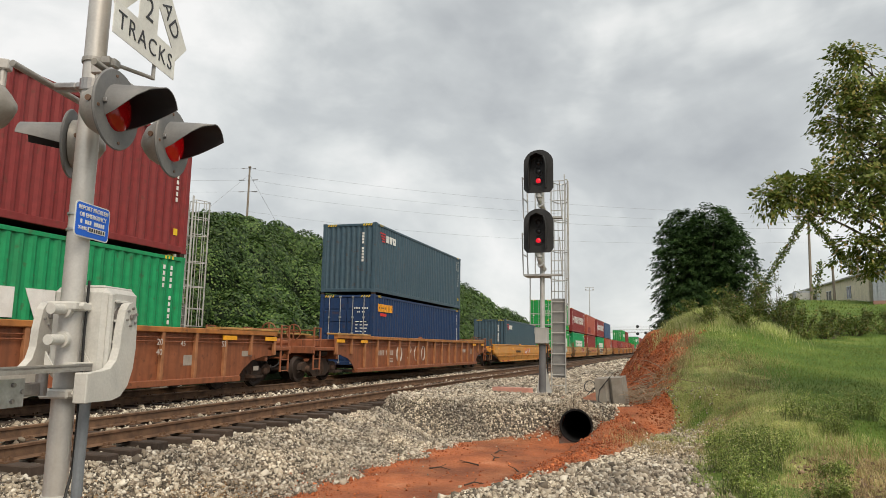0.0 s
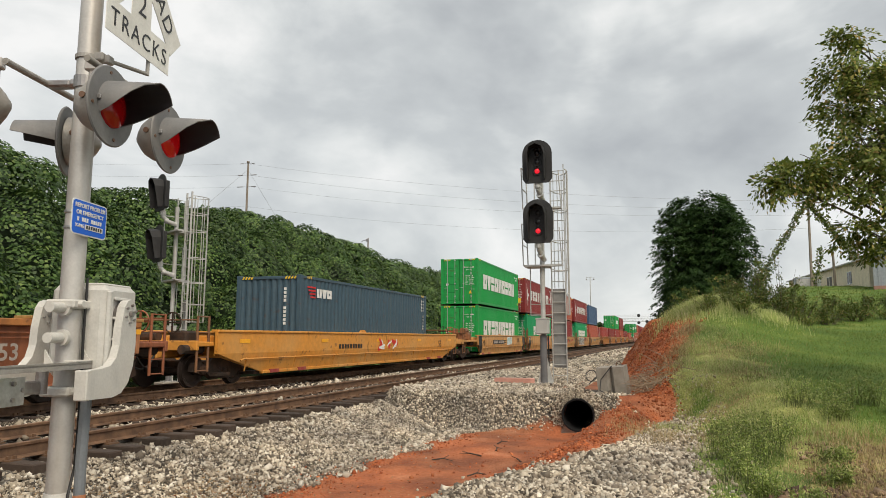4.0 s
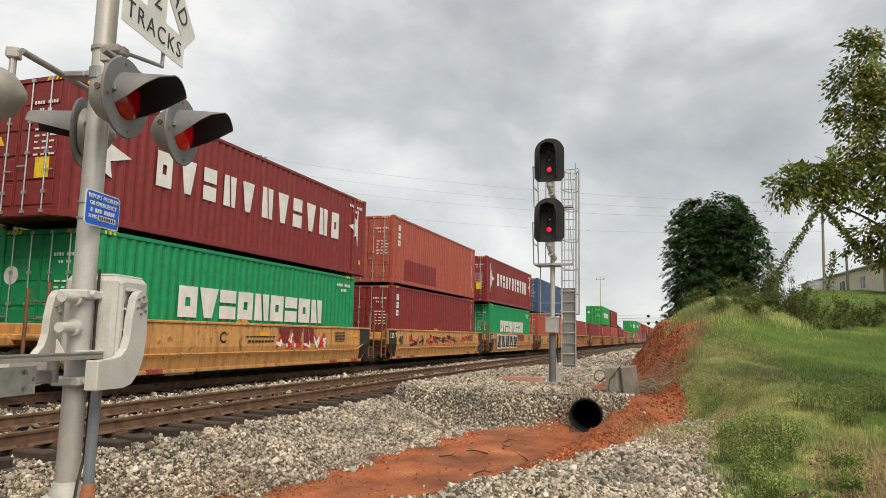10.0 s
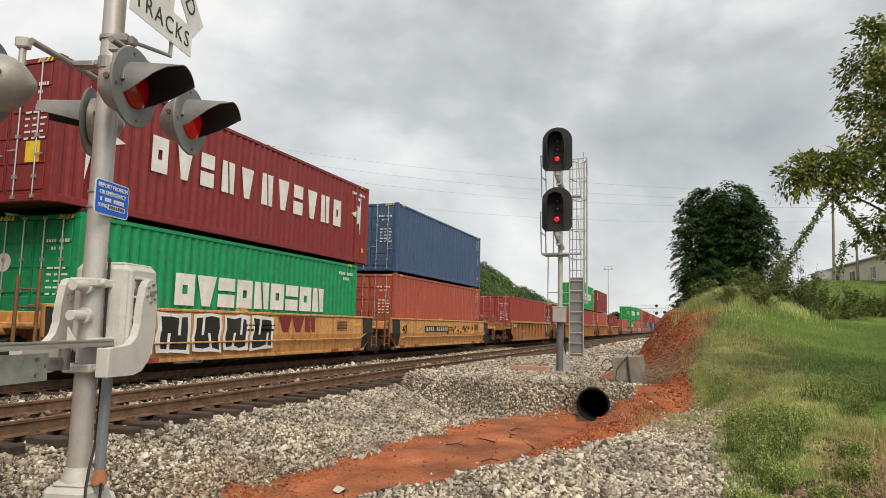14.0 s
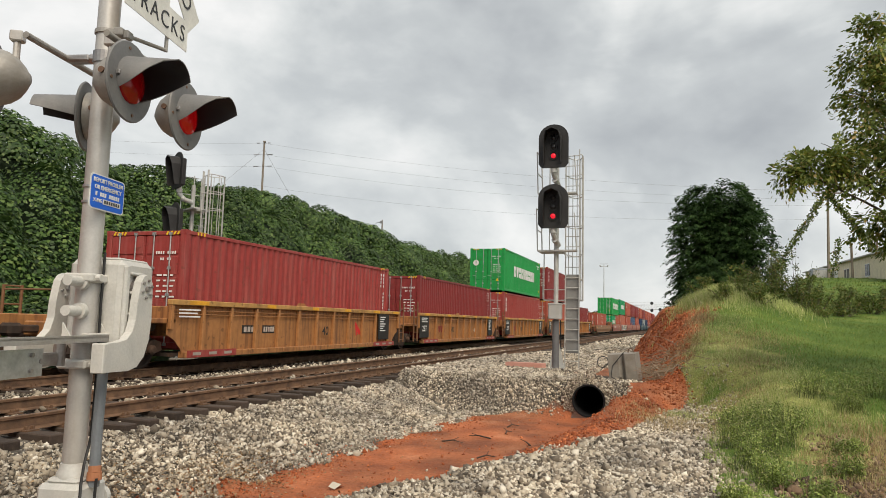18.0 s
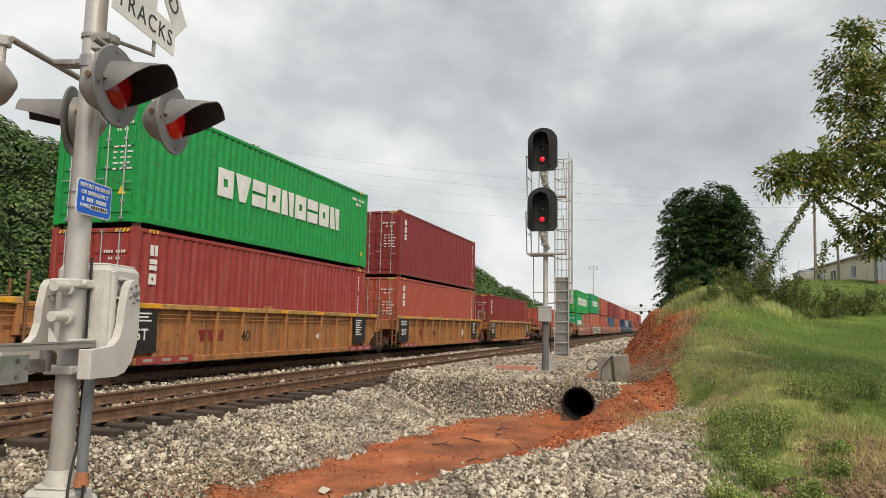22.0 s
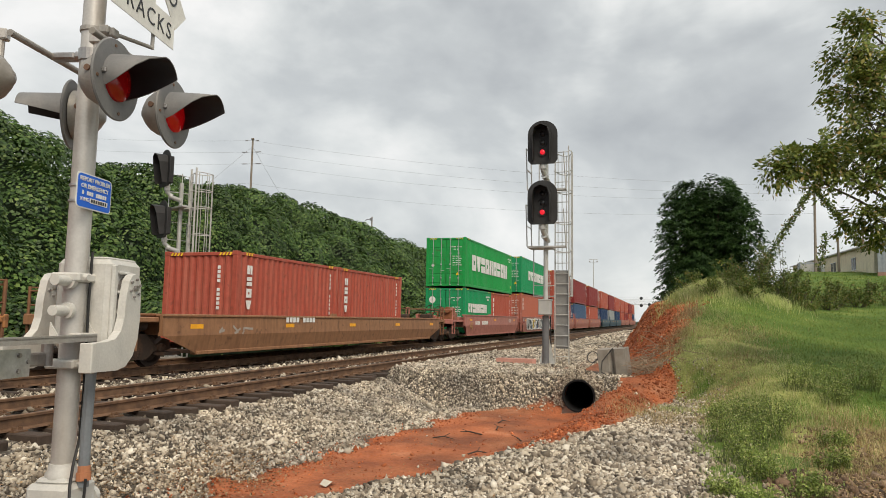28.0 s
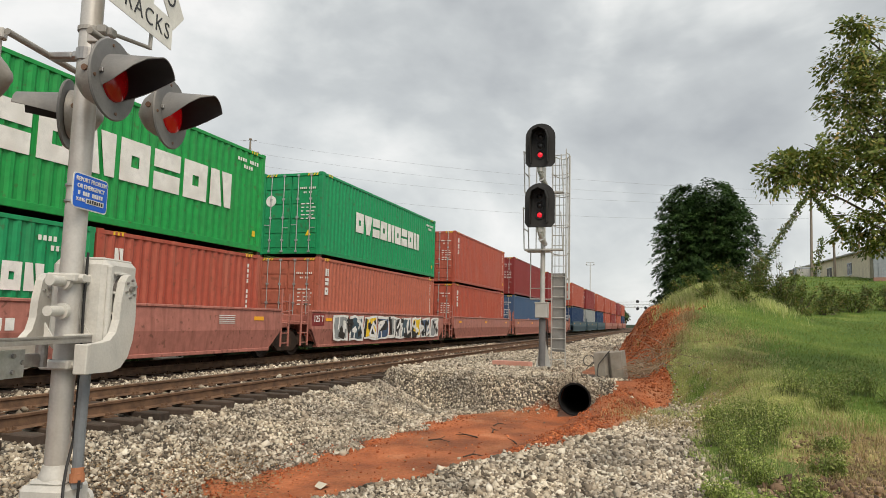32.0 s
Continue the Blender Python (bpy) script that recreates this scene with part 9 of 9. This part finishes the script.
    # scrub along the top of the bank and the lawn
    scrub = island_material("scrub_leaf", [(0.0, (0.055, 0.085, 0.02)), (0.5, (0.1, 0.15, 0.03)), (0.85, (0.18, 0.21, 0.05)), (1.0, (0.28, 0.19, 0.08))], 0.6, 0.25, coarse=0.9)
    for x, y, r, h, n, lb in ((3.2, 28.5, 0.9, 1.9, 26, "tall straggling shrub on the bank top"), (4.1, 29.0, 0.9, 2.1, 26, "tall straggling shrub on the bank top"), (5.0, 30.5, 0.9, 1.5, 20, "brownish shrub on the bank top"),
                              (2.4, 24.6, 0.6, 0.8, 16, "bright green low bush on the slope"), (6.2, 31.5, 1.1, 1.0, 18, "low green bush on the lawn edge"), (7.6, 32.2, 1.2, 0.95, 18, "low green bush on the lawn edge"),
                              (9.0, 33.0, 1.3, 0.95, 18, "low green bush on the lawn edge"), (10.6, 33.8, 1.4, 1.0, 18, "low green bush on the lawn edge"), (12.4, 34.5, 1.4, 1.0, 18, "low green bush on the lawn edge"), (4.7, 27.2, 0.6, 0.5, 12, "low green bush on the lawn edge"),
                              (0.9, 27.5, 0.9, 0.7, 12, "low green bush on the bank top"), (3.0, 26.9, 0.8, 0.9, 18, "dull green scrub on the bank top"), (3.9, 27.4, 0.9, 0.8, 18, "dull green scrub on the bank top"), (5.6, 29.0, 1.0, 0.75, 18, "dull green scrub on the bank top"),
                              (6.9, 30.6, 1.1, 0.8, 18, "dull green scrub on the lawn edge"), (8.3, 31.6, 1.2, 0.8, 18, "dull green scrub on the lawn edge"), (9.8, 32.4, 1.3, 0.8, 18, "dull green scrub on the lawn edge"), (11.5, 33.2, 1.4, 0.8, 18, "dull green scrub on the lawn edge"), (13.4, 34.0, 1.4, 0.9, 18, "dull green scrub on the lawn edge"), (2.2, 27.8, 0.9, 1.1, 20, "dull green scrub on the bank top"), (1.35, 24.6, 0.7, 0.55, 16, "dull brownish scrub on the lip of the clay bank"), (1.9, 25.3, 0.7, 0.6, 14, "dull brownish scrub on the lip of the clay bank")):
        g = thing("shrub", lb, "shrub", pose(x, y, ground_z(x, y)), "shrubs on the bank")
        st, lumps = Shape(), []
        for k in range(n):
            a, q = rng.uniform(0, 6.28), rng.random()
            tip = Vector((math.cos(a) * r * q, math.sin(a) * r * q, h * (0.35 + 0.75 * rng.random()) * (1.1 - 0.4 * q)))
            limb(st, (tip.x * 0.2, tip.y * 0.2, -0.05), tip, 0.015, 0.004, (0, 0, 0.05), 4, 3)
            for j in range(5):
                c = tip * rng.uniform(0.35, 1.05)
                lumps.append((c.x, c.y, c.z, rng.uniform(0.1, 0.2)))
        part("stalk", st, bark, g)
        v, f = crown(lumps, 900, 0.085 if h > 0.6 else 0.06, 0.5, 0.7, 0.2, 0.1)
        tagged(part("leaves", np_mesh("leaves", v, f, scrub), None, g), kind="stuff")
    # climbing vine on the guy wires of the right-hand pole
    for (a, b, n, lb) in (((7.4, 65.3, 6.1), (11.9, 66.3, 13.2), 1300, "vine-covered guy wire slanting up to the pole"), ((15.9, 66.0, 7.2), (11.9, 66.4, 13.3), 1600, "vine hanging from the pole top"), ((11.0, 60.0, 5.6), (11.6, 60.0, 8.4), 260, "thin upright vine stem")):
        g = thing("vine", lb, "vine", None)
        part("guy_wire", Shape().tube([a, b], 0.02, 5), M["wire_dark"], g)
        tt = RNG.random(n)[:, None]
        P = np.array(a) * (1 - tt) + np.array(b) * tt + RNG.normal(0, 1, (n, 3)) * (0.2 - 0.08 * tt)
        v, f = leaf_arrays(P, RNG.normal(0, 1, (n, 3)), RNG.uniform(0.12, 0.26, n), 0.7)
        tagged(part("leaves", np_mesh("leaves", v, f, scrub), None, g), kind="stuff")


def mounds(x, y, cell, seed):
    """Distance (0 to 1) and offset from the nearest of a jittered field of humps."""
    i, j = np.floor(x / cell), np.floor(y / cell)
    best, toward = np.full(len(x), 9.0), np.zeros((len(x), 2))
    for di in (-1, 0, 1):
        for dj in (-1, 0, 1):
            a, b = i + di, j + dj
            h1 = np.modf(np.abs(np.sin(a * 127.1 + b * 311.7 + seed) * 43758.5453))[0]
            h2 = np.modf(np.abs(np.sin(a * 269.5 + b * 183.3 + seed * 1.7) * 24634.6345))[0]
            dx, dy = x - (a + 0.15 + 0.7 * h1) * cell, y - (b + 0.15 + 0.7 * h2) * cell
            d = np.hypot(dx, dy) / (cell * (0.5 + 0.26 * h2))
            near = d < best
            best = np.where(near, d, best)
            toward[near] = np.stack([dx, dy], 1)[near] / cell
    return np.clip(best, 0, 1), toward


def make_vines():
    """Vines over the ridge: large leaves laid like shingles over a lumpy bank."""
    kud = island_material("vine_leaf", [(0.0, (0.016, 0.038, 0.011)), (0.4, (0.054, 0.11, 0.026)), (0.8, (0.098, 0.172, 0.042)), (1.0, (0.17, 0.24, 0.07))], 0.5, 0.2, coarse=0.35)
    V, F, n0 = [], [], 0
    for n, y0, y1, s in ((165000, 12, 50, 0.175), (100000, 50, 95, 0.23), (34000, 95, 160, 0.34)):
        x, y = RNG.uniform(-33.5, -17.8, n), RNG.uniform(y0, y1, n)
        # smothered mounds: each leaf lies on the nearest rounded hump of the bank
        best, toward = mounds(x, y, 2.5, 51)
        fine, toward2 = mounds(x, y, 0.9, 52)
        hump = 1.55 * np.sqrt(np.clip(1 - best ** 2, 0, 1)) + 0.42 * np.sqrt(np.clip(1 - fine ** 2, 0, 1)) + 0.4 * np.abs(wob(x, y, 5.0, 43)) + 0.02
        e = 0.3
        gx, gy = (height(x + e, y) - height(x - e, y)) / (2 * e), (height(x, y + e) - height(x, y - e)) / (2 * e)
        up = unit(np.stack([-gx, -gy, np.ones(n)], 1))
        deep = RNG.random(n) ** 2 * 0.3
        P = np.stack([x, y, height(x, y)], 1) + up * (hump - deep)[:, None]
        flat2 = lambda q: np.stack([q[:, 0], q[:, 1], np.zeros(n)], 1)
        N = unit(up + 2.0 * flat2(toward) + 0.9 * flat2(toward2) + np.array([0, 0, 0.3]))
        v, f = leaf_arrays(P, N, s * RNG.uniform(0.6, 1.3, n), 0.8, 0.17, 0.3)
        V.append(v), F.append(f + n0)
        n0 += len(v)
    # draped trees on the crest make the outline uneven
    lumps = []
    for y in np.arange(14, 150, 1.9):
        for k in range(2):
            x, r = -31.5 + RNG.normal(0, 1.2), RNG.uniform(0.5, 1.35) * (1 + y / 160) * (1.6 if y > 100 and k else 1.0)
            yy = y + RNG.normal(0, 0.6)
            lumps.append((x, yy, float(height(x, yy)) + 0.75 + RNG.uniform(-0.6, 0.2) * r, r))
    v, f = crown(lumps, 380, 0.25, 0.85, 0.5, 0.4, 0.8)
    V.append(v), F.append(f + n0)
    thing("vine_ridge", "steep ridge smothered in broad-leaved green vines", "vines", None, "", "stuff", np_mesh("vine_ridge", np.concatenate(V), np.concatenate(F), kud))
    # woods far along the line
    wood = island_material("far_wood", [(0.0, (0.02, 0.045, 0.012)), (1.0, (0.06, 0.1, 0.025))], 0.7, 0.0, coarse=0.08)
    lumps = []
    for k in range(150):
        x, y = RNG.uniform(-70, 60), RNG.uniform(285, 330)
        if -18 < x < -6:
            continue
        r = RNG.uniform(1.6, 3.2)
        lumps.append((x, y, RNG.uniform(0.5, 6.0), r))
    v, f = crown(lumps, 42, 1.2, 0.8, 0.6, 0.3, 0.6)
    thing("distant_wood", "low green woods at the end of the line", "trees", None, "", "stuff", np_mesh("distant_wood", v, f, wood))


make_vines()
make_trees()
make_weeds()
make_grass()
make_stones()


# ---- what moves: the whole train rolls towards the road, speeding up a little ----
def travelled(t):
    u = (t - 16) / 16
    return 129.8579 * u + 3.4448 * u ** 2 + -1.6968 * u ** 3 + 0.0105 * u ** 4


def motions():
    times = [0, 4, 8, 12, 16, 20, 24, 28, 32]
    for ob, y, z in MOVERS:
        walk(ob, [(t, pose(TRACK_FAR, y - travelled(t) + travelled(0), z)) for t in times])
    # wheels roll with the train; their turn is keyed while they are in front of the camera
    for ws, dy, y0 in ROLLERS:
        seen = [t / 20 for t in range(0, 641) if -12 < y0 - travelled(t / 20) + travelled(0) < 48]
        if not seen:
            continue
        rows, last, turn = [], None, 0.0
        picks = [0.0] + [t for t in seen if 0 < t < 32] + [32.0]
        for t in picks:
            if last is not None:
                d = (travelled(t) - travelled(last)) / 0.425
                if t - last > 0.06:
                    d = d % 1.3
                turn += d
            rows.append((t, pose(0, dy, 0.425, math.degrees(turn))))
            last = t
        walk(ws, rows)


motions()
